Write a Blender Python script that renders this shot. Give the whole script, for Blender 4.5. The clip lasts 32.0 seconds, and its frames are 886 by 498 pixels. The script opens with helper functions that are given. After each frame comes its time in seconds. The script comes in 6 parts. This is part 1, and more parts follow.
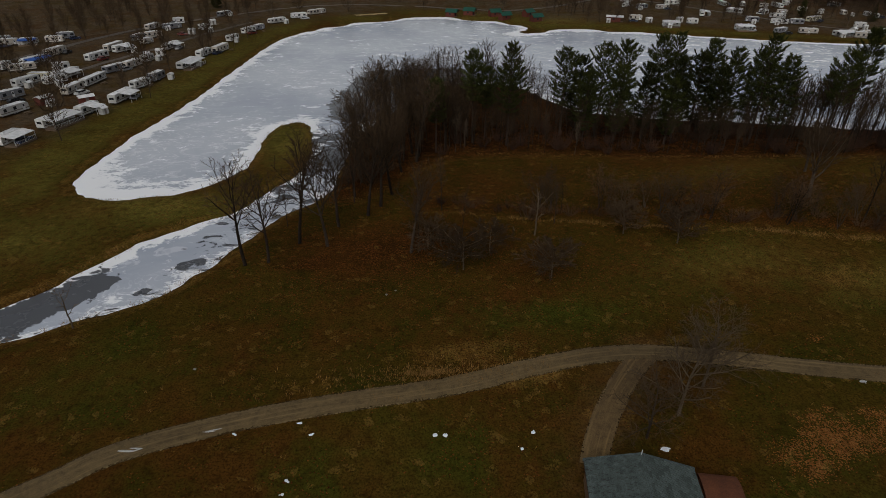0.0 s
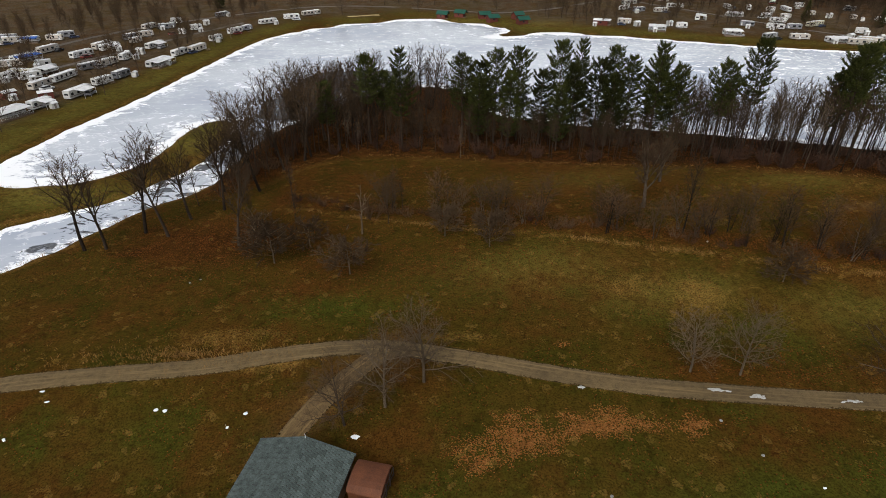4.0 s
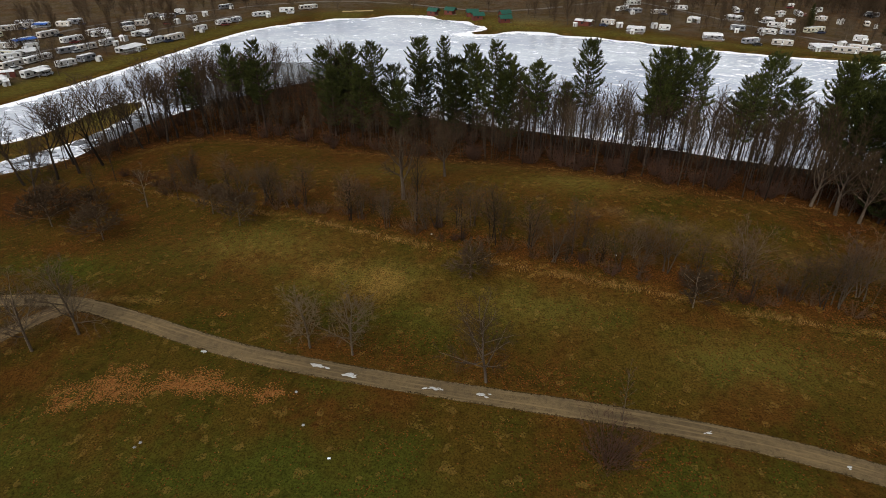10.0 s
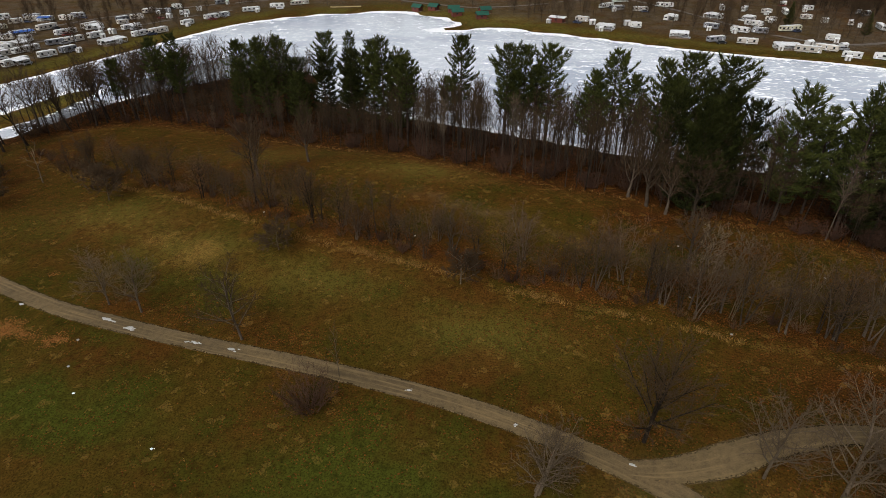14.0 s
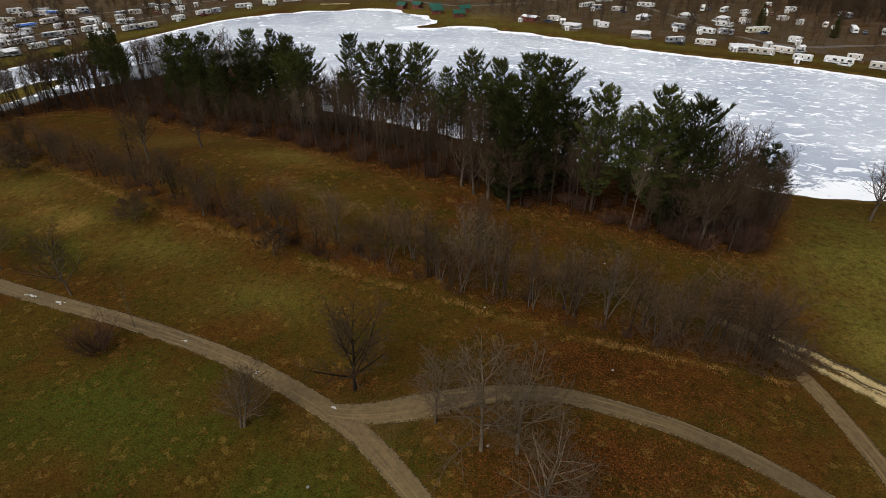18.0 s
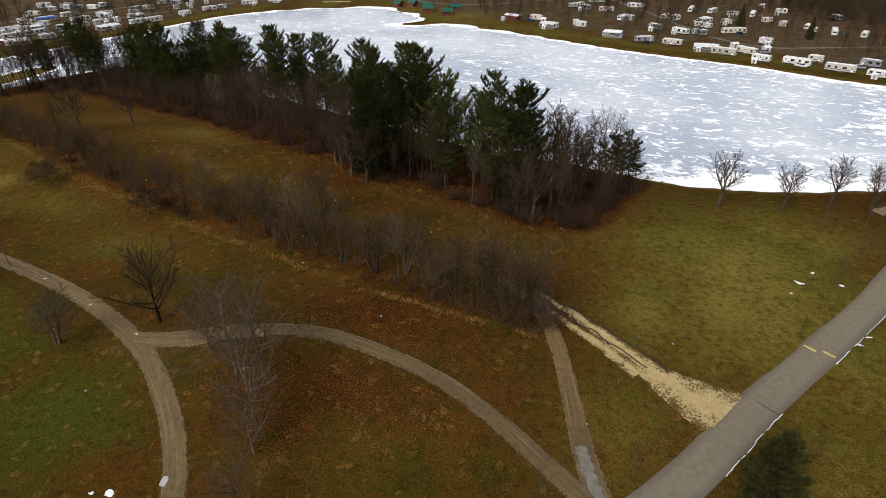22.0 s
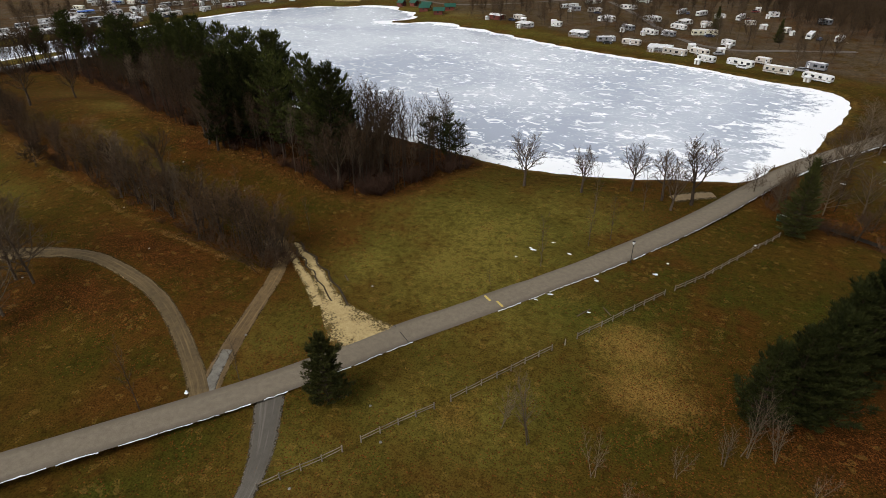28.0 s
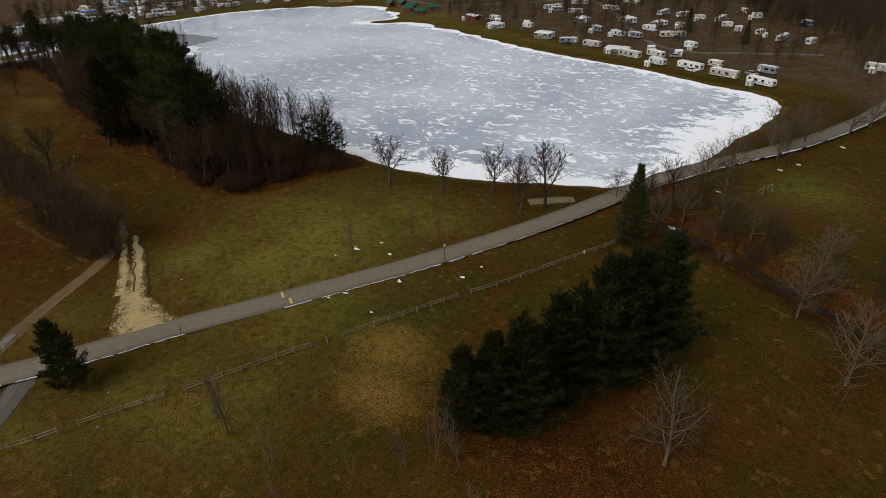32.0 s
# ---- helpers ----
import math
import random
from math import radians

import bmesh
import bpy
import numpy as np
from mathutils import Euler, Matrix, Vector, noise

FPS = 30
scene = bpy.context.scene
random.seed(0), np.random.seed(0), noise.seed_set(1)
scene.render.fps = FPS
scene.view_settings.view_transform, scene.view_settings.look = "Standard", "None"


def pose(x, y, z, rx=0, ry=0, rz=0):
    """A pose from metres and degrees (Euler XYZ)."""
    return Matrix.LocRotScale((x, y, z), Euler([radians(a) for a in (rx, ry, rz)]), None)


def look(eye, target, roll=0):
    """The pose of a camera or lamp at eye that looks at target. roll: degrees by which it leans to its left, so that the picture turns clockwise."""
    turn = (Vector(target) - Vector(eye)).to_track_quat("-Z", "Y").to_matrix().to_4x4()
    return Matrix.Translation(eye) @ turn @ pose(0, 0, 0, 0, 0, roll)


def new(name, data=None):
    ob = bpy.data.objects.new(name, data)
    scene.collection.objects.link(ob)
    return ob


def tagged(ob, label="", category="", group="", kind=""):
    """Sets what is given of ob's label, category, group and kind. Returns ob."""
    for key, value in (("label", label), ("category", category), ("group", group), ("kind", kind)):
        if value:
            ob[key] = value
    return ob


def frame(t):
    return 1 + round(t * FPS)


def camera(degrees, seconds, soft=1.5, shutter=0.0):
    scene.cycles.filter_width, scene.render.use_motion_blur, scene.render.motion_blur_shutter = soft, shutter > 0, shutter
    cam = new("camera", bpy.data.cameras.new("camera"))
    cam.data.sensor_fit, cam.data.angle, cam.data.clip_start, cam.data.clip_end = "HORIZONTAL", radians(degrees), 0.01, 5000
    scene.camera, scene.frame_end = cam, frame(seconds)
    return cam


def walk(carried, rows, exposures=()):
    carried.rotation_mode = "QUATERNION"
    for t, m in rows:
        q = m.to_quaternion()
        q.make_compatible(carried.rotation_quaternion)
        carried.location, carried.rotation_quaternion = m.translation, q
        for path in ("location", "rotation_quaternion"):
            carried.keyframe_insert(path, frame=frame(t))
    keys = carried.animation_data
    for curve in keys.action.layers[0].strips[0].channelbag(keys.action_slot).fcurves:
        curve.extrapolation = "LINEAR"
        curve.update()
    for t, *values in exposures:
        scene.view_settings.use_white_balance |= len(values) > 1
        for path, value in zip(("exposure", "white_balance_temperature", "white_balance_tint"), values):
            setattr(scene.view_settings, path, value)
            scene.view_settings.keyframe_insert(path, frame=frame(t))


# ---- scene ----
cam = camera(76.0, 32.0, soft=0.6)
PATH = [
    (0, (0.61, 0.03, 37.12), (2.802, 17.192, 27.092), 0.58),
    (0.5, (4.43, -0.72, 37.52), (6.402, 16.455, 27.470), 0.64),
    (1, (8.20, -1.51, 37.92), (9.979, 15.684, 27.861), 0.59),
    (1.5, (12.05, -2.39, 38.32), (13.566, 14.812, 28.232), 0.60),
    (2, (15.99, -3.22, 38.66), (17.317, 14.001, 28.568), 0.62),
    (2.5, (19.98, -3.92, 38.86), (21.165, 13.315, 28.792), 0.46),
    (3, (23.98, -4.56, 38.98), (24.968, 12.708, 28.943), 0.33),
    (3.5, (27.86, -5.12, 39.00), (28.596, 12.172, 28.970), 0.25),
    (4, (31.65, -5.59, 39.01), (32.156, 11.685, 28.948), 0.15),
    (4.5, (35.40, -5.99, 39.03), (35.709, 11.277, 28.940), 0.14),
    (5, (39.16, -6.31, 39.07), (39.317, 10.959, 28.975), 0.24),
    (5.5, (42.98, -6.55, 39.13), (43.039, 10.731, 29.058), 0.38),
    (6, (46.92, -6.71, 39.24), (46.935, 10.575, 29.172), 0.39),
    (6.5, (50.85, -6.84, 39.34), (50.767, 10.443, 29.279), 0.32),
    (7, (54.72, -7.01, 39.49), (54.361, 10.268, 29.419), 0.38),
    (7.5, (58.47, -7.18, 39.61), (57.653, 10.060, 29.517), 0.37),
    (8, (62.38, -7.41, 39.73), (61.366, 9.816, 29.623), 0.40),
    (8.5, (66.39, -7.64, 39.68), (65.125, 9.565, 29.568), 0.36),
    (9, (70.41, -7.86, 39.65), (68.987, 9.331, 29.529), 0.34),
    (9.5, (74.26, -8.04, 39.57), (72.599, 9.134, 29.452), 0.27),
    (10, (78.06, -8.21, 39.55), (76.105, 8.922, 29.417), 0.23),
    (10.5, (81.98, -8.37, 39.62), (79.919, 8.746, 29.471), 0.30),
    (11, (85.80, -8.54, 39.66), (83.538, 8.539, 29.501), 0.27),
    (11.5, (89.55, -8.82, 39.69), (86.936, 8.202, 29.520), 0.24),
    (12, (93.48, -9.10, 39.80), (90.622, 7.876, 29.611), 0.22),
    (12.5, (97.44, -9.36, 39.96), (94.473, 7.589, 29.759), 0.12),
    (13, (101.46, -9.57, 40.09), (98.271, 7.329, 29.880), 0.02),
    (13.5, (105.63, -9.84, 40.31), (102.357, 7.030, 30.074), -0.00),
    (14, (109.75, -10.11, 40.66), (106.431, 6.743, 30.417), -0.16),
    (14.5, (113.82, -10.43, 41.09), (110.367, 6.382, 30.824), -0.30),
    (15, (117.90, -10.78, 41.56), (114.353, 6.003, 31.278), -0.39),
    (15.5, (121.88, -11.10, 42.05), (118.363, 5.679, 31.751), -0.45),
    (16, (125.80, -11.26, 42.41), (122.162, 5.501, 32.124), -0.31),
    (16.5, (129.68, -11.31, 42.65), (125.833, 5.402, 32.367), -0.20),
    (17, (133.56, -11.31, 42.77), (129.458, 5.331, 32.471), -0.21),
    (17.5, (137.46, -11.31, 42.78), (133.117, 5.250, 32.451), -0.29),
    (18, (141.43, -11.36, 42.69), (136.881, 5.141, 32.351), -0.31),
    (18.5, (145.43, -11.47, 42.60), (140.733, 4.992, 32.265), -0.35),
    (19, (149.38, -11.55, 42.52), (144.463, 4.851, 32.185), -0.44),
    (19.5, (153.37, -11.61, 42.45), (148.332, 4.756, 32.125), -0.46),
    (20, (157.43, -11.64, 42.42), (152.376, 4.728, 32.109), -0.43),
    (20.5, (161.34, -11.67, 42.38), (156.194, 4.686, 32.084), -0.48),
    (21, (165.12, -11.69, 42.34), (159.666, 4.566, 32.047), -0.52),
    (21.5, (168.97, -11.74, 42.38), (163.223, 4.418, 32.081), -0.50),
    (22, (172.84, -11.75, 42.46), (166.872, 4.327, 32.171), -0.47),
    (22.5, (176.70, -11.73, 42.49), (170.596, 4.296, 32.197), -0.49),
    (23, (180.53, -11.74, 42.45), (174.301, 4.243, 32.163), -0.45),
    (23.5, (184.37, -11.71, 42.36), (177.942, 4.204, 32.080), -0.44),
    (24, (188.15, -11.58, 42.22), (181.645, 4.295, 31.945), -0.37),
    (24.5, (191.93, -11.24, 42.05), (185.302, 4.597, 31.788), -0.31),
    (25, (195.84, -10.82, 42.03), (189.097, 4.975, 31.787), -0.34),
    (25.5, (199.73, -10.38, 42.04), (192.832, 5.364, 31.816), -0.52),
    (26, (203.54, -9.83, 41.99), (196.349, 5.800, 31.793), -0.40),
    (26.5, (207.31, -9.14, 41.94), (199.761, 6.331, 31.748), -0.34),
    (27, (211.05, -8.30, 41.89), (203.176, 7.011, 31.712), -0.48),
    (27.5, (214.81, -7.29, 41.89), (206.703, 7.903, 31.715), -0.76),
    (28, (218.61, -6.09, 41.96), (210.448, 9.069, 31.785), -0.85),
    (28.5, (222.44, -4.69, 42.08), (214.241, 10.456, 31.905), -0.88),
    (29, (226.14, -3.08, 42.23), (217.894, 12.024, 32.052), -0.95),
    (29.5, (229.82, -1.31, 42.29), (221.538, 13.789, 32.114), -1.01),
    (30, (233.49, 0.52, 42.28), (225.116, 15.559, 32.095), -1.09),
    (30.5, (237.02, 2.38, 42.16), (228.450, 17.315, 31.989), -1.22),
    (31, (240.42, 4.42, 42.02), (231.642, 19.241, 31.852), -1.29),
    (31.5, (243.76, 6.72, 41.94), (234.744, 21.394, 31.773), -1.38),
    (32, (246.99, 9.08, 41.97), (237.646, 23.551, 31.806), -1.49),
]
EXPOSURES = [(0.0, -0.52), (1.0, -0.03), (2.0, 0.32), (3.5, 0.55), (6.0, 0.68), (9.0, 0.62), (13.0, 0.60), (18.0, 0.60), (21.0, 0.74), (23.0, 0.86), (25.5, 0.84), (28.0, 0.62), (30.0, 0.27), (32.0, 0.20)]
K = 1.25  # metres to one unit of the plan, in which the path and all places are given
walk(cam, [(t, look(Vector(eye) * K, Vector(target) * K, roll)) for t, eye, target, roll in PATH], EXPOSURES)

# ---- sky and light: overcast winter day ----
world = bpy.data.worlds.new("overcast_sky")
scene.world = world
world.use_nodes = True
wn = world.node_tree.nodes
sky = wn.new("ShaderNodeTexSky")
sky.sky_type, sky.sun_disc = "NISHITA", False
sky.sun_elevation, sky.sun_rotation = radians(38), radians(200)
sky.air_density, sky.dust_density, sky.ozone_density = 1.0, 3.0, 1.0
grey = wn.new("ShaderNodeHueSaturation")
grey.inputs["Saturation"].default_value = 0.2
world.node_tree.links.new(sky.outputs[0], grey.inputs["Color"])
world.node_tree.links.new(grey.outputs[0], wn["Background"].inputs["Color"])
wn["Background"].inputs["Strength"].default_value = 0.105
sun = new("sun", bpy.data.lights.new("sun", "SUN"))
sun.data.energy, sun.data.angle, sun.data.color = 0.9, radians(25), (1.0, 0.95, 0.88)
sun.matrix_world = look((0, 0, 90), (25, 70, 0))
scene.view_settings.exposure = 0.0

ICE = -2.0  # level of the frozen lake

# ---------------------------------------------------------------- plan of the place
WEST_SHORE = [(-14, 127), (-20, 125), (-22, 116), (-22, 106), (-23, 98), (-27, 93), (-31, 89.5), (-38, 88), (-44, 88), (-49, 92),
              (-51, 98), (-50, 110), (-48, 124), (-44, 141), (-41, 166), (-37, 202), (-32, 232), (-21, 249), (-4, 265), (10, 273)]
FAR_SHORE = [(30, 280), (48, 272), (60, 261), (67, 252), (68, 246), (62, 239), (56, 233.5), (58, 231.5), (66, 233), (73, 239), (84, 243), (97, 239),
             (124, 227.5), (145, 217), (162, 210), (180, 204.5), (203, 198.5), (212, 194)]
EAST_SHORE = [(222, 189), (233, 186), (241, 182), (244, 172), (241, 155), (237, 144), (234, 127), (227, 118), (225.5, 111), (222, 105.5), (217, 104),
              (211, 102), (202, 98), (191, 95), (183, 94), (175, 94.5)]
WOOD_SHORE = [(159, 98), (147, 99), (137, 100.5), (127, 102), (113, 107.5), (98, 112), (82, 117), (69, 119.5), (58, 124), (48, 128), (44, 140),
              (41, 152), (30, 157), (20, 152), (9, 138), (1, 124), (-4, 112)]
CREEK = [(-5.5, 98), (-7, 86), (-14, 80), (-18, 72), (-21, 66), (-26, 58.5), (-30, 57), (-34, 55), (-40, 52), (-50, 46.5), (-62, 39), (-75, 30),
         (-80, 36), (-66, 46), (-52, 54), (-42, 59), (-37, 66), (-33, 73), (-27, 77.5), (-21, 81), (-17, 89), (-11.5, 98), (-11.5, 112)]
WOOD_EDGE = [(-6, 84), (-1, 84), (7, 96), (16, 102), (33, 100), (58, 92), (82, 83), (94, 76), (109, 71), (122, 71), (130, 67.5), (140, 67), (149, 66),
             (158, 64.5), (165, 66), (169.5, 71), (171, 80), (174, 91)]
HEDGE = [(8, 78), (25, 72), (40, 66.7), (48.4, 64.5), (58, 61), (66, 58.3), (80, 53.8), (95.7, 50.6), (105, 48.6), (114, 47), (125, 45.4), (136, 42.8),
         (148, 41.4), (160, 41.2), (165, 41.3)]
LOOP_ROAD = [(-75, 8), (-50, 22), (-38, 27.5), (-27.2, 32.8), (-22.8, 36), (-14, 38.4), (-4, 39.7), (6.8, 40.6), (15.8, 42.4), (24.7, 43.3), (33.2, 41.5), (45, 38), (54, 35.6),
             (64, 34.3), (76, 33), (88.7, 32), (100.5, 30.4), (111, 28), (118.5, 25.3), (124, 22.8), (128.6, 19.8), (133.8, 15.8), (137.4, 12.1), (140.6, 7.5), (143, 0), (143, -12), (138, -30), (120, -60)]
BRANCH_ROAD = [(119.5, 25), (123, 25.3), (127, 26.8), (132, 29.4), (138.3, 31.6), (143.2, 32), (150, 31.3), (155, 30.4), (160, 28.8), (167, 25.3), (172.2, 22.3), (176, 19.5)]
TRACK = [(176.4, 19.5), (174.3, 22.4), (172, 27.8), (169.9, 34), (166.8, 42), (163, 47.5), (157, 50.5), (147, 52.7), (139, 53.8), (128.2, 55.2), (121.8, 56), (114, 57.5), (107, 60), (98, 63), (90, 66)]
SHED_SPUR = [(27.5, 42.6), (25, 40.6), (21.9, 37.4), (19.1, 33.6), (17.6, 30.5)]
PAVED = [(130, -45), (145, -22), (157, -6), (165.7, 5), (171.4, 12.5), (178, 21), (182.5, 27.6), (185.4, 32.7), (188.7, 38.5), (197.3, 51.5), (208.2, 69), (217.7, 87.4), (224, 102.5),
         (231, 117.5), (239, 130), (248, 143), (258, 163), (267, 188), (274, 215)]
STREAM = [(227, 108), (231, 101), (236, 98), (244, 95), (252, 90.5), (260, 85), (270, 77), (285, 66), (310, 52)]


def smooth(pts, rounds=3, closed=False):
    """Corner cutting: a smooth line through the run of points."""
    p = np.array(pts, float)
    for _ in range(rounds):
        q = np.roll(p, -1, 0) if closed else p[1:]
        a = p if closed else p[:-1]
        r = np.empty((2 * len(a), p.shape[1]))
        r[0::2], r[1::2] = 0.75 * a + 0.25 * q, 0.25 * a + 0.75 * q
        p = r if closed else np.vstack([p[:1], r, p[-1:]])
    return p


def dist_line(x, y, line, closed=False):
    """Distance from points to a polyline."""
    x, y = np.asarray(x, float), np.asarray(y, float)
    d = np.full(x.shape, 1e9)
    n = len(line)
    for i in range(n if closed else n - 1):
        a, b = line[i], line[(i + 1) % n]
        ab = b - a
        t = np.clip(((x - a[0]) * ab[0] + (y - a[1]) * ab[1]) / max(ab @ ab, 1e-9), 0, 1)
        d = np.minimum(d, (x - a[0] - t * ab[0]) ** 2 + (y - a[1] - t * ab[1]) ** 2)
    return np.sqrt(d)


def inside(x, y, poly):
    x, y = np.asarray(x, float), np.asarray(y, float)
    r = np.zeros(x.shape, bool)
    n = len(poly)
    for i in range(n):
        (x0, y0), (x1, y1) = poly[i], poly[(i + 1) % n]
        if y0 != y1:
            r ^= ((y0 > y) != (y1 > y)) & (x < (x1 - x0) * (y - y0) / (y1 - y0) + x0)
    return r


LAKE = smooth(WEST_SHORE + FAR_SHORE + EAST_SHORE + WOOD_SHORE + CREEK, 2, True)
WOOD = smooth(WOOD_EDGE, 2)
WOOD_POLY = np.vstack([WOOD, np.array(WOOD_SHORE)])
HEDGE_LINE, STREAM_LINE = smooth(HEDGE, 2), smooth(STREAM, 2)


def step(a, b, v):
    t = np.clip((v - a) / (b - a), 0, 1)
    return t * t * (3 - 2 * t)


def shore_dist(x, y):
    """Metres from the water's edge, minus inside the lake."""
    d = dist_line(x, y, LAKE, True)
    ragged = 0.45 * np.sin(0.75 * x + 1.4 * np.sin(0.5 * y)) * np.sin(0.62 * y + 0.9 * np.sin(0.4 * x))
    return np.where(inside(x, y, LAKE), -d, d) + ragged * np.exp(-d / 8)


def ground_z(x, y, sd=None):
    x, y = np.asarray(x, float), np.asarray(y, float)
    sd = shore_dist(x, y) if sd is None else sd
    z = -1.5 - 0.9 * np.exp(-(((y - 5) / 20) ** 2)) * step(-400, -20, y)
    z = z + 6.3 * np.exp(-(((x - 100) / 55) ** 2) - ((y - 72) / 24) ** 2)
    z = z + 1.6 * np.exp(-(((x - 145) / 28) ** 2) - ((y - 34) / 16) ** 2)
    z = z - 1.0 * np.clip((x - 205) / 40, 0, 1) * step(190, 120, y)
    z = z - 2.3 * np.exp(-(((x - 8) / 28) ** 2) - ((y - 26) / 13) ** 2)
    z = z + 0.16 * np.sin(x * 0.21 + 1.3 * np.sin(y * 0.13)) * np.sin(y * 0.27 + 0.7) * 0.6
    far = np.maximum(y - 215 - 45 * step(20, 110, 110 - np.abs(x - 30)), 0)
    z = z + 0.02 * far + 26 * step(130, 420, far)
    z = z - 2.4 * np.exp(-((dist_line(x, y, STREAM_LINE) / 4.5) ** 2)) * step(0, 10, sd)
    t = step(0, 14, sd)
    out = (1 - t) * (ICE + 0.55 * (1 - np.exp(-np.maximum(sd, 0) / 1.4))) + t * z
    return np.where(sd > 0, out, ICE + np.maximum(sd * 0.35, -0.9))


def read_grid(grid, x, y):
    """A value of the ground's grid at a place in the plan."""
    i, j = min(max(int(np.searchsorted(XS, x)) - 1, 0), len(XS) - 2), min(max(int(np.searchsorted(YS, y)) - 1, 0), len(YS) - 2)
    u, v = (x - XS[i]) / (XS[i + 1] - XS[i]), (y - YS[j]) / (YS[j + 1] - YS[j])
    return float((grid[j, i] * (1 - u) + grid[j, i + 1] * u) * (1 - v) + (grid[j + 1, i] * (1 - u) + grid[j + 1, i + 1] * u) * v)


def gz(x, y):
    """Height of the ground sheet at a place in the plan."""
    return read_grid(GZ, x, y)


# ---------------------------------------------------------------- materials
def node(tree, kind, **inputs):
    n = tree.nodes.new(kind)
    for k, v in inputs.items():
        n.inputs[k.replace("_", " ")].default_value = v
    return n


def material(name, colour, second=None, scale=1.0, rough=0.85, bump=0.3, fine=12.0, metal=0.0, stretch=(1, 1, 1), vary=0.0, spec=0.3, coords="Object"):
    """A surface of two tones mixed by coarse and fine noise, with relief; vary: difference from piece to piece."""
    m = bpy.data.materials.new(name)
    m.use_nodes = True
    t = m.node_tree
    b = t.nodes["Principled BSDF"]
    b.inputs["Roughness"].default_value, b.inputs["Metallic"].default_value = rough, metal
    b.inputs["Specular IOR Level"].default_value = spec
    second = second or tuple(c * 0.62 for c in colour)
    tc, mp = t.nodes.new("ShaderNodeTexCoord"), t.nodes.new("ShaderNodeMapping")
    mp.inputs["Scale"].default_value = stretch
    t.links.new(tc.outputs[coords], mp.inputs[0])
    big, small = node(t, "ShaderNodeTexNoise", Scale=scale, Detail=5.0), node(t, "ShaderNodeTexNoise", Scale=scale * fine, Detail=4.0)
    for n in (big, small):
        t.links.new(mp.outputs[0], n.inputs["Vector"])
    add = t.nodes.new("ShaderNodeMath")
    add.operation = "ADD"
    t.links.new(big.outputs[0], add.inputs[0]), t.links.new(small.outputs[0], add.inputs[1])
    ramp = t.nodes.new("ShaderNodeMapRange")
    ramp.inputs["From Min"].default_value, ramp.inputs["From Max"].default_value = 0.7, 1.3
    t.links.new(add.outputs[0], ramp.inputs[0])
    mix = t.nodes.new("ShaderNodeMix")
    mix.data_type = "RGBA"
    mix.inputs["A"].default_value, mix.inputs["B"].default_value = (*second, 1), (*colour, 1)
    t.links.new(ramp.outputs[0], mix.inputs["Factor"])
    out = mix.outputs["Result"]
    if vary:
        info, hsv, rg = t.nodes.new("ShaderNodeObjectInfo"), t.nodes.new("ShaderNodeHueSaturation"), t.nodes.new("ShaderNodeMapRange")
        rg.inputs["To Min"].default_value, rg.inputs["To Max"].default_value = 1 - vary, 1 + vary
        t.links.new(info.outputs["Random"], rg.inputs[0]), t.links.new(rg.outputs[0], hsv.inputs["Value"])
        t.links.new(out, hsv.inputs["Color"])
        out = hsv.outputs[0]
    t.links.new(out, b.inputs["Base Color"])
    if bump:
        bp = node(t, "ShaderNodeBump", Strength=bump, Distance=0.05)
        t.links.new(small.outputs[0], bp.inputs["Height"])
        t.links.new(bp.outputs[0], b.inputs["Normal"])
    return m


BARK = material("grey_bark", (0.092, 0.070, 0.050), (0.030, 0.022, 0.016), 1.5, 0.95, 0.6, 9, stretch=(1, 1, 0.25), vary=0.35, spec=0.03)
GREY_TWIG = material("grey_brown_twigs", (0.105, 0.076, 0.048), (0.050, 0.035, 0.022), 0.6, 0.95, 0.0, vary=0.3, spec=0.03)
DARK_BARK = material("dark_hardwood_bark", (0.046, 0.034, 0.024), (0.016, 0.012, 0.009), 1.5, 0.95, 0.6, 9, stretch=(1, 1, 0.25), vary=0.5, spec=0.03)
TWIG = material("bare_twigs", (0.070, 0.046, 0.026), (0.034, 0.022, 0.0125), 0.6, 0.95, 0.0, vary=0.3, spec=0.03)
PALE_TWIG = material("pale_twigs", (0.125, 0.094, 0.062), (0.060, 0.044, 0.029), 0.6, 0.95, 0.0, vary=0.25, spec=0.03)
BRUSH = material("brown_brush_twigs", (0.092, 0.056, 0.030), (0.042, 0.026, 0.016), 0.6, 0.95, 0.0, vary=0.35, spec=0.03)
DRY_GRASS = material("dry_grass_blades", (0.26, 0.15, 0.048), (0.13, 0.072, 0.023), 0.4, 0.9, 0.0, spec=0.03)
RED_TWIG = material("reddish_brush_twigs", (0.072, 0.040, 0.026), (0.032, 0.019, 0.013), 0.6, 0.95, 0.0, vary=0.25, spec=0.03)
PINE_BARK = material("pine_bark", (0.062, 0.043, 0.032), (0.022, 0.016, 0.012), 1.5, 0.95, 0.6, 8, stretch=(1, 1, 0.3), vary=0.25, spec=0.03)
NEEDLES = material("pine_needles", (0.068, 0.074, 0.018), (0.014, 0.018, 0.006), 0.5, 0.7, 0.0, 7, vary=0.25, spec=0.03)
SPRUCE = material("spruce_needles", (0.066, 0.066, 0.018), (0.014, 0.017, 0.006), 0.8, 0.7, 0.0, 7, vary=0.2, spec=0.03)
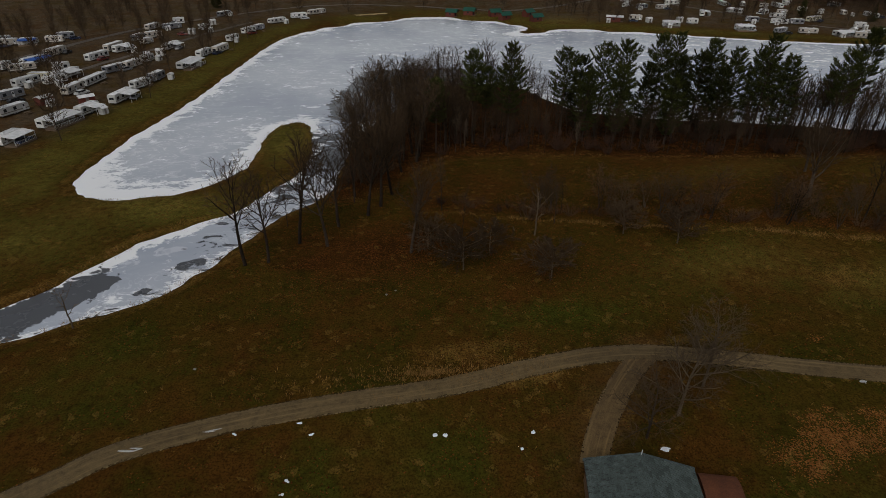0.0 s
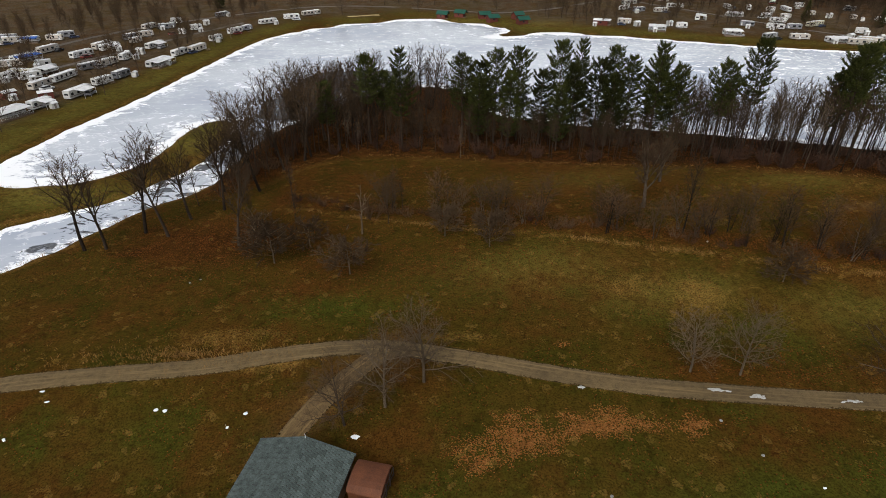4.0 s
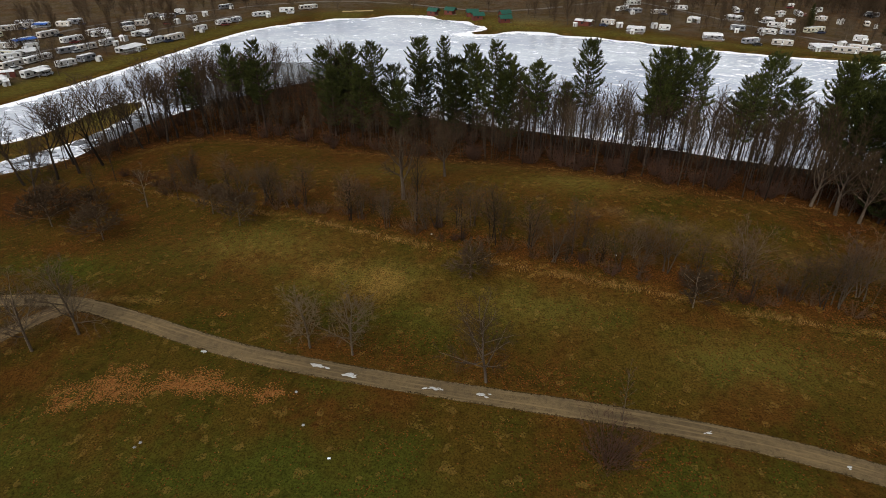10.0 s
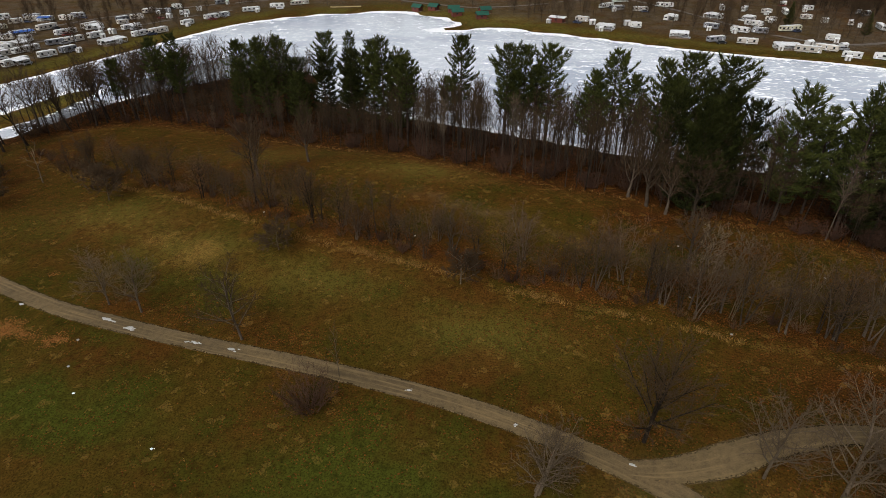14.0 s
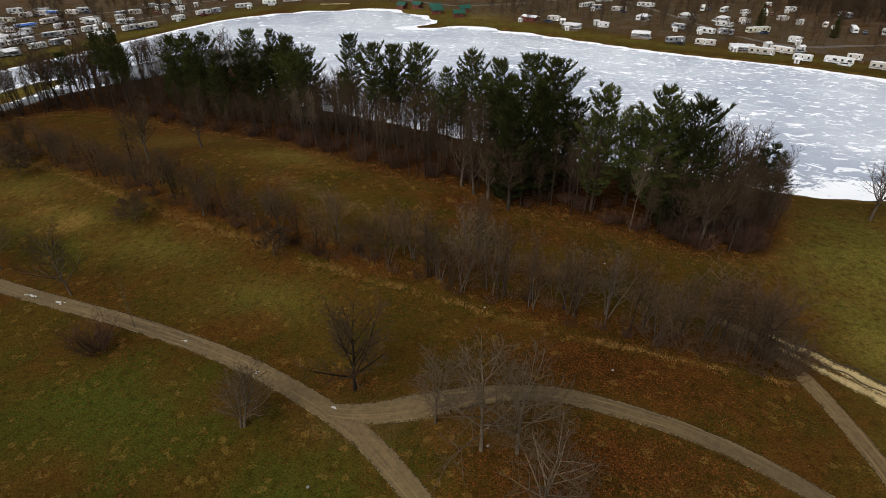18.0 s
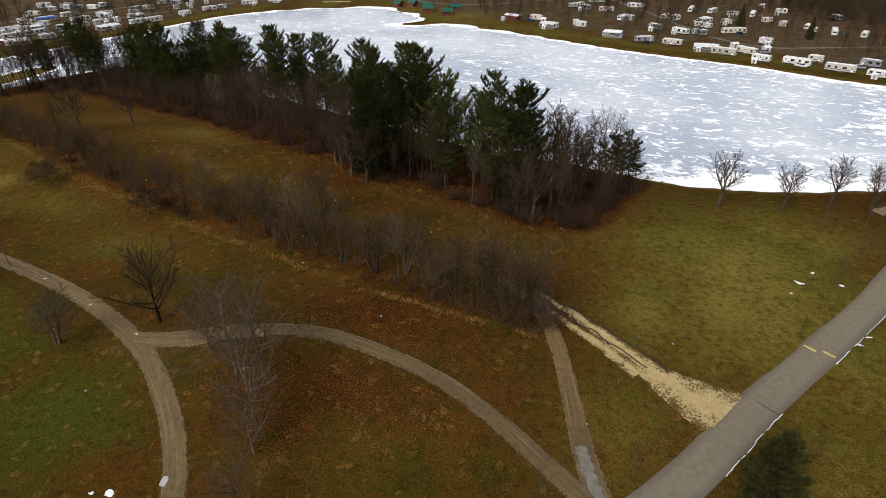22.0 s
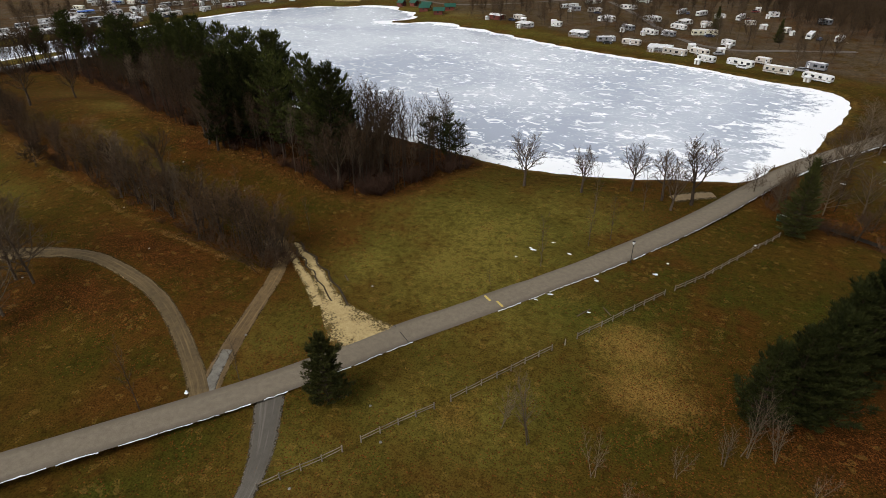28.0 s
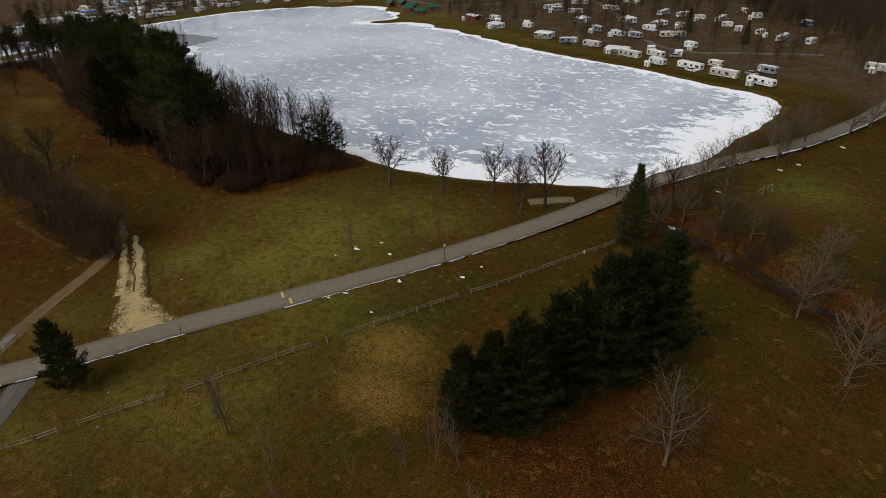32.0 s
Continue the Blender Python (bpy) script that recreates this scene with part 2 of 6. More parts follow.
PALE_BARK = material("pale_grey_bark", (0.135, 0.103, 0.07), (0.06, 0.044, 0.029), 1.5, 0.95, 0.6, 9, stretch=(1, 1, 0.25), vary=0.25, spec=0.03)
DARK_NEEDLES = material("dark_pine_needles", (0.034, 0.037, 0.010), (0.006, 0.008, 0.003), 0.5, 0.7, 0.0, 7, vary=0.2, spec=0.03)
SNOW = material("snow", (0.82, 0.84, 0.87), (0.62, 0.65, 0.70), 1.2, 0.6, 0.3, 8)


# ---------------------------------------------------------------- mesh helpers
class Geo:
    """Verts and faces of one mesh part."""

    def __init__(self):
        self.v, self.f = [], []

    def tube(self, pts, radii, sides=4, cap=True):
        base = None
        n = len(pts)
        for i, (p, r) in enumerate(zip(pts, radii)):
            d = (Vector(pts[min(i + 1, n - 1)]) - Vector(pts[max(i - 1, 0)])).normalized()
            a = d.orthogonal().normalized() if abs(d.z) > 0.9 else Vector((-d.y, d.x, 0)).normalized()
            b = d.cross(a)
            now = len(self.v)
            for k in range(sides):
                w = 2 * math.pi * k / sides
                self.v.append(tuple(Vector(p) + (a * math.cos(w) + b * math.sin(w)) * r))
            if base is not None:
                for k in range(sides):
                    self.f.append((base + k, base + (k + 1) % sides, now + (k + 1) % sides, now + k))
            base = now
        if cap:
            self.f.append(tuple(range(base, base + sides)))

    def blade(self, p, q, w, turn):
        """A thin flat twig from p to q."""
        d = (Vector(q) - Vector(p)).normalized()
        s = d.orthogonal().normalized()
        s.rotate(Matrix.Rotation(turn, 3, d))
        s *= w
        n = len(self.v)
        self.v += [tuple(Vector(p) - s), tuple(Vector(p) + s), tuple(Vector(q))]
        self.f.append((n, n + 1, n + 2))

    def box(self, x0, y0, z0, x1, y1, z1, inset=0.0):
        n, i = len(self.v), inset
        self.v += [(x0, y0, z0), (x1, y0, z0), (x1, y1, z0), (x0, y1, z0), (x0 + i, y0 + i, z1), (x1 - i, y0 + i, z1), (x1 - i, y1 - i, z1), (x0 + i, y1 - i, z1)]
        self.f += [tuple(n + k for k in q) for q in ((3, 2, 1, 0), (4, 5, 6, 7), (0, 1, 5, 4), (1, 2, 6, 5), (2, 3, 7, 6), (3, 0, 4, 7))]

    def poly(self, *pts):
        n = len(self.v)
        self.v += [tuple(p) for p in pts]
        self.f.append(tuple(range(n, n + len(pts))))

    def prism(self, outline, axis, a, b):
        """An outline of (u, w) pushed along an axis from a to b."""
        n, m = len(self.v), len(outline)
        put = (lambda u, w, s: (s, u, w)) if axis == "x" else (lambda u, w, s: (u, s, w)) if axis == "y" else (lambda u, w, s: (u, w, s))
        self.v += [put(u, w, a) for u, w in outline] + [put(u, w, b) for u, w in outline]
        self.f += [tuple(range(n, n + m))[::-1], tuple(range(n + m, n + 2 * m))]
        self.f += [(n + k, n + (k + 1) % m, n + m + (k + 1) % m, n + m + k) for k in range(m)]

    def blob(self, c, r, rnd, rings=3, sides=7, rough=0.25):
        """A lumpy low mound."""
        n = len(self.v)
        for i in range(rings):
            w = i / rings * math.pi / 2
            for k in range(sides):
                a = 2 * math.pi * k / sides
                q = 1 + rnd.uniform(-rough, rough)
                self.v.append((c[0] + r[0] * q * math.cos(w) * math.cos(a), c[1] + r[1] * q * math.cos(w) * math.sin(a), c[2] + r[2] * math.sin(w)))
        self.v.append((c[0], c[1], c[2] + r[2]))
        for i in range(rings - 1):
            for k in range(sides):
                self.f.append((n + i * sides + k, n + i * sides + (k + 1) % sides, n + (i + 1) * sides + (k + 1) % sides, n + (i + 1) * sides + k))
        for k in range(sides):
            self.f.append((n + (rings - 1) * sides + k, n + (rings - 1) * sides + (k + 1) % sides, len(self.v) - 1))

    def mesh(self, name, mat, flat=True):
        me = bpy.data.meshes.new(name)
        me.from_pydata(self.v, [], self.f)
        me.materials.append(mat)
        if not flat:
            me.polygons.foreach_set("use_smooth", [True] * len(me.polygons))
        me.update()
        return me


def part(name, geo, mat, parent=None, label="", flat=True):
    ob = new(name, geo if isinstance(geo, bpy.types.Mesh) else geo.mesh(name, mat, flat))
    ob.parent = parent
    return tagged(ob, label)


def thing(name, label, category, group="", kind=""):
    return tagged(new(name), label, category, group, kind)


def sheet(name, xs, ys, zs, mat, attrs=(), keep_faces=None):
    """A grid of quads over xs and ys of the plan, with float colour attributes."""
    ny, nx = len(ys), len(xs)
    gx, gy = np.meshgrid(xs, ys)
    co = np.stack([gx, gy, zs], -1).reshape(-1, 3) * K
    i = np.arange(ny * nx).reshape(ny, nx)
    q = np.stack([i[:-1, :-1], i[:-1, 1:], i[1:, 1:], i[1:, :-1]], -1).reshape(-1, 4)
    if keep_faces is not None:
        q = q[keep_faces.ravel()]
    me = bpy.data.meshes.new(name)
    me.vertices.add(len(co)), me.loops.add(q.size), me.polygons.add(len(q))
    me.vertices.foreach_set("co", co.ravel())
    me.loops.foreach_set("vertex_index", q.ravel().astype(np.int32))
    me.polygons.foreach_set("loop_start", np.arange(0, q.size, 4, dtype=np.int32))
    me.polygons.foreach_set("use_smooth", np.ones(len(q), bool))
    me.update(calc_edges=True)
    for key, rgb in attrs:
        a = me.attributes.new(key, "FLOAT_COLOR", "POINT")
        a.data.foreach_set("color", np.concatenate([rgb.reshape(-1, 3), np.ones((len(co), 1))], 1).ravel().astype(np.float32))
    me.materials.append(mat)
    return new(name, me)


# ---------------------------------------------------------------- ground
def spread(lo, hi, stepsize, far_lo, far_hi):
    """Even steps from lo to hi, then ever wider ones."""
    near = list(np.arange(lo, hi + 0.01, stepsize))
    a, s = [lo], stepsize
    while a[-1] > far_lo:
        s *= 1.22
        a.append(a[-1] - s)
    b, s = [near[-1]], stepsize
    while b[-1] < far_hi:
        s *= 1.22
        b.append(b[-1] + s)
    return np.array(a[:0:-1] + near + b[1:])


XS, YS = spread(-82, 285, 1.6, -2500, 2500), spread(-4, 205, 1.6, -2500, 2800)
GX, GY = np.meshgrid(XS, YS)
SD = shore_dist(GX, GY)
GZ = ground_z(GX, GY, SD)
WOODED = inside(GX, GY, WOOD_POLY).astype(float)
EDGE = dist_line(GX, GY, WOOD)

STRAW = [(9, 45, 9, 1.6, 0.6), (64, 49, 4, 4, 0.7), (56, 52, 6, 3, 0.5), (14, 41, 6, 1.5, 0.7), (214, 49, 6, 5, 0.8), (217, 42, 6, 4, 0.9), (205, 55, 4, 3, 0.4), (200, 30, 3, 4, 0.5),
         (176, 42, 3, 2, 0.5), (35, 44, 8, 1.2, 0.5), (70, 64, 9, 3, 0.4), (178, 70, 8, 2, 0.3), (184, 32, 4, 3, 0.5), (100, 70, 12, 2.5, 0.4), (186, 54, 5, 4, 0.3)]
LEAF = [(48, 31.5, 6, 2.2, 1.0), (40, 30.5, 5, 3.2, 0.95), (56, 31, 4, 1.6, 0.8), (46, 42, 1.6, 1.2, 0.8), (5, 41.5, 2.5, 1.2, 0.7), (36, 28.6, 4, 3, 0.7)]
LITTER = [(120, 29, 7, 4, 0.6), (148, 26, 13, 5, 0.9), (141, 21, 11, 8, 0.8), (156, 26, 7, 5, 0.6), (168, 44, 5, 6, 0.7), (238, 43, 17, 10, 1.0), (243, 52, 8, 8, 0.8), (89, 27, 6, 4, 0.5), (66, 37, 12, 3, 0.5), (20, 60, 22, 10, 0.5),
          (2, 67, 17, 10, 0.9), (-8, 64, 8, 3, 0.9), (80, 35, 9, 3, 0.55), (150, 37, 14, 4, 0.45), (163, 52, 10, 6, 0.6), (247, 138, 8, 8, 0.6), (258, 70, 10, 8, 0.5), (148, 57, 14, 5, 0.5), (212, 84, 8, 9, 0.5), (190, 12, 8, 7, 0.4), (128, 52, 15, 4, 0.8), (224, 30, 14, 8, 0.45), (146, 37, 18, 6, 0.85), (118, 42, 12, 4, 0.4), (182, 30, 6, 6, 0.5), (125, 66, 9, 4, 0.95), (136, 61, 13, 4, 0.7), (110, 55, 10, 3, 0.4), (275, 300, 62, 45, 0.95)]
LAWN = [(203, 32, 8, 10, 0.55), (200, 46, 8, 9, 0.7), (213, 47, 6, 6, 0.6), (190, 18, 7, 7, 0.5), (176, 30, 6, 8, 0.45), (188, 60, 15, 20, 1.0), (196, 78, 14, 9, 0.7), (178, 50, 7, 8, 0.8), (176, 66, 9, 8, 0.6), (192, 44, 7, 9, 0.5), (196, 30, 6, 8, 0.6), (204, 44, 7, 10, 0.4), (62, 50, 10, 4, 0.5), (46, 56, 12, 5, 0.45), (80, 46, 12, 4, 0.4), (104, 40, 10, 4, 0.35),
        (90, 74, 9, 4, 0.6), (60, 82, 16, 5, 0.4), (-34, 84, 14, 6, 0.9), (-15, 112, 6, 13, 1.0), (-52, 74, 14, 8, 0.6), (46, 270, 30, 14, 0.7), (85, 262, 14, 10, 0.9), (252, 122, 10, 10, 0.5)]
GREEN = [(190, 68, 20, 16, 0.9), (178, 54, 8, 8, 0.8), (205, 52, 16, 12, 0.8), (211, 34, 14, 8, 0.5), (230, 66, 12, 10, 0.5), (212, 20, 18, 8, 0.4), (252, 125, 12, 10, 0.9), (-30, 82, 14, 7, 0.8), (-60, 75, 20, 14, 0.8), (-17, 115, 6, 12, 0.9), (20, 50, 12, 3.5, 0.9), (66, 43, 8, 4, 0.7),
         (60, 22, 22, 6, 0.9), (98, 20, 16, 8, 0.9), (122, 13, 10, 9, 1.0), (220, 62, 10, 8, 0.5), (30, 21, 20, 6, 0.9), (125, 56, 6, 4, 0.6), (0, 32, 14, 8, 0.6), (-30, 45, 14, 9, 0.6), (180, 8, 10, 8, 0.6), (64, 33, 6, 3, 0.6)]


def patches(spots):
    r = np.zeros_like(GX)
    for x, y, a, b, s in spots:
        r = np.maximum(r, s * np.exp(-(((GX - x) / a) ** 2 + ((GY - y) / b) ** 2)))
    return r


pile = patches(LEAF)
leaf = np.maximum(patches(LITTER), 0.95 * step(7, -2, np.where(WOODED > 0.5, 0, EDGE)))
leaf = np.maximum(leaf, 0.75 * step(4.5, 0.5, dist_line(GX, GY, HEDGE_LINE + np.array([0, 2.5]))))
leaf = np.maximum(leaf, 0.8 * step(10, 3, dist_line(GX, GY, STREAM_LINE)))
leaf = np.maximum(leaf, 0.8 * np.exp(-(((GX - 40) / 70) ** 2)) * step(60, 68, GY) * step(110, 90, GY) * 0.6)
straw = np.maximum(patches(STRAW), 0.42 * np.exp(-((EDGE - 2.0) / 1.8) ** 2))
straw = np.maximum(straw, 0.5 * np.exp(-((dist_line(GX, GY, HEDGE_LINE - np.array([0, 0.8])) / 1.0) ** 2)))
straw = np.maximum(straw, 0.6 * np.exp(-(((SD - 1.0) / 1.0) ** 2)))
camp = np.maximum(step(14, 26, SD) * step(180, 195, GY + 0.28 * (GX - 240)) * step(0, 1, 1.0 * (GY > 150)), 0)
camp = np.maximum(camp, step(10, 24, SD) * step(-44, -52, GX - 0.12 * (GY - 100)) * step(95, 125, GY))
strip = step(1, 4, SD) * 0.6 * step(20, 9, SD) * np.maximum(step(-15, -30, GX) * step(80, 95, GY), step(215, 225, GY + 0.3 * (GX - 150)))
faint = 0.8 * np.exp(-((dist_line(GX, GY, smooth(TRACK[5:], 2)) / 0.9) ** 2)) + 0.5 * np.exp(-((dist_line(GX, GY, smooth(SHED_SPUR, 2)) / 2.6) ** 2)) + 0.5 * np.exp(-(((GX - 123) / 6) ** 2) - ((GY - 24.5) / 2.5) ** 2)


def ground_material():
    m = bpy.data.materials.new("winter_grass_and_leaf_litter")
    m.use_nodes = True
    t = m.node_tree
    b = t.nodes["Principled BSDF"]
    b.inputs["Roughness"].default_value, b.inputs["Specular IOR Level"].default_value = 1.0, 0.02
    geo = t.nodes.new("ShaderNodeNewGeometry")
    sep, sep2, sep3 = (t.nodes.new("ShaderNodeSeparateColor") for _ in range(3))
    for key, s in (("zone", sep), ("wear", sep2), ("lawn", sep3)):
        a = t.nodes.new("ShaderNodeAttribute")
        a.attribute_name = key
        t.links.new(a.outputs["Color"], s.inputs[0])

    def noise_of(scale, detail=4.0):
        n = node(t, "ShaderNodeTexNoise", Scale=scale, Detail=detail, Roughness=0.65)
        t.links.new(geo.outputs["Position"], n.inputs["Vector"])
        return n.outputs[0]

    def calc(op, a, c, clamp=False):
        n = t.nodes.new("ShaderNodeMath")
        n.operation, n.use_clamp = op, clamp
        for k, v in enumerate((a, c)):
            if isinstance(v, (int, float)):
                n.inputs[k].default_value = v
            else:
                t.links.new(v, n.inputs[k])
        return n.outputs[0]

    def span(v, lo, hi):
        n = t.nodes.new("ShaderNodeMapRange")
        n.inputs["From Min"].default_value, n.inputs["From Max"].default_value = lo, hi
        t.links.new(v, n.inputs[0])
        return n.outputs[0]

    def mixed(f, a, c):
        n = t.nodes.new("ShaderNodeMix")
        n.data_type = "RGBA"
        t.links.new(f, n.inputs["Factor"])
        for k, v in (("A", a), ("B", c)):
            if isinstance(v, tuple):
                n.inputs[k].default_value = (*v, 1)
            else:
                t.links.new(v, n.inputs[k])
        return n.outputs["Result"]

    wide, mid, small, speck, tuft_n = noise_of(0.036), noise_of(0.13, 5.0), noise_of(0.9, 6.0), noise_of(4.2, 6.0), noise_of(0.42, 5.0)
    cells = []
    for size in (7.5, 1.15):
        v, s = node(t, "ShaderNodeTexVoronoi", Scale=size), t.nodes.new("ShaderNodeSeparateColor")
        t.links.new(geo.outputs["Position"], v.inputs["Vector"])
        t.links.new(v.outputs["Color"], s.inputs[0])
        cells.append(s)
    pick, shade_of, third = (cells[0].outputs[k] for k in ("Red", "Green", "Blue"))
    clump = cells[1].outputs["Red"]
    # grass: brown, olive and green in wide soft patches
    col = mixed(span(wide, 0.43, 0.57), GRASS_BROWN, GRASS_OLIVE)
    col = mixed(calc("MULTIPLY", span(calc("ADD", mid, calc("MULTIPLY", speck, 0.25)), 0.56, 0.76), 0.8), col, GRASS_GREEN)
    col = mixed(span(calc("ADD", calc("MULTIPLY", sep.outputs["Blue"], 0.9), calc("ADD", mid, calc("MULTIPLY", small, 0.35))), 0.92, 1.5), col, GRASS_LUSH)
    col = mixed(calc("MULTIPLY", span(calc("ADD", tuft_n, calc("MULTIPLY", speck, 0.5)), 0.86, 1.06), 0.42), col, STRAW_TONE)
    col = mixed(calc("MULTIPLY", sep3.outputs["Red"], span(calc("ADD", mid, calc("MULTIPLY", small, 0.5)), 0.42, 0.86), True), col, LAWN_TONE)
    col = mixed(span(calc("ADD", sep.outputs["Green"], calc("ADD", calc("MULTIPLY", tuft_n, 0.8), calc("MULTIPLY", speck, 0.9))), 1.12, 1.75), col, STRAW_TONE)
    # litter: a dull brown layer, and single leaves as thick as the zone asks
    wet = span(calc("ADD", sep.outputs["Red"], calc("ADD", calc("MULTIPLY", mid, 0.8), calc("MULTIPLY", small, 0.5))), 1.02, 1.6)
    col = mixed(calc("MULTIPLY", wet, 0.85), col, mixed(span(speck, 0.35, 0.65), DARK_LEAF_AND_SHADE, LITTER_TONE))
    # wood floor: dark leaf mould, with the trees' shade painted into its colour
    col = mixed(calc("MULTIPLY", sep3.outputs["Green"], 0.75), col, DARK_LEAF_AND_SHADE)
    leaf_tint = mixed(shade_of, LITTER_TONE, LEAF_TONE)
    thick = calc("ADD", calc("MULTIPLY", calc("MULTIPLY", sep.outputs["Red"], span(tuft_n, 0.30, 0.62)), 0.5), calc("MULTIPLY", span(calc("ADD", mid, tuft_n), 0.96, 1.2), 0.09))
    col = mixed(calc("LESS_THAN", pick, thick), col, leaf_tint)
    heap = span(calc("ADD", sep2.outputs["Blue"], calc("ADD", calc("MULTIPLY", tuft_n, 1.2), calc("MULTIPLY", clump, 0.12))), 1.05, 1.60)
    col = mixed(calc("LESS_THAN", third, calc("MULTIPLY", heap, 0.9)), col, mixed(shade_of, LEAF_TONE, LEAF_BRIGHT))
    col = mixed(calc("MULTIPLY", sep2.outputs["Red"], span(calc("ADD", mid, calc("MULTIPLY", small, 0.3)), 0.46, 0.76), True), col, CAMP_DIRT)
    col = mixed(calc("MULTIPLY", sep2.outputs["Green"], span(tuft_n, 0.30, 0.60), True), col, TRACK_TONE)
    # single pale tufts, then shade between the blades, painted into the colour by noise
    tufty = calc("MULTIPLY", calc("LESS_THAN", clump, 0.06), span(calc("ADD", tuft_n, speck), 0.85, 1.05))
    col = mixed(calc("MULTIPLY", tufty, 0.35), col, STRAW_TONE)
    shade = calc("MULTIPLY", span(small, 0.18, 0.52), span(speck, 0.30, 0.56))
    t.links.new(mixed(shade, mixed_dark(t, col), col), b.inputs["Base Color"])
    bp = node(t, "ShaderNodeBump", Strength=0.8, Distance=0.12)
    t.links.new(calc("ADD", small, calc("MULTIPLY", speck, 0.5)), bp.inputs["Height"])
    t.links.new(bp.outputs[0], b.inputs["Normal"])
    return m


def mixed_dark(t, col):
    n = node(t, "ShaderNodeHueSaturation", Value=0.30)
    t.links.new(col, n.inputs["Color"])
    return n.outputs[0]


GRASS_BROWN, GRASS_OLIVE, GRASS_GREEN, GRASS_LUSH, LAWN_TONE = (0.071, 0.0315, 0.0064), (0.063, 0.039, 0.0064), (0.034, 0.032, 0.0042), (0.047, 0.050, 0.0070), (0.165, 0.130, 0.027)
STRAW_TONE, LEAF_TONE, LITTER_TONE, DARK_LEAF_AND_SHADE, CAMP_DIRT, TRACK_TONE, LEAF_BRIGHT = (0.19, 0.112, 0.028), (0.150, 0.055, 0.014), (0.060, 0.0195, 0.0050), (0.026, 0.0110, 0.0038), (0.110, 0.080, 0.055), (0.120, 0.074, 0.030), (0.23, 0.105, 0.032)
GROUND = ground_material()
# lawn's green channel marks the wood floor, where tree shade is painted in
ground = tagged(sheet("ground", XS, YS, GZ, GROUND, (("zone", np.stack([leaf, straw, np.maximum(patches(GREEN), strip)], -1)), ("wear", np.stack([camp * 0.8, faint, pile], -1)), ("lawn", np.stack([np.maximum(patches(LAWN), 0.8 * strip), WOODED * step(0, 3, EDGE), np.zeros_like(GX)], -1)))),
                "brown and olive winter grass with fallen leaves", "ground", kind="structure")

# ---------------------------------------------------------------- frozen lake and creek
def ice_material():
    m = bpy.data.materials.new("lake_ice")
    m.use_nodes = True
    t = m.node_tree
    b = t.nodes["Principled BSDF"]
    geo = t.nodes.new("ShaderNodeNewGeometry")
    at, sep = t.nodes.new("ShaderNodeAttribute"), t.nodes.new("ShaderNodeSeparateColor")
    at.attribute_name = "cover"
    t.links.new(at.outputs["Color"], sep.inputs[0])

    def noise_of(scale, stretch, detail=4.0, distort=0.0, turn=0.0):
        mp = t.nodes.new("ShaderNodeMapping")
        mp.inputs["Scale"].default_value, mp.inputs["Rotation"].default_value = stretch, (0, 0, turn)
        t.links.new(geo.outputs["Position"], mp.inputs[0])
        n = node(t, "ShaderNodeTexNoise", Scale=scale, Detail=detail, Distortion=distort)
        t.links.new(mp.outputs[0], n.inputs["Vector"])
        return n.outputs[0]

    def calc(op, a, c, clamp=False):
        n = t.nodes.new("ShaderNodeMath")
        n.operation, n.use_clamp = op, clamp
        for k, v in enumerate((a, c)):
            if isinstance(v, (int, float)):
                n.inputs[k].default_value = v
            else:
                t.links.new(v, n.inputs[k])
        return n.outputs[0]

    def span(v, lo, hi):
        n = t.nodes.new("ShaderNodeMapRange")
        n.inputs["From Min"].default_value, n.inputs["From Max"].default_value = lo, hi
        t.links.new(v, n.inputs[0])
        return n.outputs[0]

    def mixed(f, a, c, kind="RGBA"):
        n = t.nodes.new("ShaderNodeMix")
        n.data_type = kind
        t.links.new(f, n.inputs["Factor"])
        for k, v in (("A", a), ("B", c)):
            if isinstance(v, tuple):
                n.inputs[k].default_value = (*v, 1)
            else:
                t.links.new(v, n.inputs[k])
        return n.outputs["Result"]

    broad, drift = noise_of(0.018, (1, 1, 1), 4.0), noise_of(0.12, (0.8, 1.15, 1), 9.0, 0.9, -0.35)
    streak = noise_of(0.30, (0.85, 1.2, 1), 7.0, 1.1, 0.5)
    ice = mixed(span(calc("SUBTRACT", calc("ADD", broad, calc("MULTIPLY", drift, 0.25)), calc("MULTIPLY", sep.outputs["Blue"], 0.2)), 0.36, 0.62), (0.34, 0.385, 0.475), (0.53, 0.57, 0.64))
    white = span(calc("ADD", calc("ADD", calc("MULTIPLY", drift, 0.42), calc("ADD", calc("MULTIPLY", streak, 0.3), calc("MULTIPLY", noise_of(0.95, (0.8, 1.2, 1), 6.0, 1.4, 0.2), 0.28))), calc("MULTIPLY", sep.outputs["Red"], 0.42)), 0.578, 0.640)
    thin = calc("MULTIPLY", span(streak, 0.575, 0.615), sep.outputs["Blue"])
    hair = calc("MULTIPLY", span(calc("ABSOLUTE", calc("SUBTRACT", noise_of(0.16, (0.8, 1.2, 1), 6.0, 1.6, 0.3), 0.5), 0.0), 0.016, 0.0), span(broad, 0.40, 0.55))
    col = mixed(calc("MAXIMUM", calc("MAXIMUM", white, thin), calc("MULTIPLY", hair, 0.75)), ice, (0.90, 0.92, 0.95))
    wet = span(calc("ADD", sep.outputs["Green"], calc("MULTIPLY", calc("SUBTRACT", streak, 0.5), 1.3)), 0.47, 0.53)
    col = mixed(wet, col, (0.075, 0.080, 0.090))
    t.links.new(col, b.inputs["Base Color"])
    r = t.nodes.new("ShaderNodeMapRange")
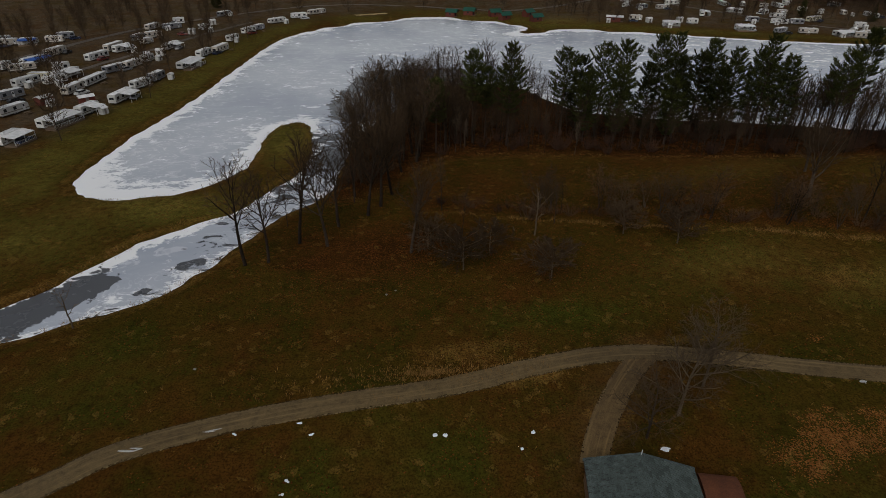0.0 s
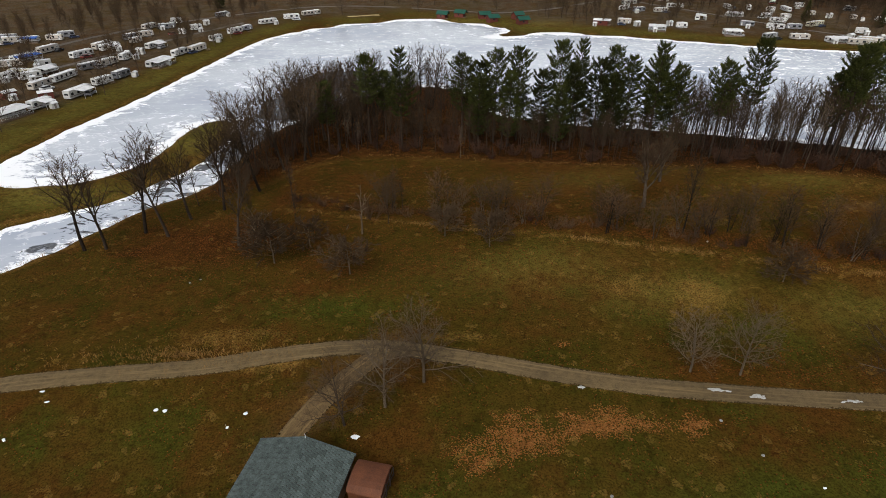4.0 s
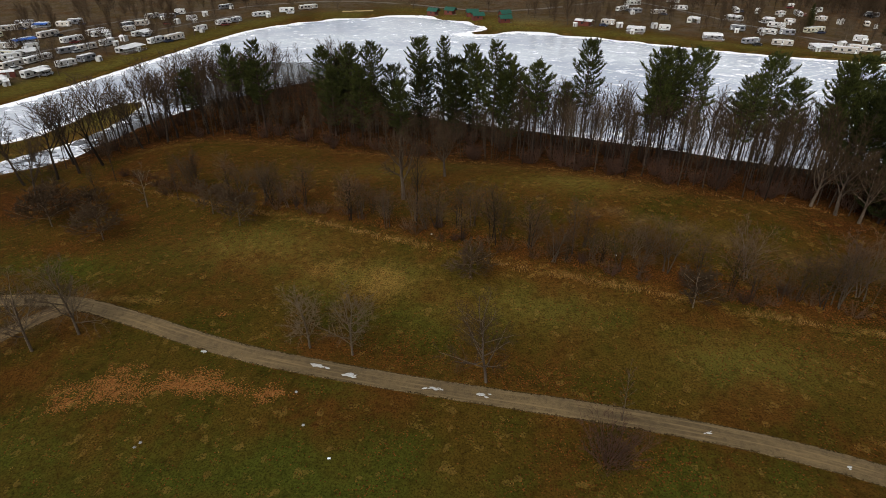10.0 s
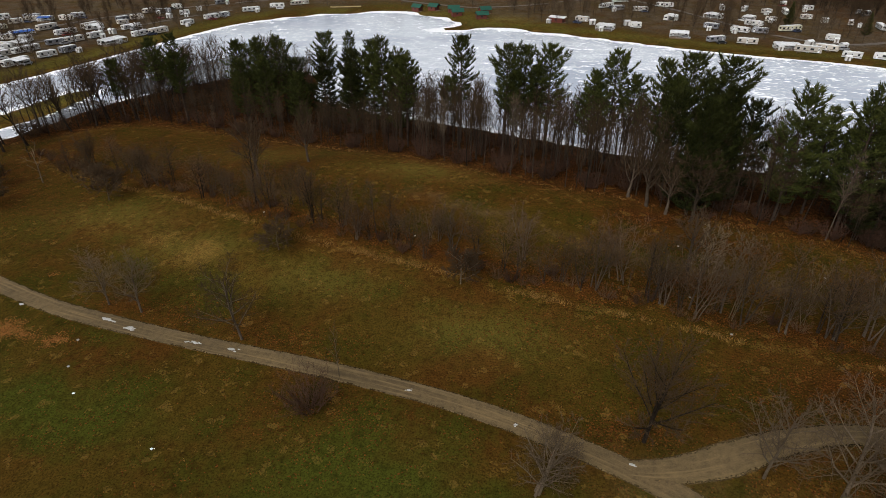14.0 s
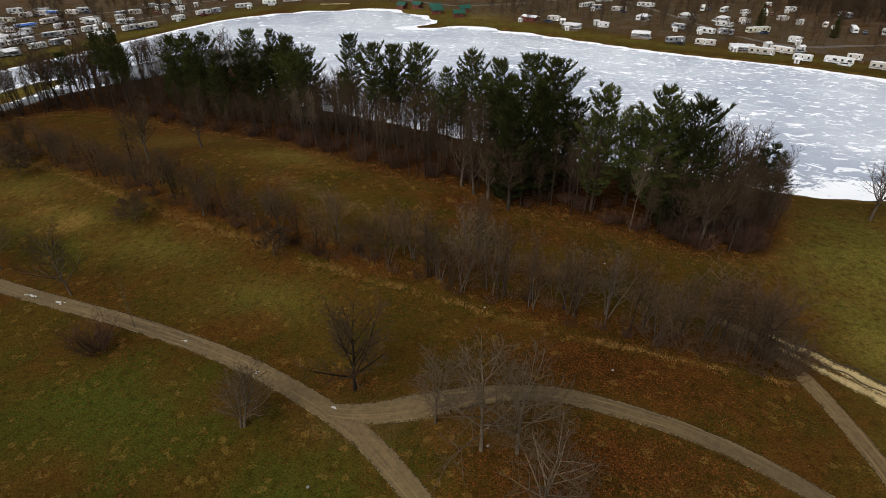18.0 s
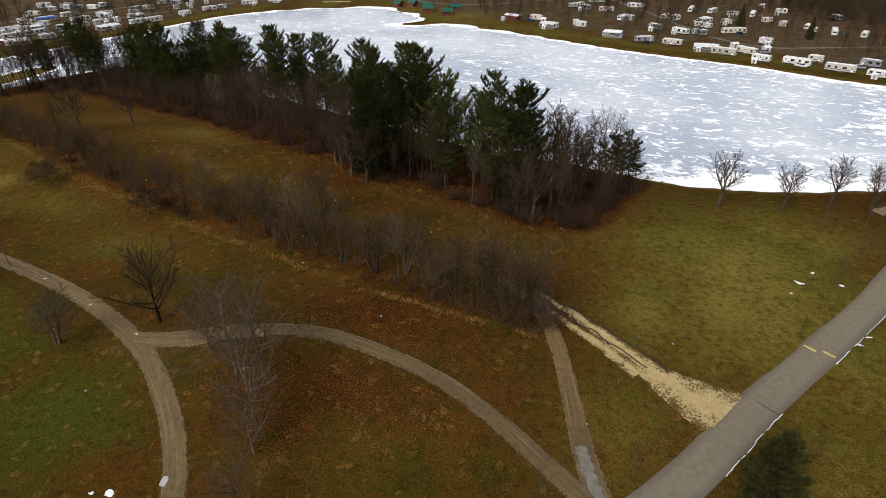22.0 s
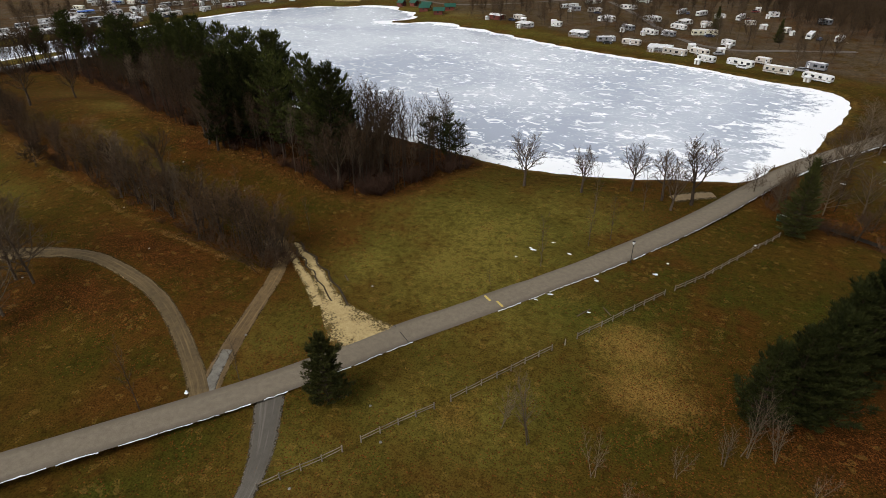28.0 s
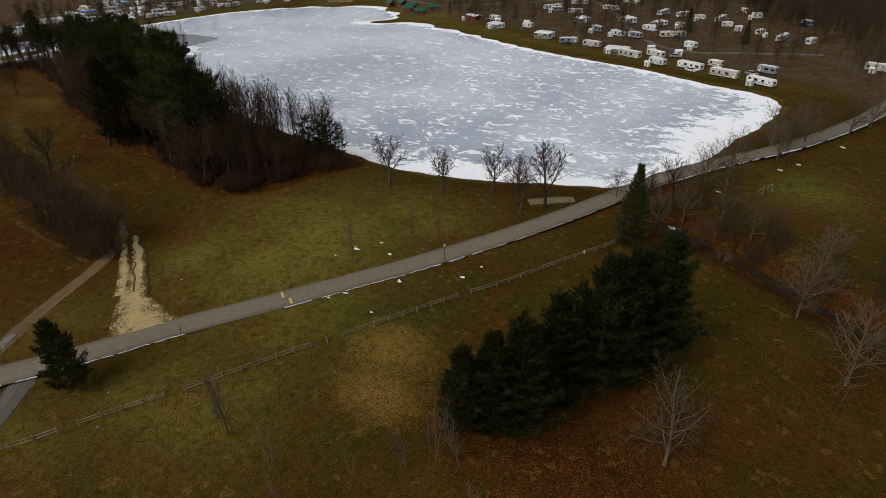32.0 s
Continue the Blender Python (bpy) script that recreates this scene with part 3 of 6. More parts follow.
    r.inputs["To Min"].default_value, r.inputs["To Max"].default_value = 0.18, 0.7
    t.links.new(white, r.inputs[0])
    t.links.new(r.outputs[0], b.inputs["Roughness"])
    bp = node(t, "ShaderNodeBump", Strength=0.12, Distance=0.05)
    t.links.new(streak, bp.inputs["Height"])
    t.links.new(bp.outputs[0], b.inputs["Normal"])
    return m


ixs, iys = np.arange(-86, 252, 1.8), np.arange(24, 286, 1.8)
ix, iy = np.meshgrid(ixs, iys)
isd = -shore_dist(ix, iy)
rim = np.exp(-np.maximum(isd, 0) / 2.0) * 0.9
west_white = 0.35 * np.exp(-(((ix + 44) / 9) ** 2) - ((iy - 92) / 9) ** 2)
east_white = 0.46 * np.exp(-(((ix - 236) / 13) ** 2) - ((iy - 140) / 45) ** 2) + 0.5 * np.exp(-(((ix - 205) / 30) ** 2) - ((iy - 100) / 6) ** 2)
creek_zone = step(100, 90, iy) * step(-24.5, -20.5, ix + 0.3 * (85 - iy) * (iy < 85)) + step(60, 55, iy) * (ix < -25)
cover = np.clip(rim + west_white + east_white, 0, 1.2) * (1 - 0.62 * np.clip(creek_zone, 0, 1))
bay_x = ix - (-9 + 10 * np.clip((iy - 140) / 38, 0, 1))
open_water = np.maximum(step(-6, 4, bay_x) * step(120, 130, iy) * step(182, 170, iy) * step(35, 25, ix), np.exp(-((dist_line(ix, iy, np.array([(-80, 33), (-52, 50), (-42, 55.5), (-37, 60), (-35, 63)])) / 3.4) ** 2)) * 1.1)
open_water = np.maximum(open_water, 0.42 * np.clip(creek_zone, 0, 1))
open_water = np.maximum(open_water, 0.62 * step(128, 116, iy) * step(92, 99, iy) * step(-14, -12, ix) * (ix < 5))
lake = tagged(sheet("lake_ice", ixs, iys, np.full(ix.shape, ICE), ice_material(), (("cover", np.stack([cover, open_water, 0.3 + 0.65 * step(60, 170, ix)], -1)),), isd[:-1, :-1] > -3.5),
              "frozen lake of grey ice with white snow streaks", "water", kind="structure")

# ---------------------------------------------------------------- roads
def ribbon(name, pts, width, mat, lift=0.05, drop=0.09, across=7, label="", category="road", widths=None, rise=None):
    """A road laid on the ground: the edges dip into the soil. An attribute tells the way across, -1 to 1."""
    line = smooth(pts, 3)
    seg = np.r_[0, np.cumsum(np.hypot(*np.diff(line, axis=0).T))]
    s = np.arange(0, seg[-1], 0.9)
    c = np.stack([np.interp(s, seg, line[:, k]) for k in (0, 1)], 1)
    w = np.full(len(s), width) if widths is None else np.interp(s / s[-1], np.linspace(0, 1, len(widths)), widths)
    d = np.gradient(c, axis=0)
    d /= np.linalg.norm(d, axis=1)[:, None]
    nrm = np.stack([-d[:, 1], d[:, 0]], 1)
    u = np.linspace(-1, 1, across)
    xy = c[:, None, :] + nrm[:, None, :] * (u[None, :, None] * w[:, None, None] / 2)
    z = ground_z(xy[..., 0], xy[..., 1]) + lift - drop * (np.abs(u) > 0.99)
    if rise is not None:
        z = np.maximum(z, rise)
    n, k = xy.shape[:2]
    i = np.arange(n * k).reshape(n, k)
    q = np.stack([i[:-1, 1:], i[:-1, :-1], i[1:, :-1], i[1:, 1:]], -1).reshape(-1, 4)
    me = bpy.data.meshes.new(name)
    me.from_pydata((np.concatenate([xy, z[..., None]], -1).reshape(-1, 3) * K).tolist(), [], q.tolist())
    a = me.attributes.new("across", "FLOAT", "POINT")
    a.data.foreach_set("value", np.tile(u, n).astype(np.float32))
    a = me.attributes.new("lengthwise", "FLOAT", "POINT")
    a.data.foreach_set("value", np.repeat(s, k).astype(np.float32))
    me.polygons.foreach_set("use_smooth", [True] * len(me.polygons))
    me.materials.append(mat)
    return tagged(new(name, me), label, category, kind="structure")


def dirt_material(name, pale, dark, verge, ruts=True, ragged=0.5, wet=0.6, fade=0.72):
    """Packed dirt: streaks along the way, darker damp stretches, and a ragged verge that thins out into the grass."""
    m = material(name, pale, dark, 1.3, 0.95, 0.5, 6, coords="Object")
    t = m.node_tree
    b = t.nodes["Principled BSDF"]
    base = b.inputs["Base Color"].links[0].from_socket
    geo = t.nodes.new("ShaderNodeNewGeometry")

    def calc(op, *args):
        n = t.nodes.new("ShaderNodeMath")
        n.operation = op
        for k, v in enumerate(args):
            if isinstance(v, (int, float)):
                n.inputs[k].default_value = v
            else:
                t.links.new(v, n.inputs[k])
        return n.outputs[0]

    def span(v, lo, hi):
        n = t.nodes.new("ShaderNodeMapRange")
        n.inputs["From Min"].default_value, n.inputs["From Max"].default_value = lo, hi
        t.links.new(v, n.inputs[0])
        return n.outputs[0]

    def mixed(f, a, c):
        n = t.nodes.new("ShaderNodeMix")
        n.data_type = "RGBA"
        t.links.new(f, n.inputs["Factor"])
        t.links.new(a, n.inputs["A"])
        n.inputs["B"].default_value = (*c, 1)
        return n.outputs["Result"]

    def noise_of(scale, detail, vector=None):
        n = node(t, "ShaderNodeTexNoise", Scale=scale, Detail=detail)
        t.links.new(vector or geo.outputs["Position"], n.inputs["Vector"])
        return n.outputs[0]

    way = []
    for key in ("across", "lengthwise"):
        at = t.nodes.new("ShaderNodeAttribute")
        at.attribute_name = key
        way.append(at.outputs["Fac"])
    off = calc("ABSOLUTE", way[0])
    xyz = t.nodes.new("ShaderNodeCombineXYZ")
    t.links.new(calc("MULTIPLY", way[0], 3.2), xyz.inputs[0]), t.links.new(calc("MULTIPLY", way[1], 0.07), xyz.inputs[1])
    streak = noise_of(1.6, 4.0, xyz.outputs[0])
    damp, edge, chip = noise_of(0.045, 2.0), noise_of(0.5, 5.0), noise_of(3.4, 6.0)
    col = mixed(calc("MULTIPLY", span(damp, 0.46, 0.62), wet), base, tuple(c * 0.75 for c in dark))
    if ruts:
        col = mixed(calc("MULTIPLY", span(streak, 0.42, 0.30), 0.45), col, tuple(c * 0.8 for c in dark))
        col = mixed(calc("MULTIPLY", span(streak, 0.52, 0.68), 0.55), col, tuple(min(1, c * 1.4) for c in pale))
    line = calc("ADD", off, calc("ADD", calc("MULTIPLY", calc("SUBTRACT", edge, 0.5), ragged), calc("MULTIPLY", calc("SUBTRACT", chip, 0.5), ragged)))
    col = mixed(calc("MULTIPLY", span(line, 0.55, 0.95), 0.7), col, verge)
    t.links.new(col, b.inputs["Base Color"])
    if ragged > 0.3:
        t.links.new(span(line, 1.0, fade), b.inputs["Alpha"])
    return m


GRAVEL = dirt_material("gravel_road", (0.148, 0.102, 0.045), (0.068, 0.046, 0.020), (0.075, 0.050, 0.017), ragged=0.42, wet=0.5)
TRACK_DIRT = dirt_material("dirt_track", (0.165, 0.108, 0.044), (0.075, 0.047, 0.02), (0.07, 0.045, 0.018), ragged=0.6)
SAND = dirt_material("washed_sand", (0.44, 0.34, 0.16), (0.27, 0.19, 0.08), (0.17, 0.11, 0.035), ruts=False, ragged=1.6, wet=0.0, fade=0.25)
ASPHALT = dirt_material("worn_asphalt", (0.178, 0.148, 0.106), (0.130, 0.107, 0.077), (0.085, 0.07, 0.052), ruts=False, ragged=0.12, wet=0.0)
ribbon("road_1", LOOP_ROAD, 2.8, GRAVEL, label="rutted tan gravel loop road through grass")
ribbon("road_2", BRANCH_ROAD, 2.45, GRAVEL, 0.06, widths=(2.4, 4.0, 2.8, 2.45, 2.4, 2.4, 2.5, 2.8), label="tan gravel side road curving through grass")
ribbon("track_1", TRACK[:7], 3.4, TRACK_DIRT, 0.03, widths=(3.2, 3.0, 2.8, 2.6, 2.6, 2.4, 1.6), label="worn brown dirt track", category="track")
ribbon("track_6", [(176.2, 19.8), (174.6, 22), (173.2, 24.6), (172, 27.4)], 1.9, dirt_material("grey_rubble", (0.20, 0.185, 0.155), (0.10, 0.09, 0.072), (0.09, 0.07, 0.04), ruts=False, ragged=0.8, wet=0.3, fade=0.5), 0.045, label="grey rubble laid on the track's end", category="track")
ribbon("track_2", SHED_SPUR, 3.2, TRACK_DIRT, 0.03, label="faint brown dirt drive to the shed", category="track")
ribbon("road_3", PAVED, 3.95, ASPHALT, 0.09, 0.14, label="worn grey asphalt park road", rise=-1.35)


# ---------------------------------------------------------------- trees
def sway(rnd, d, amount):
    return (d + Vector((rnd.uniform(-1, 1), rnd.uniform(-1, 1), rnd.uniform(-0.6, 0.8))) * amount).normalized()


def limb(geo, rnd, p, d, length, r, level, spec, low):
    """A bent limb and, from it, its own branches down to twigs."""
    if level >= 2 and level == spec["levels"]:
        geo.blade(p, p + sway(rnd, d, 0.2) * length, spec["thin"] * 1.9, rnd.uniform(0, 3.1))
        return
    n = spec.get("segs", (5, 4, 3, 3))[level]
    pts, dirs, q = [p], [d], p
    for i in range(n):
        d = sway(rnd, d, spec["bend"] * (0.5 if level == 0 else 1))
        d = (d + Vector((0, 0, spec["lift"] * (level > 0)))).normalized()
        q = q + d * (length / n)
        pts.append(q), dirs.append(d)
    tip = 0.3 if level == 0 else 0.35
    radii = [max(r * (1 - (1 - tip) * i / n), spec["thin"]) for i in range(n + 1)]
    (geo if level > 1 else low).tube([tuple(v) for v in pts], radii, spec.get("sides", (6, 4, 3, 3))[level], cap=level == 0)
    if level >= spec["levels"]:
        return
    count = spec["counts"][level]
    start = spec["clear"] if level == 0 else 0.18
    turn = rnd.uniform(0, 6.3)
    for k in range(count):
        s = start + (1 - start) * (k + rnd.uniform(0.1, 0.9)) / count
        f = s * n
        i = min(int(f), n - 1)
        at = pts[i].lerp(pts[i + 1], f - i)
        turn += 2.4 + rnd.uniform(-0.5, 0.5)
        along = dirs[i + 1]
        side = along.orthogonal().normalized()
        side.rotate(Matrix.Rotation(turn, 3, along))
        a = radians(spec["angle"][min(level, 2)] * rnd.uniform(0.75, 1.25)) * (1.0 - 0.3 * s * (level == 0))
        nd = (along * math.cos(a) + side * math.sin(a)).normalized()
        nl = length * spec["ratio"][level] * rnd.uniform(0.7, 1.15) * (1.1 - 0.5 * s)
        nr = max(radii[i] * 0.55, spec["thin"])
        limb(geo, rnd, at, nd, nl, nr, level + 1, spec, low)


FOREST = dict(levels=3, counts=(14, 7, 5), clear=0.40, angle=(40, 42, 45), ratio=(0.36, 0.5, 0.5), bend=0.10, lift=0.14, thin=0.018, r=0.095)
FULL = dict(levels=3, counts=(18, 11, 9), clear=0.20, angle=(60, 50, 48), ratio=(0.62, 0.52, 0.48), bend=0.14, lift=0.05, thin=0.0125, r=0.19)
VASE = dict(levels=3, counts=(15, 14, 13), clear=0.22, angle=(52, 40, 42), ratio=(0.98, 0.44, 0.42), bend=0.12, lift=0.07, thin=0.013, r=0.17, stem=0.55)
BROAD = dict(levels=3, counts=(9, 12, 10), clear=0.42, angle=(50, 44, 44), ratio=(1.05, 0.46, 0.42), bend=0.17, lift=0.06, thin=0.016, r=0.24, stem=0.50)
LEANING = dict(levels=3, counts=(11, 9, 8), clear=0.45, angle=(46, 42, 42), ratio=(0.66, 0.5, 0.46), bend=0.13, lift=0.09, thin=0.018, r=0.17, stem=0.72)
CLUMP = dict(levels=3, counts=(9, 6, 5), clear=0.25, angle=(44, 42, 44), ratio=(0.52, 0.5, 0.48), bend=0.14, lift=0.07, thin=0.012, r=0.085)
YOUNG = dict(levels=2, counts=(13, 6), clear=0.25, angle=(40, 40, 40), ratio=(0.34, 0.45), bend=0.08, lift=0.14, thin=0.011, r=0.07)
APPLE = dict(levels=3, counts=(10, 10, 9), clear=0.22, angle=(66, 50, 48), ratio=(0.75, 0.5, 0.45), bend=0.22, lift=0.05, thin=0.017, r=0.16)
SNAG = dict(levels=2, counts=(6, 4), clear=0.35, angle=(60, 50, 40), ratio=(0.62, 0.45), bend=0.22, lift=0.05, thin=0.03, r=0.20)

STOCK = {}


def keep(key, ob, height):
    STOCK.setdefault(key, []).append((ob, height))


def bare_tree(key, seed, height, spec, bark=BARK, twigs=TWIG, stems=1, lean=0.04):
    rnd = random.Random(seed)
    low, top = Geo(), Geo()
    for k in range(stems):
        w = rnd.uniform(0, 6.3)
        l = lean if stems == 1 else rnd.uniform(0.08, 0.28)
        d = Vector((math.cos(w) * l, math.sin(w) * l, 1)).normalized()
        o = Vector((0, 0, -0.25)) if stems == 1 else Vector((rnd.uniform(-0.35, 0.35), rnd.uniform(-0.35, 0.35), -0.25))
        limb(top, rnd, o, d, height * rnd.uniform(0.75, 1) if stems > 1 else height * spec.get("stem", 0.92), spec["r"] * height / 10, 0, spec, low)
    height = max(v[2] for v in low.v + top.v)
    root = new("bare_tree")
    part("trunk", low, bark, root, flat=False)
    tagged(part("crown", top, twigs, root), kind="stuff")
    keep(key, root, height)


def spray(geo, rnd, p, d, length, size, n, lift):
    """A twig's brush of needle blades, swept out along d."""
    for _ in range(n):
        o = p + d * (length * rnd.uniform(0.1, 1.0))
        b = (d * 0.75 + Vector((rnd.uniform(-1, 1), rnd.uniform(-1, 1), rnd.uniform(-0.55, 0.8) + lift)) * 0.62).normalized()
        s = b.orthogonal().normalized()
        s.rotate(Matrix.Rotation(rnd.uniform(0, 3.1), 3, b))
        s *= size * 0.115
        geo.poly(o - s, o + s, o + b * size * rnd.uniform(0.7, 1.25))


# the outline of a crown: reach by height in it
SOFT_CROWN = ((0.0, 0.15, 0.38, 0.6, 0.8, 0.92, 1.0), (0.35, 0.85, 1.0, 0.90, 0.68, 0.46, 0.14))
CONE_CROWN = ((0.0, 0.08, 0.2, 0.5, 0.8, 1.0), (0.7, 1.0, 0.97, 0.66, 0.30, 0.04))
BUSHY_CROWN = ((0.0, 0.1, 0.35, 0.6, 0.8, 0.93, 1.0), (0.75, 1.0, 0.96, 0.80, 0.54, 0.30, 0.08))


def pine(key, seed, height, clear, reach, whorls, dense=1.0, mat=NEEDLES, crown=SOFT_CROWN, size=0.6, name="pine_tree", lift=0.1, ragged=0.35):
    """A conifer: straight trunk, whorls of upswept boughs with side twigs and brushes of needles, gaps between the tiers."""
    rnd = random.Random(seed)
    low, wood, green = Geo(), Geo(), Geo()
    r0 = 0.014 * height
    bow = rnd.uniform(-0.02, 0.02)
    axis = lambda s: Vector((bow * height * math.sin(s * 2), bow * height * s, s * height))
    low.tube([tuple(axis(k / 7) - Vector((0, 0, 0.3 if k == 0 else 0))) for k in range(8)], [r0 * (1 - 0.9 * k / 7) for k in range(8)], 7)
    for k in range(9):
        s, a = clear * rnd.uniform(0.4, 1.0), rnd.uniform(0, 6.3)
        p, l = axis(s), rnd.uniform(0.6, 2.2)
        if clear > 0.2:
            wood.tube([tuple(p), tuple(p + Vector((math.cos(a) * l, math.sin(a) * l, -0.15)))], [0.04, 0.012], 3)
    for w in range(whorls):
        s = clear + (1 - clear) * (w + 0.5 * rnd.random()) / whorls
        u = (s - clear) / (1 - clear)
        tier = np.interp(u, *crown) * rnd.uniform(1 - ragged, 1 + 0.5 * ragged)
        turn, count = rnd.uniform(0, 6.3), rnd.randint(4, 6)
        for k in range(count):
            a = turn + 6.283 * k / count + rnd.uniform(-0.35, 0.35)
            l = max(reach * tier * rnd.uniform(0.62, 1.15), 0.35)
            p = axis(s)
            d = Vector((math.cos(a), math.sin(a), lift + rnd.uniform(-0.1, 0.15) + 1.0 * u ** 1.6)).normalized()
            tip = Vector((d.x, d.y, d.z + 0.45)).normalized()
            m = p + d * l * 0.6
            e = m + tip * l * 0.42
            wood.tube([tuple(p), tuple(m), tuple(e)], [0.05 * (1.2 - u), 0.035 * (1.2 - u), 0.012], 3, cap=False)
            side = Vector((-math.sin(a), math.cos(a), 0))
            steps = max(2, int(l / size * 1.25))
            for j in range(steps):
                f = 0.25 + 0.75 * (j + 0.8 * rnd.random()) / steps
                c = p + d * (l * f) if f < 0.6 else m + tip * l * (f - 0.6) * 1.05
                for q in (-1, 1):
                    td = (d * 0.6 + side * q * rnd.uniform(0.5, 0.95) + Vector((0, 0, 0.22))).normalized()
                    spray(green, rnd, c, td, l * 0.34 * (1.15 - f) + 0.2, size, int(7 * dense), 0.15 + 0.3 * u)
            spray(green, rnd, e, tip, 0.35, size, int(8 * dense), 0.3)
    spray(green, rnd, axis(0.985), Vector((0, 0, 1)), 0.5, size * 0.9, 14, 0.4)
    root = new(name)
    part("trunk", low, PINE_BARK, root, flat=False)
    tagged(part("crown_wood", wood, PINE_BARK, root), kind="stuff")
    tagged(part("foliage", green, mat, root), kind="stuff")
    keep(key, root, height)


def bush(key, seed, height, width, stems, twigs=TWIG):
    rnd = random.Random(seed)
    g = Geo()
    for k in range(stems):
        a, l = rnd.uniform(0, 6.3), rnd.uniform(0.15, 1.0)
        o = Vector((math.cos(a), math.sin(a), 0)) * (width * 0.22 * rnd.random()) - Vector((0, 0, 0.15))
        d = Vector((math.cos(a) * l * width / height * 0.55, math.sin(a) * l * width / height * 0.55, 1)).normalized()
        pts, p = [tuple(o)], o
        for i in range(3):
            d = sway(rnd, d, 0.2)
            p = p + d * (height * rnd.uniform(0.24, 0.38))
            pts.append(tuple(p))
            for j in range(5):
                e = sway(rnd, d, 0.85)
                q = p + e * height * rnd.uniform(0.12, 0.28)
                g.blade(p, q, 0.017, rnd.uniform(0, 3.1))
                for n in range(2):
                    g.blade(p.lerp(q, 0.6), p.lerp(q, 0.6) + sway(rnd, e, 0.8) * height * 0.13, 0.013, rnd.uniform(0, 3.1))
        g.tube(pts, [0.035, 0.028, 0.02, 0.012], 3, cap=False)
    root = new("bush")
    tagged(part("crown", g, twigs, root), kind="stuff")
    keep(key, root, height)


for k in range(5):
    bare_tree("forest", 10 + k, 15, FOREST, DARK_BARK)
for k in range(3):
    bare_tree("pale_forest", 20 + k, 14, FOREST, twigs=PALE_TWIG)
for k in range(3):
    bare_tree("full", 30 + k, 11, FULL, PALE_BARK if k else BARK, GREY_TWIG if k else TWIG)
for k in range(2):
    bare_tree("broad", 40 + k, 10, BROAD)
for k in range(3):
    bare_tree("young", 50 + k, 8, YOUNG)
for k in range(2):
    bare_tree("pale_young", 55 + k, 8, dict(YOUNG, thin=0.009), PALE_BARK, GREY_TWIG, stems=3)
for k in range(2):
    bare_tree("apple", 60 + k, 5, dict(APPLE, counts=(14, 12, 12), thin=0.026), PALE_BARK)
for k in range(3):
    bare_tree("far_tree", 120 + k, 13, dict(FOREST, levels=2, counts=(15, 7), clear=0.42, ratio=(0.36, 0.5), thin=0.026, segs=(4, 2, 1), sides=(5, 3, 3)), DARK_BARK)
for k in range(2):
    bare_tree("pale_full", 130 + k, 8, dict(YOUNG, thin=0.009, counts=(14, 7)), PALE_BARK, GREY_TWIG, stems=3)
for k in range(3):
    bare_tree("fan", 140 + k, 13, LEANING, DARK_BARK, lean=0.16)
for k in range(4):
    bare_tree("hedge_tree", 170 + k, 8, CLUMP, (DARK_BARK, BARK, DARK_BARK, BARK)[k], (TWIG, BRUSH, BRUSH, TWIG)[k], stems=3 + k % 2)
for k in range(3):
    bare_tree("camp_tree", 150 + k, 12, dict(FOREST, levels=2, counts=(24, 13), clear=0.2, ratio=(0.46, 0.5), thin=0.036, segs=(4, 2, 1), sides=(5, 3, 3)), DARK_BARK, TWIG)
bare_tree("snag", 71, 7.5, SNAG, PALE_TWIG, PALE_TWIG)
bare_tree("many", 74, 8, dict(FULL, counts=(12, 8, 6)), PALE_BARK, GREY_TWIG, stems=3)
for k in range(3):
    bare_tree("shrub", 160 + k, 5, dict(levels=2, counts=(10, 7), clear=0.15, angle=(44, 44, 44), ratio=(0.46, 0.5), bend=0.16, lift=0.06, thin=0.014, r=0.07), BARK, (BRUSH, TWIG, GREY_TWIG)[k], stems=5)
for k in range(2):
    bare_tree("vase", 76 + k, 11, VASE, DARK_BARK)
for k in range(5):
    pine("white_pine", 80 + k, 19, (0.36, 0.42, 0.48, 0.33, 0.45)[k], 3.75, 15, 1.15, size=0.64, lift=0.14, ragged=0.45)
for k in range(3):
    pine("thick_pine", 90 + k, 17, 0.14, 4.2, 17, 1.3, DARK_NEEDLES if k == 1 else NEEDLES, crown=SOFT_CROWN, size=0.66, ragged=0.5)
for k in range(2):
    pine("point_pine", 87 + k, 10, 0.34, 2.1, 7, 1.1, DARK_NEEDLES, crown=BUSHY_CROWN, size=0.45, ragged=0.8)
for k in range(3):
    pine("dense_pine", 95 + k, 14, 0.03, 4.0, 20, 1.6, DARK_NEEDLES, crown=BUSHY_CROWN, size=0.62, lift=0.3, ragged=0.25)
pine("spruce", 98, 9.4, 0.03, 2.7, 22, 1.9, SPRUCE, crown=BUSHY_CROWN, size=0.42, name="spruce_tree", lift=0.25)
pine("slim_spruce", 99, 12.4, 0.03, 2.9, 30, 1.5, SPRUCE, crown=CONE_CROWN, size=0.42, name="spruce_tree", lift=0.0, ragged=0.2)
for k in range(2):
    bush("brush", 100 + k, 2.6, 4.6, 26, BRUSH)
for k in range(2):
    bush("dark_brush", 108 + k, 2.6, 4.0, 44, RED_TWIG)
bush("red_brush", 104, 3.8, 6.0, 60, RED_TWIG)
bush("low_brush", 106, 1.2, 2.0, 24, PALE_TWIG)

planted = random.Random(7)


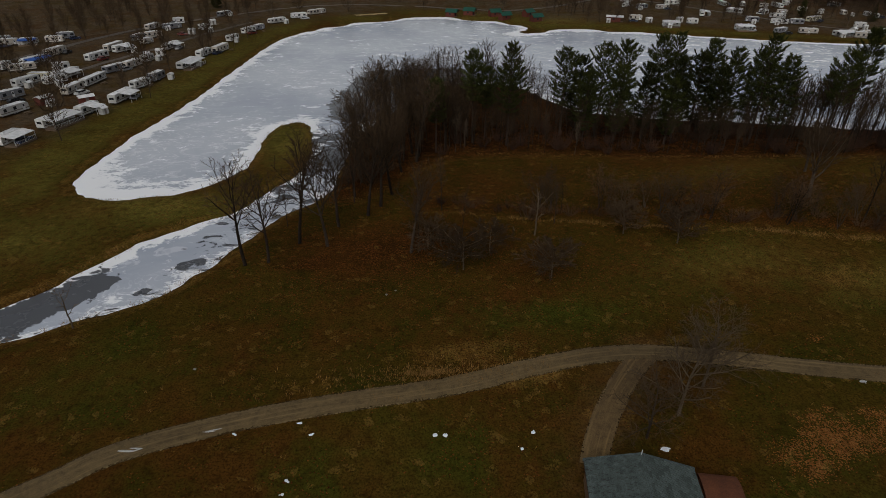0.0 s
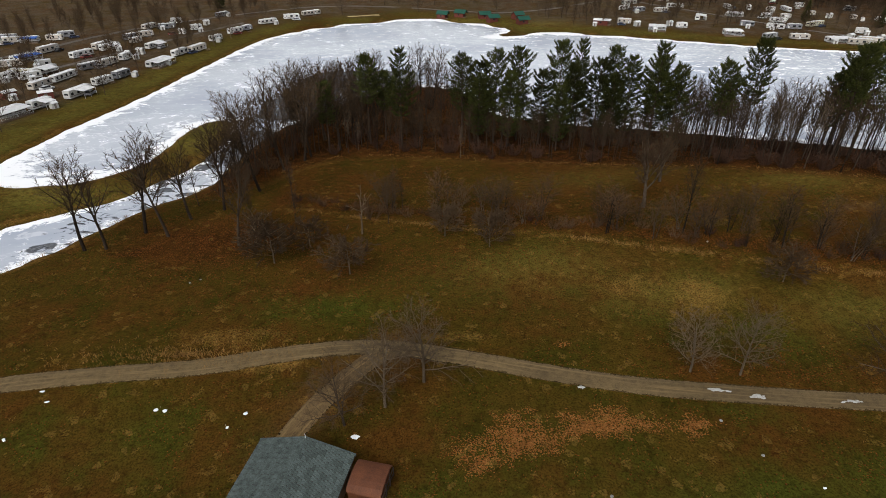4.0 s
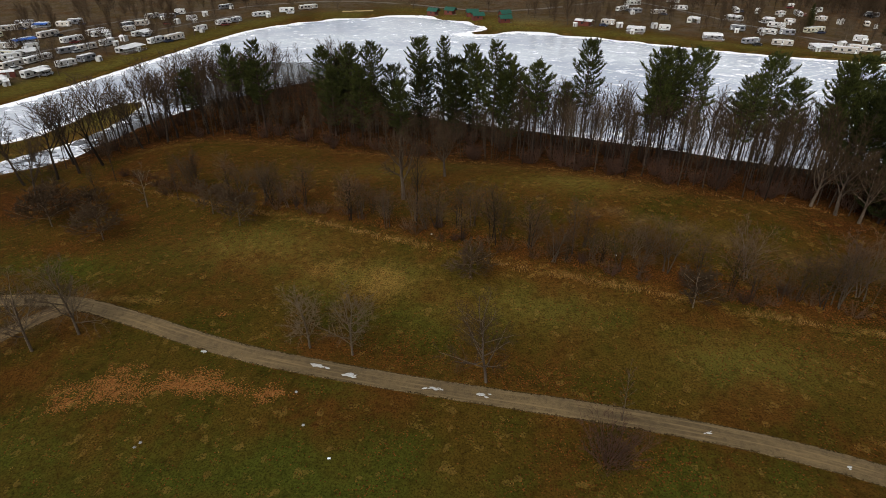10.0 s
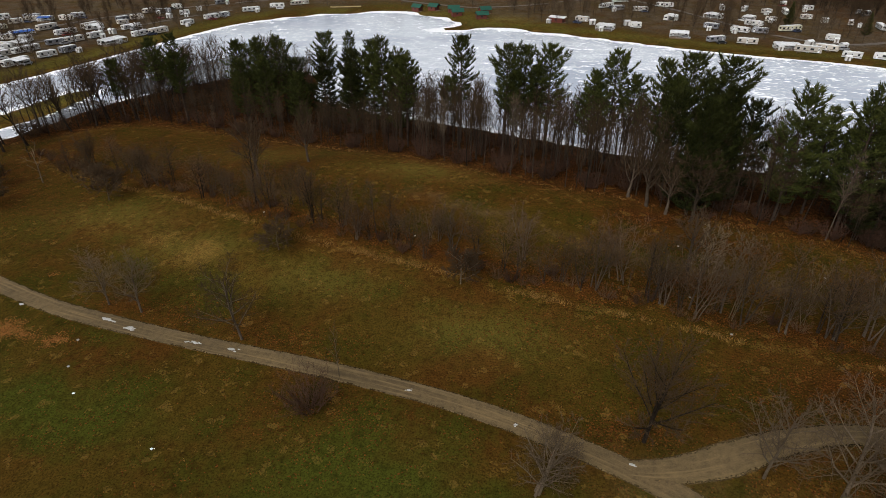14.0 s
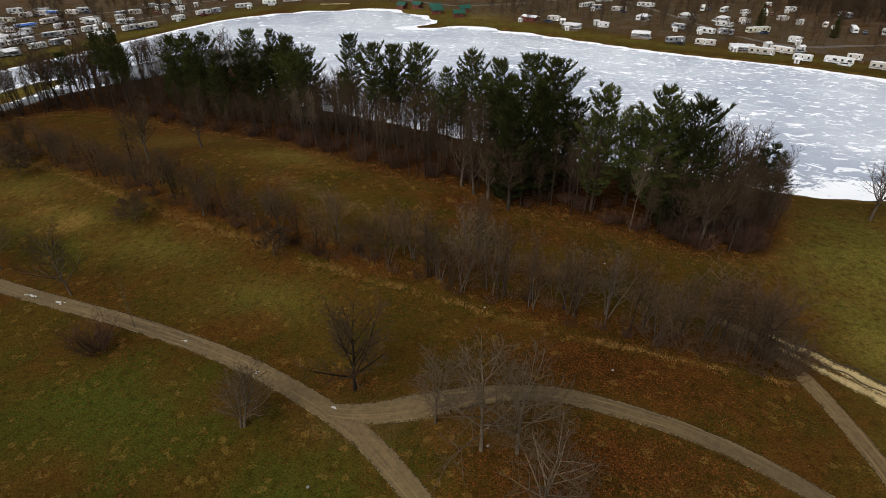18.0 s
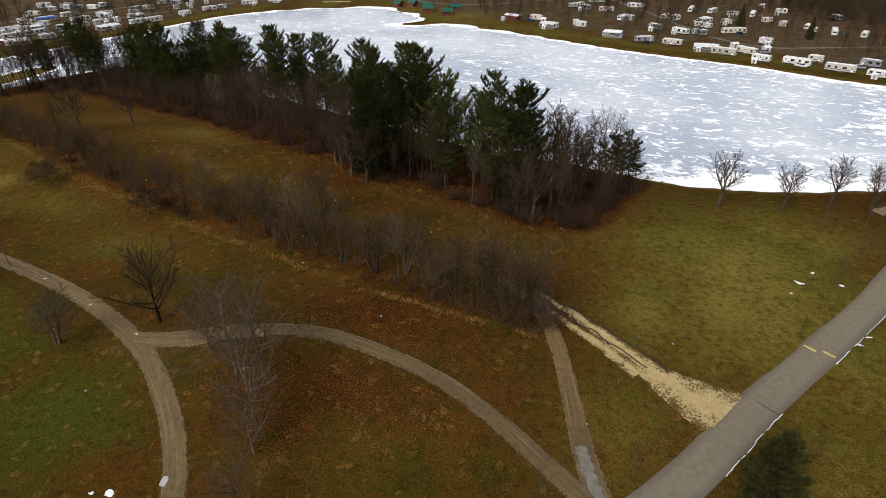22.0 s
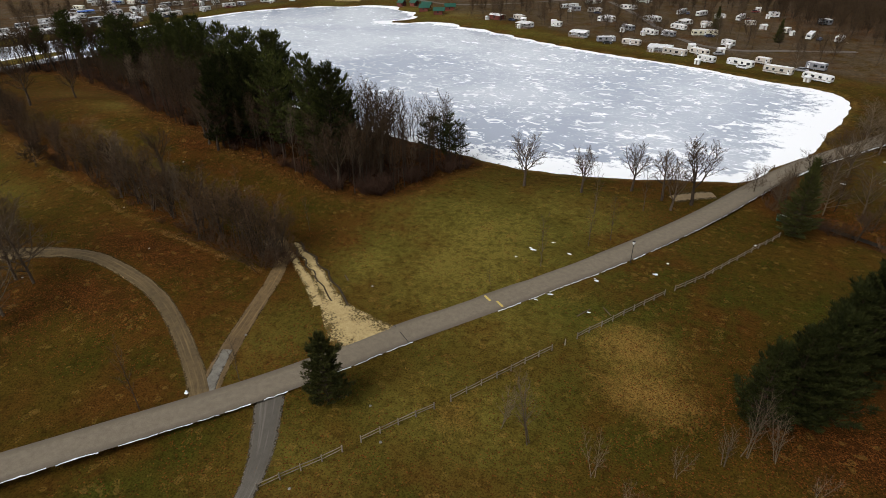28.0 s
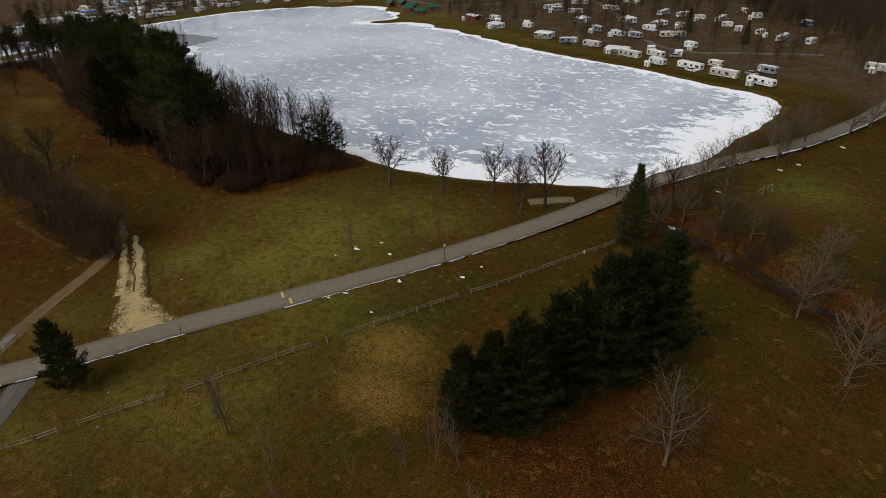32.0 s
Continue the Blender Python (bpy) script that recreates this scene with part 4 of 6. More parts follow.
def clone(ob, m):
    """As copy_thing(), for things whose parts all hang on the root."""
    root = ob.copy()
    scene.collection.objects.link(root)
    root.matrix_basis = m
    for c in parts_of(ob):
        o = c.copy()
        scene.collection.objects.link(o)
        o.parent = root
        for d in parts_of(c):
            e = d.copy()
            scene.collection.objects.link(e)
            e.parent = o
    return root


PARTS_OF = {}


def parts_of(ob):
    if ob.name not in PARTS_OF:
        PARTS_OF[ob.name] = list(ob.children)
    return PARTS_OF[ob.name]


def thicket(name, label, category, places):
    """Many trees too far or too dense to count, joined: rows of stock key, x, y and height."""
    vs, loops, starts, ms, base, at_loop, mats = [], [], [], [], 0, 0, []
    for key, x, y, height in places:
        ob, h = STOCK[key][planted.randrange(len(STOCK[key]))]
        s, a = height * K / h, planted.uniform(0, 6.3)
        rot = np.array([[math.cos(a), -math.sin(a), 0], [math.sin(a), math.cos(a), 0], [0, 0, 1]]) * s
        at = np.array([x, y, gz(x, y)]) * K
        for c in parts_of(ob):
            me = c.data
            if me.name not in FLAT:
                co, li, ls = np.empty(len(me.vertices) * 3), np.empty(len(me.loops), np.int32), np.empty(len(me.polygons), np.int32)
                me.vertices.foreach_get("co", co), me.loops.foreach_get("vertex_index", li), me.polygons.foreach_get("loop_start", ls)
                FLAT[me.name] = (co.reshape(-1, 3), li, ls)
            co, li, ls = FLAT[me.name]
            if me.materials[0] not in mats:
                mats.append(me.materials[0])
            vs.append(co @ rot.T + at), loops.append(li + base), starts.append(ls + at_loop)
            ms.append(np.full(len(ls), mats.index(me.materials[0]), np.int32))
            base, at_loop = base + len(co), at_loop + len(li)
    me = bpy.data.meshes.new(name)
    vs, loops, starts = np.vstack(vs), np.concatenate(loops), np.concatenate(starts)
    me.vertices.add(len(vs)), me.loops.add(len(loops)), me.polygons.add(len(starts))
    me.vertices.foreach_set("co", vs.ravel()), me.loops.foreach_set("vertex_index", loops.astype(np.int32)), me.polygons.foreach_set("loop_start", starts.astype(np.int32))
    for m in mats:
        me.materials.append(m)
    me.polygons.foreach_set("material_index", np.concatenate(ms))
    me.update(calc_edges=True)
    return tagged(new(name, me), label, category, kind="stuff")


FLAT = {}


def plant(key, x, y, height, label, category="tree", group="", pick=None, squash=1.0, sink=0.0):
    stock = STOCK[key]
    ob, h = stock[planted.randrange(len(stock)) if pick is None else pick % len(stock)]
    s = height * K / h
    m = Matrix.Translation(Vector((x, y, gz(x, y) - sink)) * K) @ Matrix.Rotation(planted.uniform(0, 6.3), 4, "Z") @ Matrix.Diagonal((s * squash, s * squash, s, 1))
    c = clone(ob, m)
    return tagged(c, label, category, group)


BARE = "leafless grey-brown tree with fine twigs"
# wood on the headland: pines above bare hardwoods
PINES = [(20, 107.3, 17.5), (26.5, 105.3, 18.7), (39, 110.5, 16.8), (45.3, 107.8, 17.9), (50.2, 108.4, 18.2), (59.2, 112.5, 18.8), (64, 115, 18.6), (70, 111.8, 17.8), (75.4, 101.5, 19.3),
         (83, 91, 16.5), (92.1, 98, 20), (101.7, 85.7, 18.8), (104.7, 89, 18.8), (109, 91, 19), (119.4, 88, 18.6), (125.9, 80, 18.4), (130.6, 84.5, 19.6), (135, 79, 20)]
LOW_PINES = [(12.2, 102.8, 13.5), (23, 110, 14), (43, 113, 15), (42, 105.5, 14), (48, 104.5, 14.5), (54.5, 106, 14.5), (61, 106, 15.5), (66.5, 109, 16), (67.5, 103.5, 14), (72, 106, 16.5),
             (77.5, 106.5, 16.5), (79, 100, 15.5), (57, 101, 12.5), (89, 101, 12.5), (106.5, 94, 15.5), (103, 91, 14.5), (117, 90.5, 15), (122.5, 86, 15.5), (116, 84, 15.5), (128, 80.5, 16), (133.5, 84, 16.5)]
END_PINES = [(127, 73, 15.5), (138, 76, 15), (142.7, 70.8, 18.6), (151.1, 70.4, 19.8), (155.3, 70, 19.2), (148, 75, 15.5), (153.5, 75.5, 16.5)]
POINT_PINES = [(166.6, 84.2, 8.8), (168.4, 84.2, 10.4), (170.3, 86.5, 10.4), (171.5, 84.8, 9), (172.2, 88, 8.6), (169.2, 87.6, 8.4)]
wood_rnd = random.Random(11)


def in_wood(x, y, margin):
    return read_grid(WOODED, x, y) > 0.5 and read_grid(SD, x, y) > margin


def scatter(count, box, margin, gap, rnd, edge=0.0):
    """Places in the wood no nearer to one another than gap."""
    got, tries = [], 0
    while len(got) < count and tries < count * 60:
        tries += 1
        x, y = rnd.uniform(box[0], box[2]), rnd.uniform(box[1], box[3])
        if in_wood(x, y, margin) and all((x - a) ** 2 + (y - b) ** 2 > gap * gap for a, b in got):
            if edge == 0 or read_grid(EDGE, x, y) > edge:
                got.append((x, y))
    return got


for x, y, h in PINES:
    plant("white_pine", x, y, h, "tall white pine with a bare lower trunk", group="headland pines", squash=wood_rnd.uniform(0.85, 1.1))
for x, y, h in LOW_PINES:
    deep = 36 < x < 82
    plant("thick_pine" if deep else "white_pine", x, y, h, "middling white pine with a deep green crown" if deep else "middling white pine with a bare lower trunk", group="headland pines", squash=1.05)
for x, y, h in END_PINES:
    plant("thick_pine", x, y, h, "broad dark pine clothed nearly to the ground", group="headland pines", pick=1 if y < 69 else None)
for x, y, h in ((130, 67.8, 16.2), (133.8, 72, 17)):
    plant("dense_pine", x, y, h, "dark pine clothed to the ground at the wood's edge", group="headland pines", squash=0.9)
plant("thick_pine", 153.2, 68.6, 5.6, "low young pine at the wood's edge", group="headland pines", squash=1.5)
for x, y, h in POINT_PINES:
    plant("point_pine", x, y, h, "small dark pine on the lake shore", group="point pines")
stems = scatter(820, (-5, 62, 174, 158), 0.8, 1.2, wood_rnd)
stems.sort(key=lambda p: read_grid(EDGE, *p))
for x, y in stems[:75]:
    pale = wood_rnd.random() < (0.38 if 86 < x < 107 or 143 < x < 150 else 0.05)
    plant("pale_forest" if pale else "forest", x, y, wood_rnd.uniform(5.5, 9.5) if x < 80 else wood_rnd.uniform(8, 14), "slender pale-barked leafless hardwood" if pale else "slender dark leafless hardwood at the wood's edge", group="headland hardwoods", squash=0.9)
thicket("hardwood_thicket", "dense leafless hardwoods inside the headland wood", "trees", [("forest" if k < 70 else "far_tree", x, y, wood_rnd.uniform(5.5, 10) if 20 < x < 80 else wood_rnd.uniform(8.5, 14.5)) for k, (x, y) in enumerate(stems[75:])])
margin = [(x + wood_rnd.uniform(-1, 1), y + wood_rnd.uniform(0.5, 4)) for x, y in WOOD[::2] if x > 30] + [(wood_rnd.uniform(154, 169), wood_rnd.uniform(66, 77)) for _ in range(36)]
for x, y in margin:
    if in_wood(x, y, 0.5):
        plant("dark_brush", x, y, wood_rnd.uniform(1.6, 3.0), "tangled dark brush along the wood's edge", "bush", "undergrowth", squash=1.2)
for x, y in scatter(170, (-5, 62, 174, 158), 0.5, 1.9, wood_rnd):
    plant("dark_brush", x, y, wood_rnd.uniform(1.2, 2.4), "tangled leafless brown woodland undergrowth", "bush", "undergrowth")
for x, y, h in ((124.5, 68.5, 10.5), (122, 70.5, 9.5), (127, 67, 9), (158.5, 66.8, 11), (161.5, 76.4, 16.5), (163.5, 73, 13), (160.5, 70.5, 13), (156, 66.5, 9.5)):
    plant("broad", x, y, h, "spreading leafless tree at the wood's edge", group="headland hardwoods")
for x, y in scatter(16, (0, 90, 17, 135), 1.0, 2.0, wood_rnd):
    plant("fan", x, y, wood_rnd.uniform(10, 14.5), "slender leafless hardwood on the headland", group="headland hardwoods")

# hedgerow across the field
hl = HEDGE_LINE
seg = np.r_[0, np.cumsum(np.hypot(*np.diff(hl, axis=0).T))]
for s in np.arange(2, seg[-1], 1.45):
    x, y = np.interp(s, seg, hl[:, 0]), np.interp(s, seg, hl[:, 1])
    tall = 1.0 + 0.45 * min(max((x - 100) / 30, 0), 1)
    bx, by = x + wood_rnd.uniform(-0.8, 0.8), y + 1.2 + wood_rnd.uniform(-0.5, 2.5)
    if wood_rnd.random() < 0.8:
        plant("brush" if wood_rnd.random() < 0.8 else "dark_brush", bx, by, wood_rnd.uniform(0.8, 1.7), "tangled leafless brown hedgerow brush", "bush", "hedgerow brush")
    if x > 24 and wood_rnd.random() < (0.66 if x < 115 else 0.42):
        plant("hedge_tree", x + wood_rnd.uniform(-0.7, 0.7), y + 1.6 + wood_rnd.uniform(-0.6, 3.6), wood_rnd.uniform(4.6, 8.0) * tall, "many-stemmed leafless hedgerow tree", group="hedgerow trees", squash=1.3)
for x, y, h in ((66.3, 61.5, 12), (77.6, 57, 9.3), (87.4, 55.5, 9), (122.8, 48.9, 9), (127.5, 47.4, 11.4), (131, 47.4, 11.2), (136.7, 45.6, 10.8), (140.8, 46, 9.4), (145.8, 44.4, 10.8), (148.7, 44.2, 10.3), (153.9, 43.8, 10.6), (158.2, 43.6, 10.2), (160.9, 43.2, 9.6)):
    plant("pale_forest" if x in (127.5, 131, 145.8) else "forest", x, y, h, "tall slender leafless tree in the hedgerow", group="hedgerow trees", squash=1.25)
for k in range(16):
    x = wood_rnd.uniform(112, 164)
    plant("pale_young" if k % 2 else "young", x, wood_rnd.uniform(46.5, 53.5), wood_rnd.uniform(4.5, 8), "thin leafless sapling behind the hedgerow", group="hedgerow saplings")

# field and roadside trees
for key, x, y, h in (("full", 58.3, 37.6, 8), ("full", 63.2, 37, 9), ("full", 77.6, 34.7, 11.6), ("full", 23.4, 33, 9.6), ("full", 27.2, 34.8, 10.6), ("full", 31, 37.6, 10.6), ("young", 90.5, 31.2, 7.2),
                     ("vase", 120.8, 28.1, 11.8), ("full", 130.3, 25.8, 9.4), ("full", 135.3, 23.9, 13.4), ("full", 138.6, 24.4, 13), ("full", 141.6, 18.6, 12), ("full", 143.4, 15.8, 8.5), ("many", 111.6, 21.5, 8.6), ("full", 145.8, 9.9, 9.6),
                     ("young", 170.6, 16.2, 9.5), ("young", 177, 23.9, 6.4), ("young", 145.2, 6, 6.5)):
    plant(key, x, y, h, BARE, group="roadside trees", squash=1.0)
for x, y, h in ((10.9, 60, 6.4), (21.4, 56.8, 5.8), (34, 65.3, 5.4), (40, 61.6, 5.8), (74.8, 51, 4.9), (100.6, 47.5, 5.2), (7, 66, 5), (15, 64, 4.6)):
    plant("apple", x, y, h, "low spreading leafless apple tree", group="old apple trees", squash=1.35)
plant("snag", 22, 67.2, 7.5, "pale dead tree with crooked limbs")
plant("red_brush", 88.9, 27, 4, "reddish-brown domed thicket of bare stems", "bush")
for x, y, h in ((63.2, 68.6, 11.5), (68.6, 77, 9), (130.4, 66, 11), (128.3, 54.7, 9)):
    plant("broad", x, y, h, BARE, group="field trees")
for x, y, h in ((186.6, 85, 10.6), (196.7, 87.2, 9), (204.5, 92, 9.5), (210, 90.5, 9.5), (214.8, 91.2, 12.5), (212, 87.3, 8)):
    plant("broad", x, y, h, "leafless tree with a wide fine crown on the lake shore", group="shore trees")
for x, y, h in ((203, 69, 8), (205.5, 72.3, 8), (198.6, 60.2, 8.6), (201, 80, 9), (208, 84.5, 9), (194.4, 52.1, 3.5)):
    plant("young", x, y, h, "thin leafless young tree on the lawn", group="lawn saplings")
for x, y, h in ((-33, 53.5, 5.6), (-16.7, 64.6, 13.9), (-13.9, 65, 13), (-10.4, 69.7, 15), (-5.2, 74.1, 13), (-6.5, 68.4, 14), (4.6, 65.2, 12), (-1, 77, 14), (3, 84, 14), (-3, 84, 13), (1, 80, 15), (-1, 92, 15), (8, 98, 15), (0, 106, 15), (10, 110, 15), (3, 115, 15), (8, 122, 14), (20, 130, 14), (33, 135, 14), (30, 146, 13)):
    plant("fan" if h > 6 else "snag", x, y, h * 1.05, "leafless tree leaning over the creek bank", group="creek trees")
plant("spruce", 187.6, 25.9, 8.6, "dense dark green spruce beside the road")
plant("slim_spruce", 230.3, 87.6, 12.5, "narrow dark spruce by the bridge")
for x, y, h in ((227, 43, 10), (229.4, 44.6, 11.5), (231.5, 46, 13), (233, 51, 13), (236, 55.2, 16), (238, 58.8, 15.4), (240, 62.6, 16)):
    plant("dense_pine", x, y, h, "bushy dark green pine clothed to the ground", group="row of pines", squash=1.05)

# ---------------------------------------------------------------- campground
WHITE = material("white_trailer_skin", (0.62, 0.62, 0.60), (0.45, 0.45, 0.43), 0.6, 0.5, 0.05, vary=0.15)
BEIGE = material("beige_trailer_skin", (0.50, 0.46, 0.40), (0.36, 0.33, 0.29), 0.6, 0.55, 0.05, vary=0.2)
CREAM = material("cream_trailer_skin", (0.55, 0.52, 0.38), (0.42, 0.40, 0.30), 0.6, 0.55, 0.05, vary=0.1)
GREY_SKIN = material("grey_trailer_skin", (0.20, 0.21, 0.23), (0.12, 0.12, 0.13), 0.6, 0.5, 0.05, vary=0.3)
ROOFING = material("weathered_white_roof", (0.74, 0.75, 0.76), (0.50, 0.51, 0.52), 0.8, 0.6, 0.1, vary=0.12)
TARP = material("blue_tarp", (0.02, 0.11, 0.42), (0.015, 0.07, 0.30), 0.8, 0.5, 0.2)
TEAL = material("teal_awning_cloth", (0.02, 0.20, 0.17), (0.015, 0.13, 0.11), 0.8, 0.7, 0.1)
GLASS = material("dark_window_glass", (0.025, 0.028, 0.032), (0.015, 0.016, 0.018), 0.8, 0.12, 0.0, spec=0.5)
STRIPE = material("grey_trim_stripe", (0.17, 0.15, 0.13), (0.10, 0.09, 0.08), 0.8, 0.5, 0.0, vary=0.5)
TYRE = material("black_rubber", (0.02, 0.02, 0.02), (0.012, 0.012, 0.012), 2, 0.9, 0.1)
DECK = material("weathered_deck_boards", (0.17, 0.12, 0.08), (0.09, 0.065, 0.045), 1.0, 0.9, 0.3, stretch=(6, 0.5, 1), vary=0.25)
RED_WOOD = material("red_brown_siding", (0.13, 0.032, 0.02), (0.075, 0.02, 0.013), 0.9, 0.8, 0.2, stretch=(1, 1, 5), vary=0.15)
GREEN_ROOF = material("green_metal_roof", (0.012, 0.075, 0.05), (0.008, 0.05, 0.035), 0.8, 0.45, 0.1)
RED_STEEL = material("rust_red_sheet_roof", (0.135, 0.046, 0.018), (0.07, 0.024, 0.011), 0.7, 0.7, 0.1)
TIMBER = material("weathered_split_timber", (0.20, 0.165, 0.125), (0.10, 0.08, 0.06), 1.5, 0.95, 0.4, stretch=(1, 1, 6), vary=0.25)
DARK_WOOD = material("dark_stained_timber", (0.045, 0.028, 0.02), (0.025, 0.017, 0.013), 1.5, 0.9, 0.3)
BOARD = material("tan_fence_boards", (0.20, 0.12, 0.06), (0.12, 0.07, 0.035), 1.0, 0.9, 0.3, stretch=(5, 5, 0.6), vary=0.2)
STEEL = material("galvanised_steel", (0.35, 0.36, 0.37), (0.24, 0.25, 0.26), 3, 0.45, 0.05, metal=0.7)
DARK_STEEL = material("dark_painted_steel", (0.018, 0.018, 0.018), (0.012, 0.012, 0.012), 3, 0.5, 0.0)
YELLOW = material("worn_yellow_road_paint", (0.60, 0.45, 0.10), (0.36, 0.28, 0.10), 2.0, 0.8, 0.1)
STONE = material("grey_field_stone", (0.24, 0.23, 0.21), (0.13, 0.12, 0.11), 1.5, 0.9, 0.4, vary=0.3)


def rounded(x0, z0, x1, z1, r):
    return [(x0 + r * 0.3, z0), (x1 - r * 0.3, z0), (x1, z0 + r * 0.3), (x1, z1 - r), (x1 - r * 0.3, z1 - r * 0.3), (x1 - r, z1), (x0 + r, z1), (x0 + r * 0.3, z1 - r * 0.3), (x0, z1 - r), (x0, z0 + r * 0.3)]


def wheel(parent, x, y, r=0.34):
    g = Geo()
    g.prism([(x + r * math.cos(k * math.pi / 6), r + r * math.sin(k * math.pi / 6)) for k in range(12)], "y", y - 0.1, y + 0.1)
    tyre = part("wheel", g, TYRE, parent)
    g = Geo()
    g.prism([(x + 0.6 * r * math.cos(k * math.pi / 4), r + 0.6 * r * math.sin(k * math.pi / 4)) for k in range(8)], "y", y - 0.115, y + 0.115)
    part("rim", g, STEEL, tyre)


def camper(length, seed, skin, cover=None, porch=None):
    """A travel trailer: skinned body, roof pod, windows, door, wheels, hitch, and maybe an awning or a roofed porch."""
    rnd = random.Random(seed)
    root = new("travel_trailer")
    h, w = rnd.uniform(2.55, 2.95), 1.22
    a, b = -length / 2, length / 2
    g = Geo()
    g.prism(rounded(a, 0.5, b, h, rnd.choice((0.18, 0.25, 0.6))), "y", -w, w)
    body = part("body", g, skin, root)
    g = Geo()
    g.box(a + 0.5, -w + 0.12, h, b - 0.5, w - 0.12, h + 0.07, 0.03)
    part("roof", g, ROOFING, root)
    for x in ((-0.18, 0.24) if length > 6 else (0.0,)):
        g = Geo()
        g.box(x * length - 0.35, -0.35, h + 0.07, x * length + 0.35, 0.35, h + 0.33, 0.08)
        part("roof_vent", g, ROOFING, root)
    for s in (-1, 1):
        g = Geo()
        g.box(a + 0.02, s * w if s > 0 else -w - 0.012, 0.95, b - 0.02, s * w + 0.012 if s > 0 else -w, 1.2)
        part("stripe", g, STRIPE, root)
        n = max(2, int(length / 2.2))
        door = rnd.randrange(n) if s < 0 else -1
        for k in range(n):
            x = a + length * (k + 0.5) / n + rnd.uniform(-0.15, 0.15)
            g = Geo()
            y0, y1 = (w, w + 0.02) if s > 0 else (-w - 0.02, -w)
            if k == door:
                g.box(x - 0.36, y0, 0.6, x + 0.36, y1 + 0.012 * (s > 0), 2.35)
                leaf_door = part("door", g, ROOFING, root)
                g = Geo()
                g.box(x - 0.22, y0 - 0.01, 1.5, x + 0.22, y1 + 0.02, 2.15)
                part("door_window", g, GLASS, leaf_door)
            else:
                ww = rnd.uniform(0.35, 0.75)
                g.box(x - ww, y0, 1.35, x + ww, y1, 2.2)
                part("window", g, GLASS, root)
        wheel(root, -0.35, s * 0.98), wheel(root, 0.4, s * 0.98)
    for x, s in ((a, -1), (b, 1)):
        g = Geo()
        x0, x1 = sorted((x, x + s * 0.02))
        g.box(x0, -0.7, 1.5, x1, 0.7, 2.15)
        part("end_window", g, GLASS, root)
    g = Geo()
    g.tube([(a, 0, 0.5), (a - 1.0, 0, 0.45)], [0.07, 0.05], 4)
    part("hitch", g, DARK_STEEL, root)
    if cover:
        g = Geo()
        x0, x1 = (a + 0.1, b - 0.1) if porch else (-length * 0.25, length * 0.3)
        out = -w - 3.2
        g.prism([(-w + 0.0, h - 0.12), (-w, h - 0.02), (out, h - 0.45), (out, h - 0.55)], "x", x0, x1)
        part("awning", g, cover, root)
        for x in (x0 + 0.1, (x0 + x1) / 2, x1 - 0.1):
            g = Geo()
            g.tube([(x, out + 0.12, -0.15), (x, out + 0.12, h - 0.5)], [0.05, 0.05], 5)
            part("post", g, ROOFING, root)
        if porch:
            g = Geo()
            g.box(x0, out, -0.1, x1, -w, 0.42)
            part("deck", g, porch, root)
            g = Geo()
            g.tube([(x0, out + 0.08, 1.25), (x1, out + 0.08, 1.25)], [0.04, 0.04], 4)
            part("railing", g, ROOFING, root)
            for k in range(int((x1 - x0) / 0.5)):
                g = Geo()
                g.tube([(x0 + 0.25 + k * 0.5, out + 0.08, 0.42), (x0 + 0.25 + k * 0.5, out + 0.08, 1.25)], [0.02, 0.02], 3, cap=False)
                part("baluster", g, ROOFING, root)
    return root


def cabin(length, wall, roof, depth=4.0, height=2.5, rise=1.5, porch=1.4):
    """A small gabled cabin with a door, windows and a porch under the roof."""
    root = new("cabin")
    a, b, d = -length / 2, length / 2, depth / 2
    g = Geo()
    g.prism([(-d, -0.3), (d, -0.3), (d, height), (0, height + rise * 0.94), (-d, height)], "x", a, b)
    part("wall", g, wall, root)
    for s in (-1, 1):
        g = Geo()
        e = d + 0.4
        lo = height + rise - rise * e / d
        g.prism([(0, height + rise), (s * e, lo), (s * e, lo + 0.1), (0, height + rise + 0.12)], "x", a - 0.4, b + porch)
        part("roof", g, roof, root)
    for s in (-1, 1):
        g = Geo()
        g.tube([(b + porch - 0.15, s * (d - 0.1), -0.2), (b + porch - 0.15, s * (d - 0.1), height)], [0.07, 0.07], 5)
        part("post", g, wall, root)
        g = Geo()
        y0, y1 = sorted((s * d, s * (d + 0.02)))
        g.box(-0.5, y0, 1.0, 0.5, y1, 1.9)
        part("window", g, GLASS, root)
    g = Geo()
    g.box(b, -0.45, 0.1, b + 0.03, 0.45, 2.1)
    part("door", g, DARK_WOOD, root)
    g = Geo()
    g.box(b, -d, -0.2, b + porch, d, 0.12)
    part("deck", g, DECK, root)
    return root


def box_shed(length, wall, roof):
    root = new("storage_shed")
    g = Geo()
    g.box(-length / 2, -1.2, -0.15, length / 2, 1.2, 2.1)
    part("wall", g, wall, root)
    g = Geo()
    g.prism([(-1.45, 2.08), (0, 2.65), (1.45, 2.08), (1.45, 2.17), (0, 2.75), (-1.45, 2.17)], "x", -length / 2 - 0.15, length / 2 + 0.15)
    part("roof", g, roof, root)
    g = Geo()
    g.box(-0.45, -1.23, 0.0, 0.45, -1.2, 1.85)
    part("door", g, STRIPE, root)
    return root


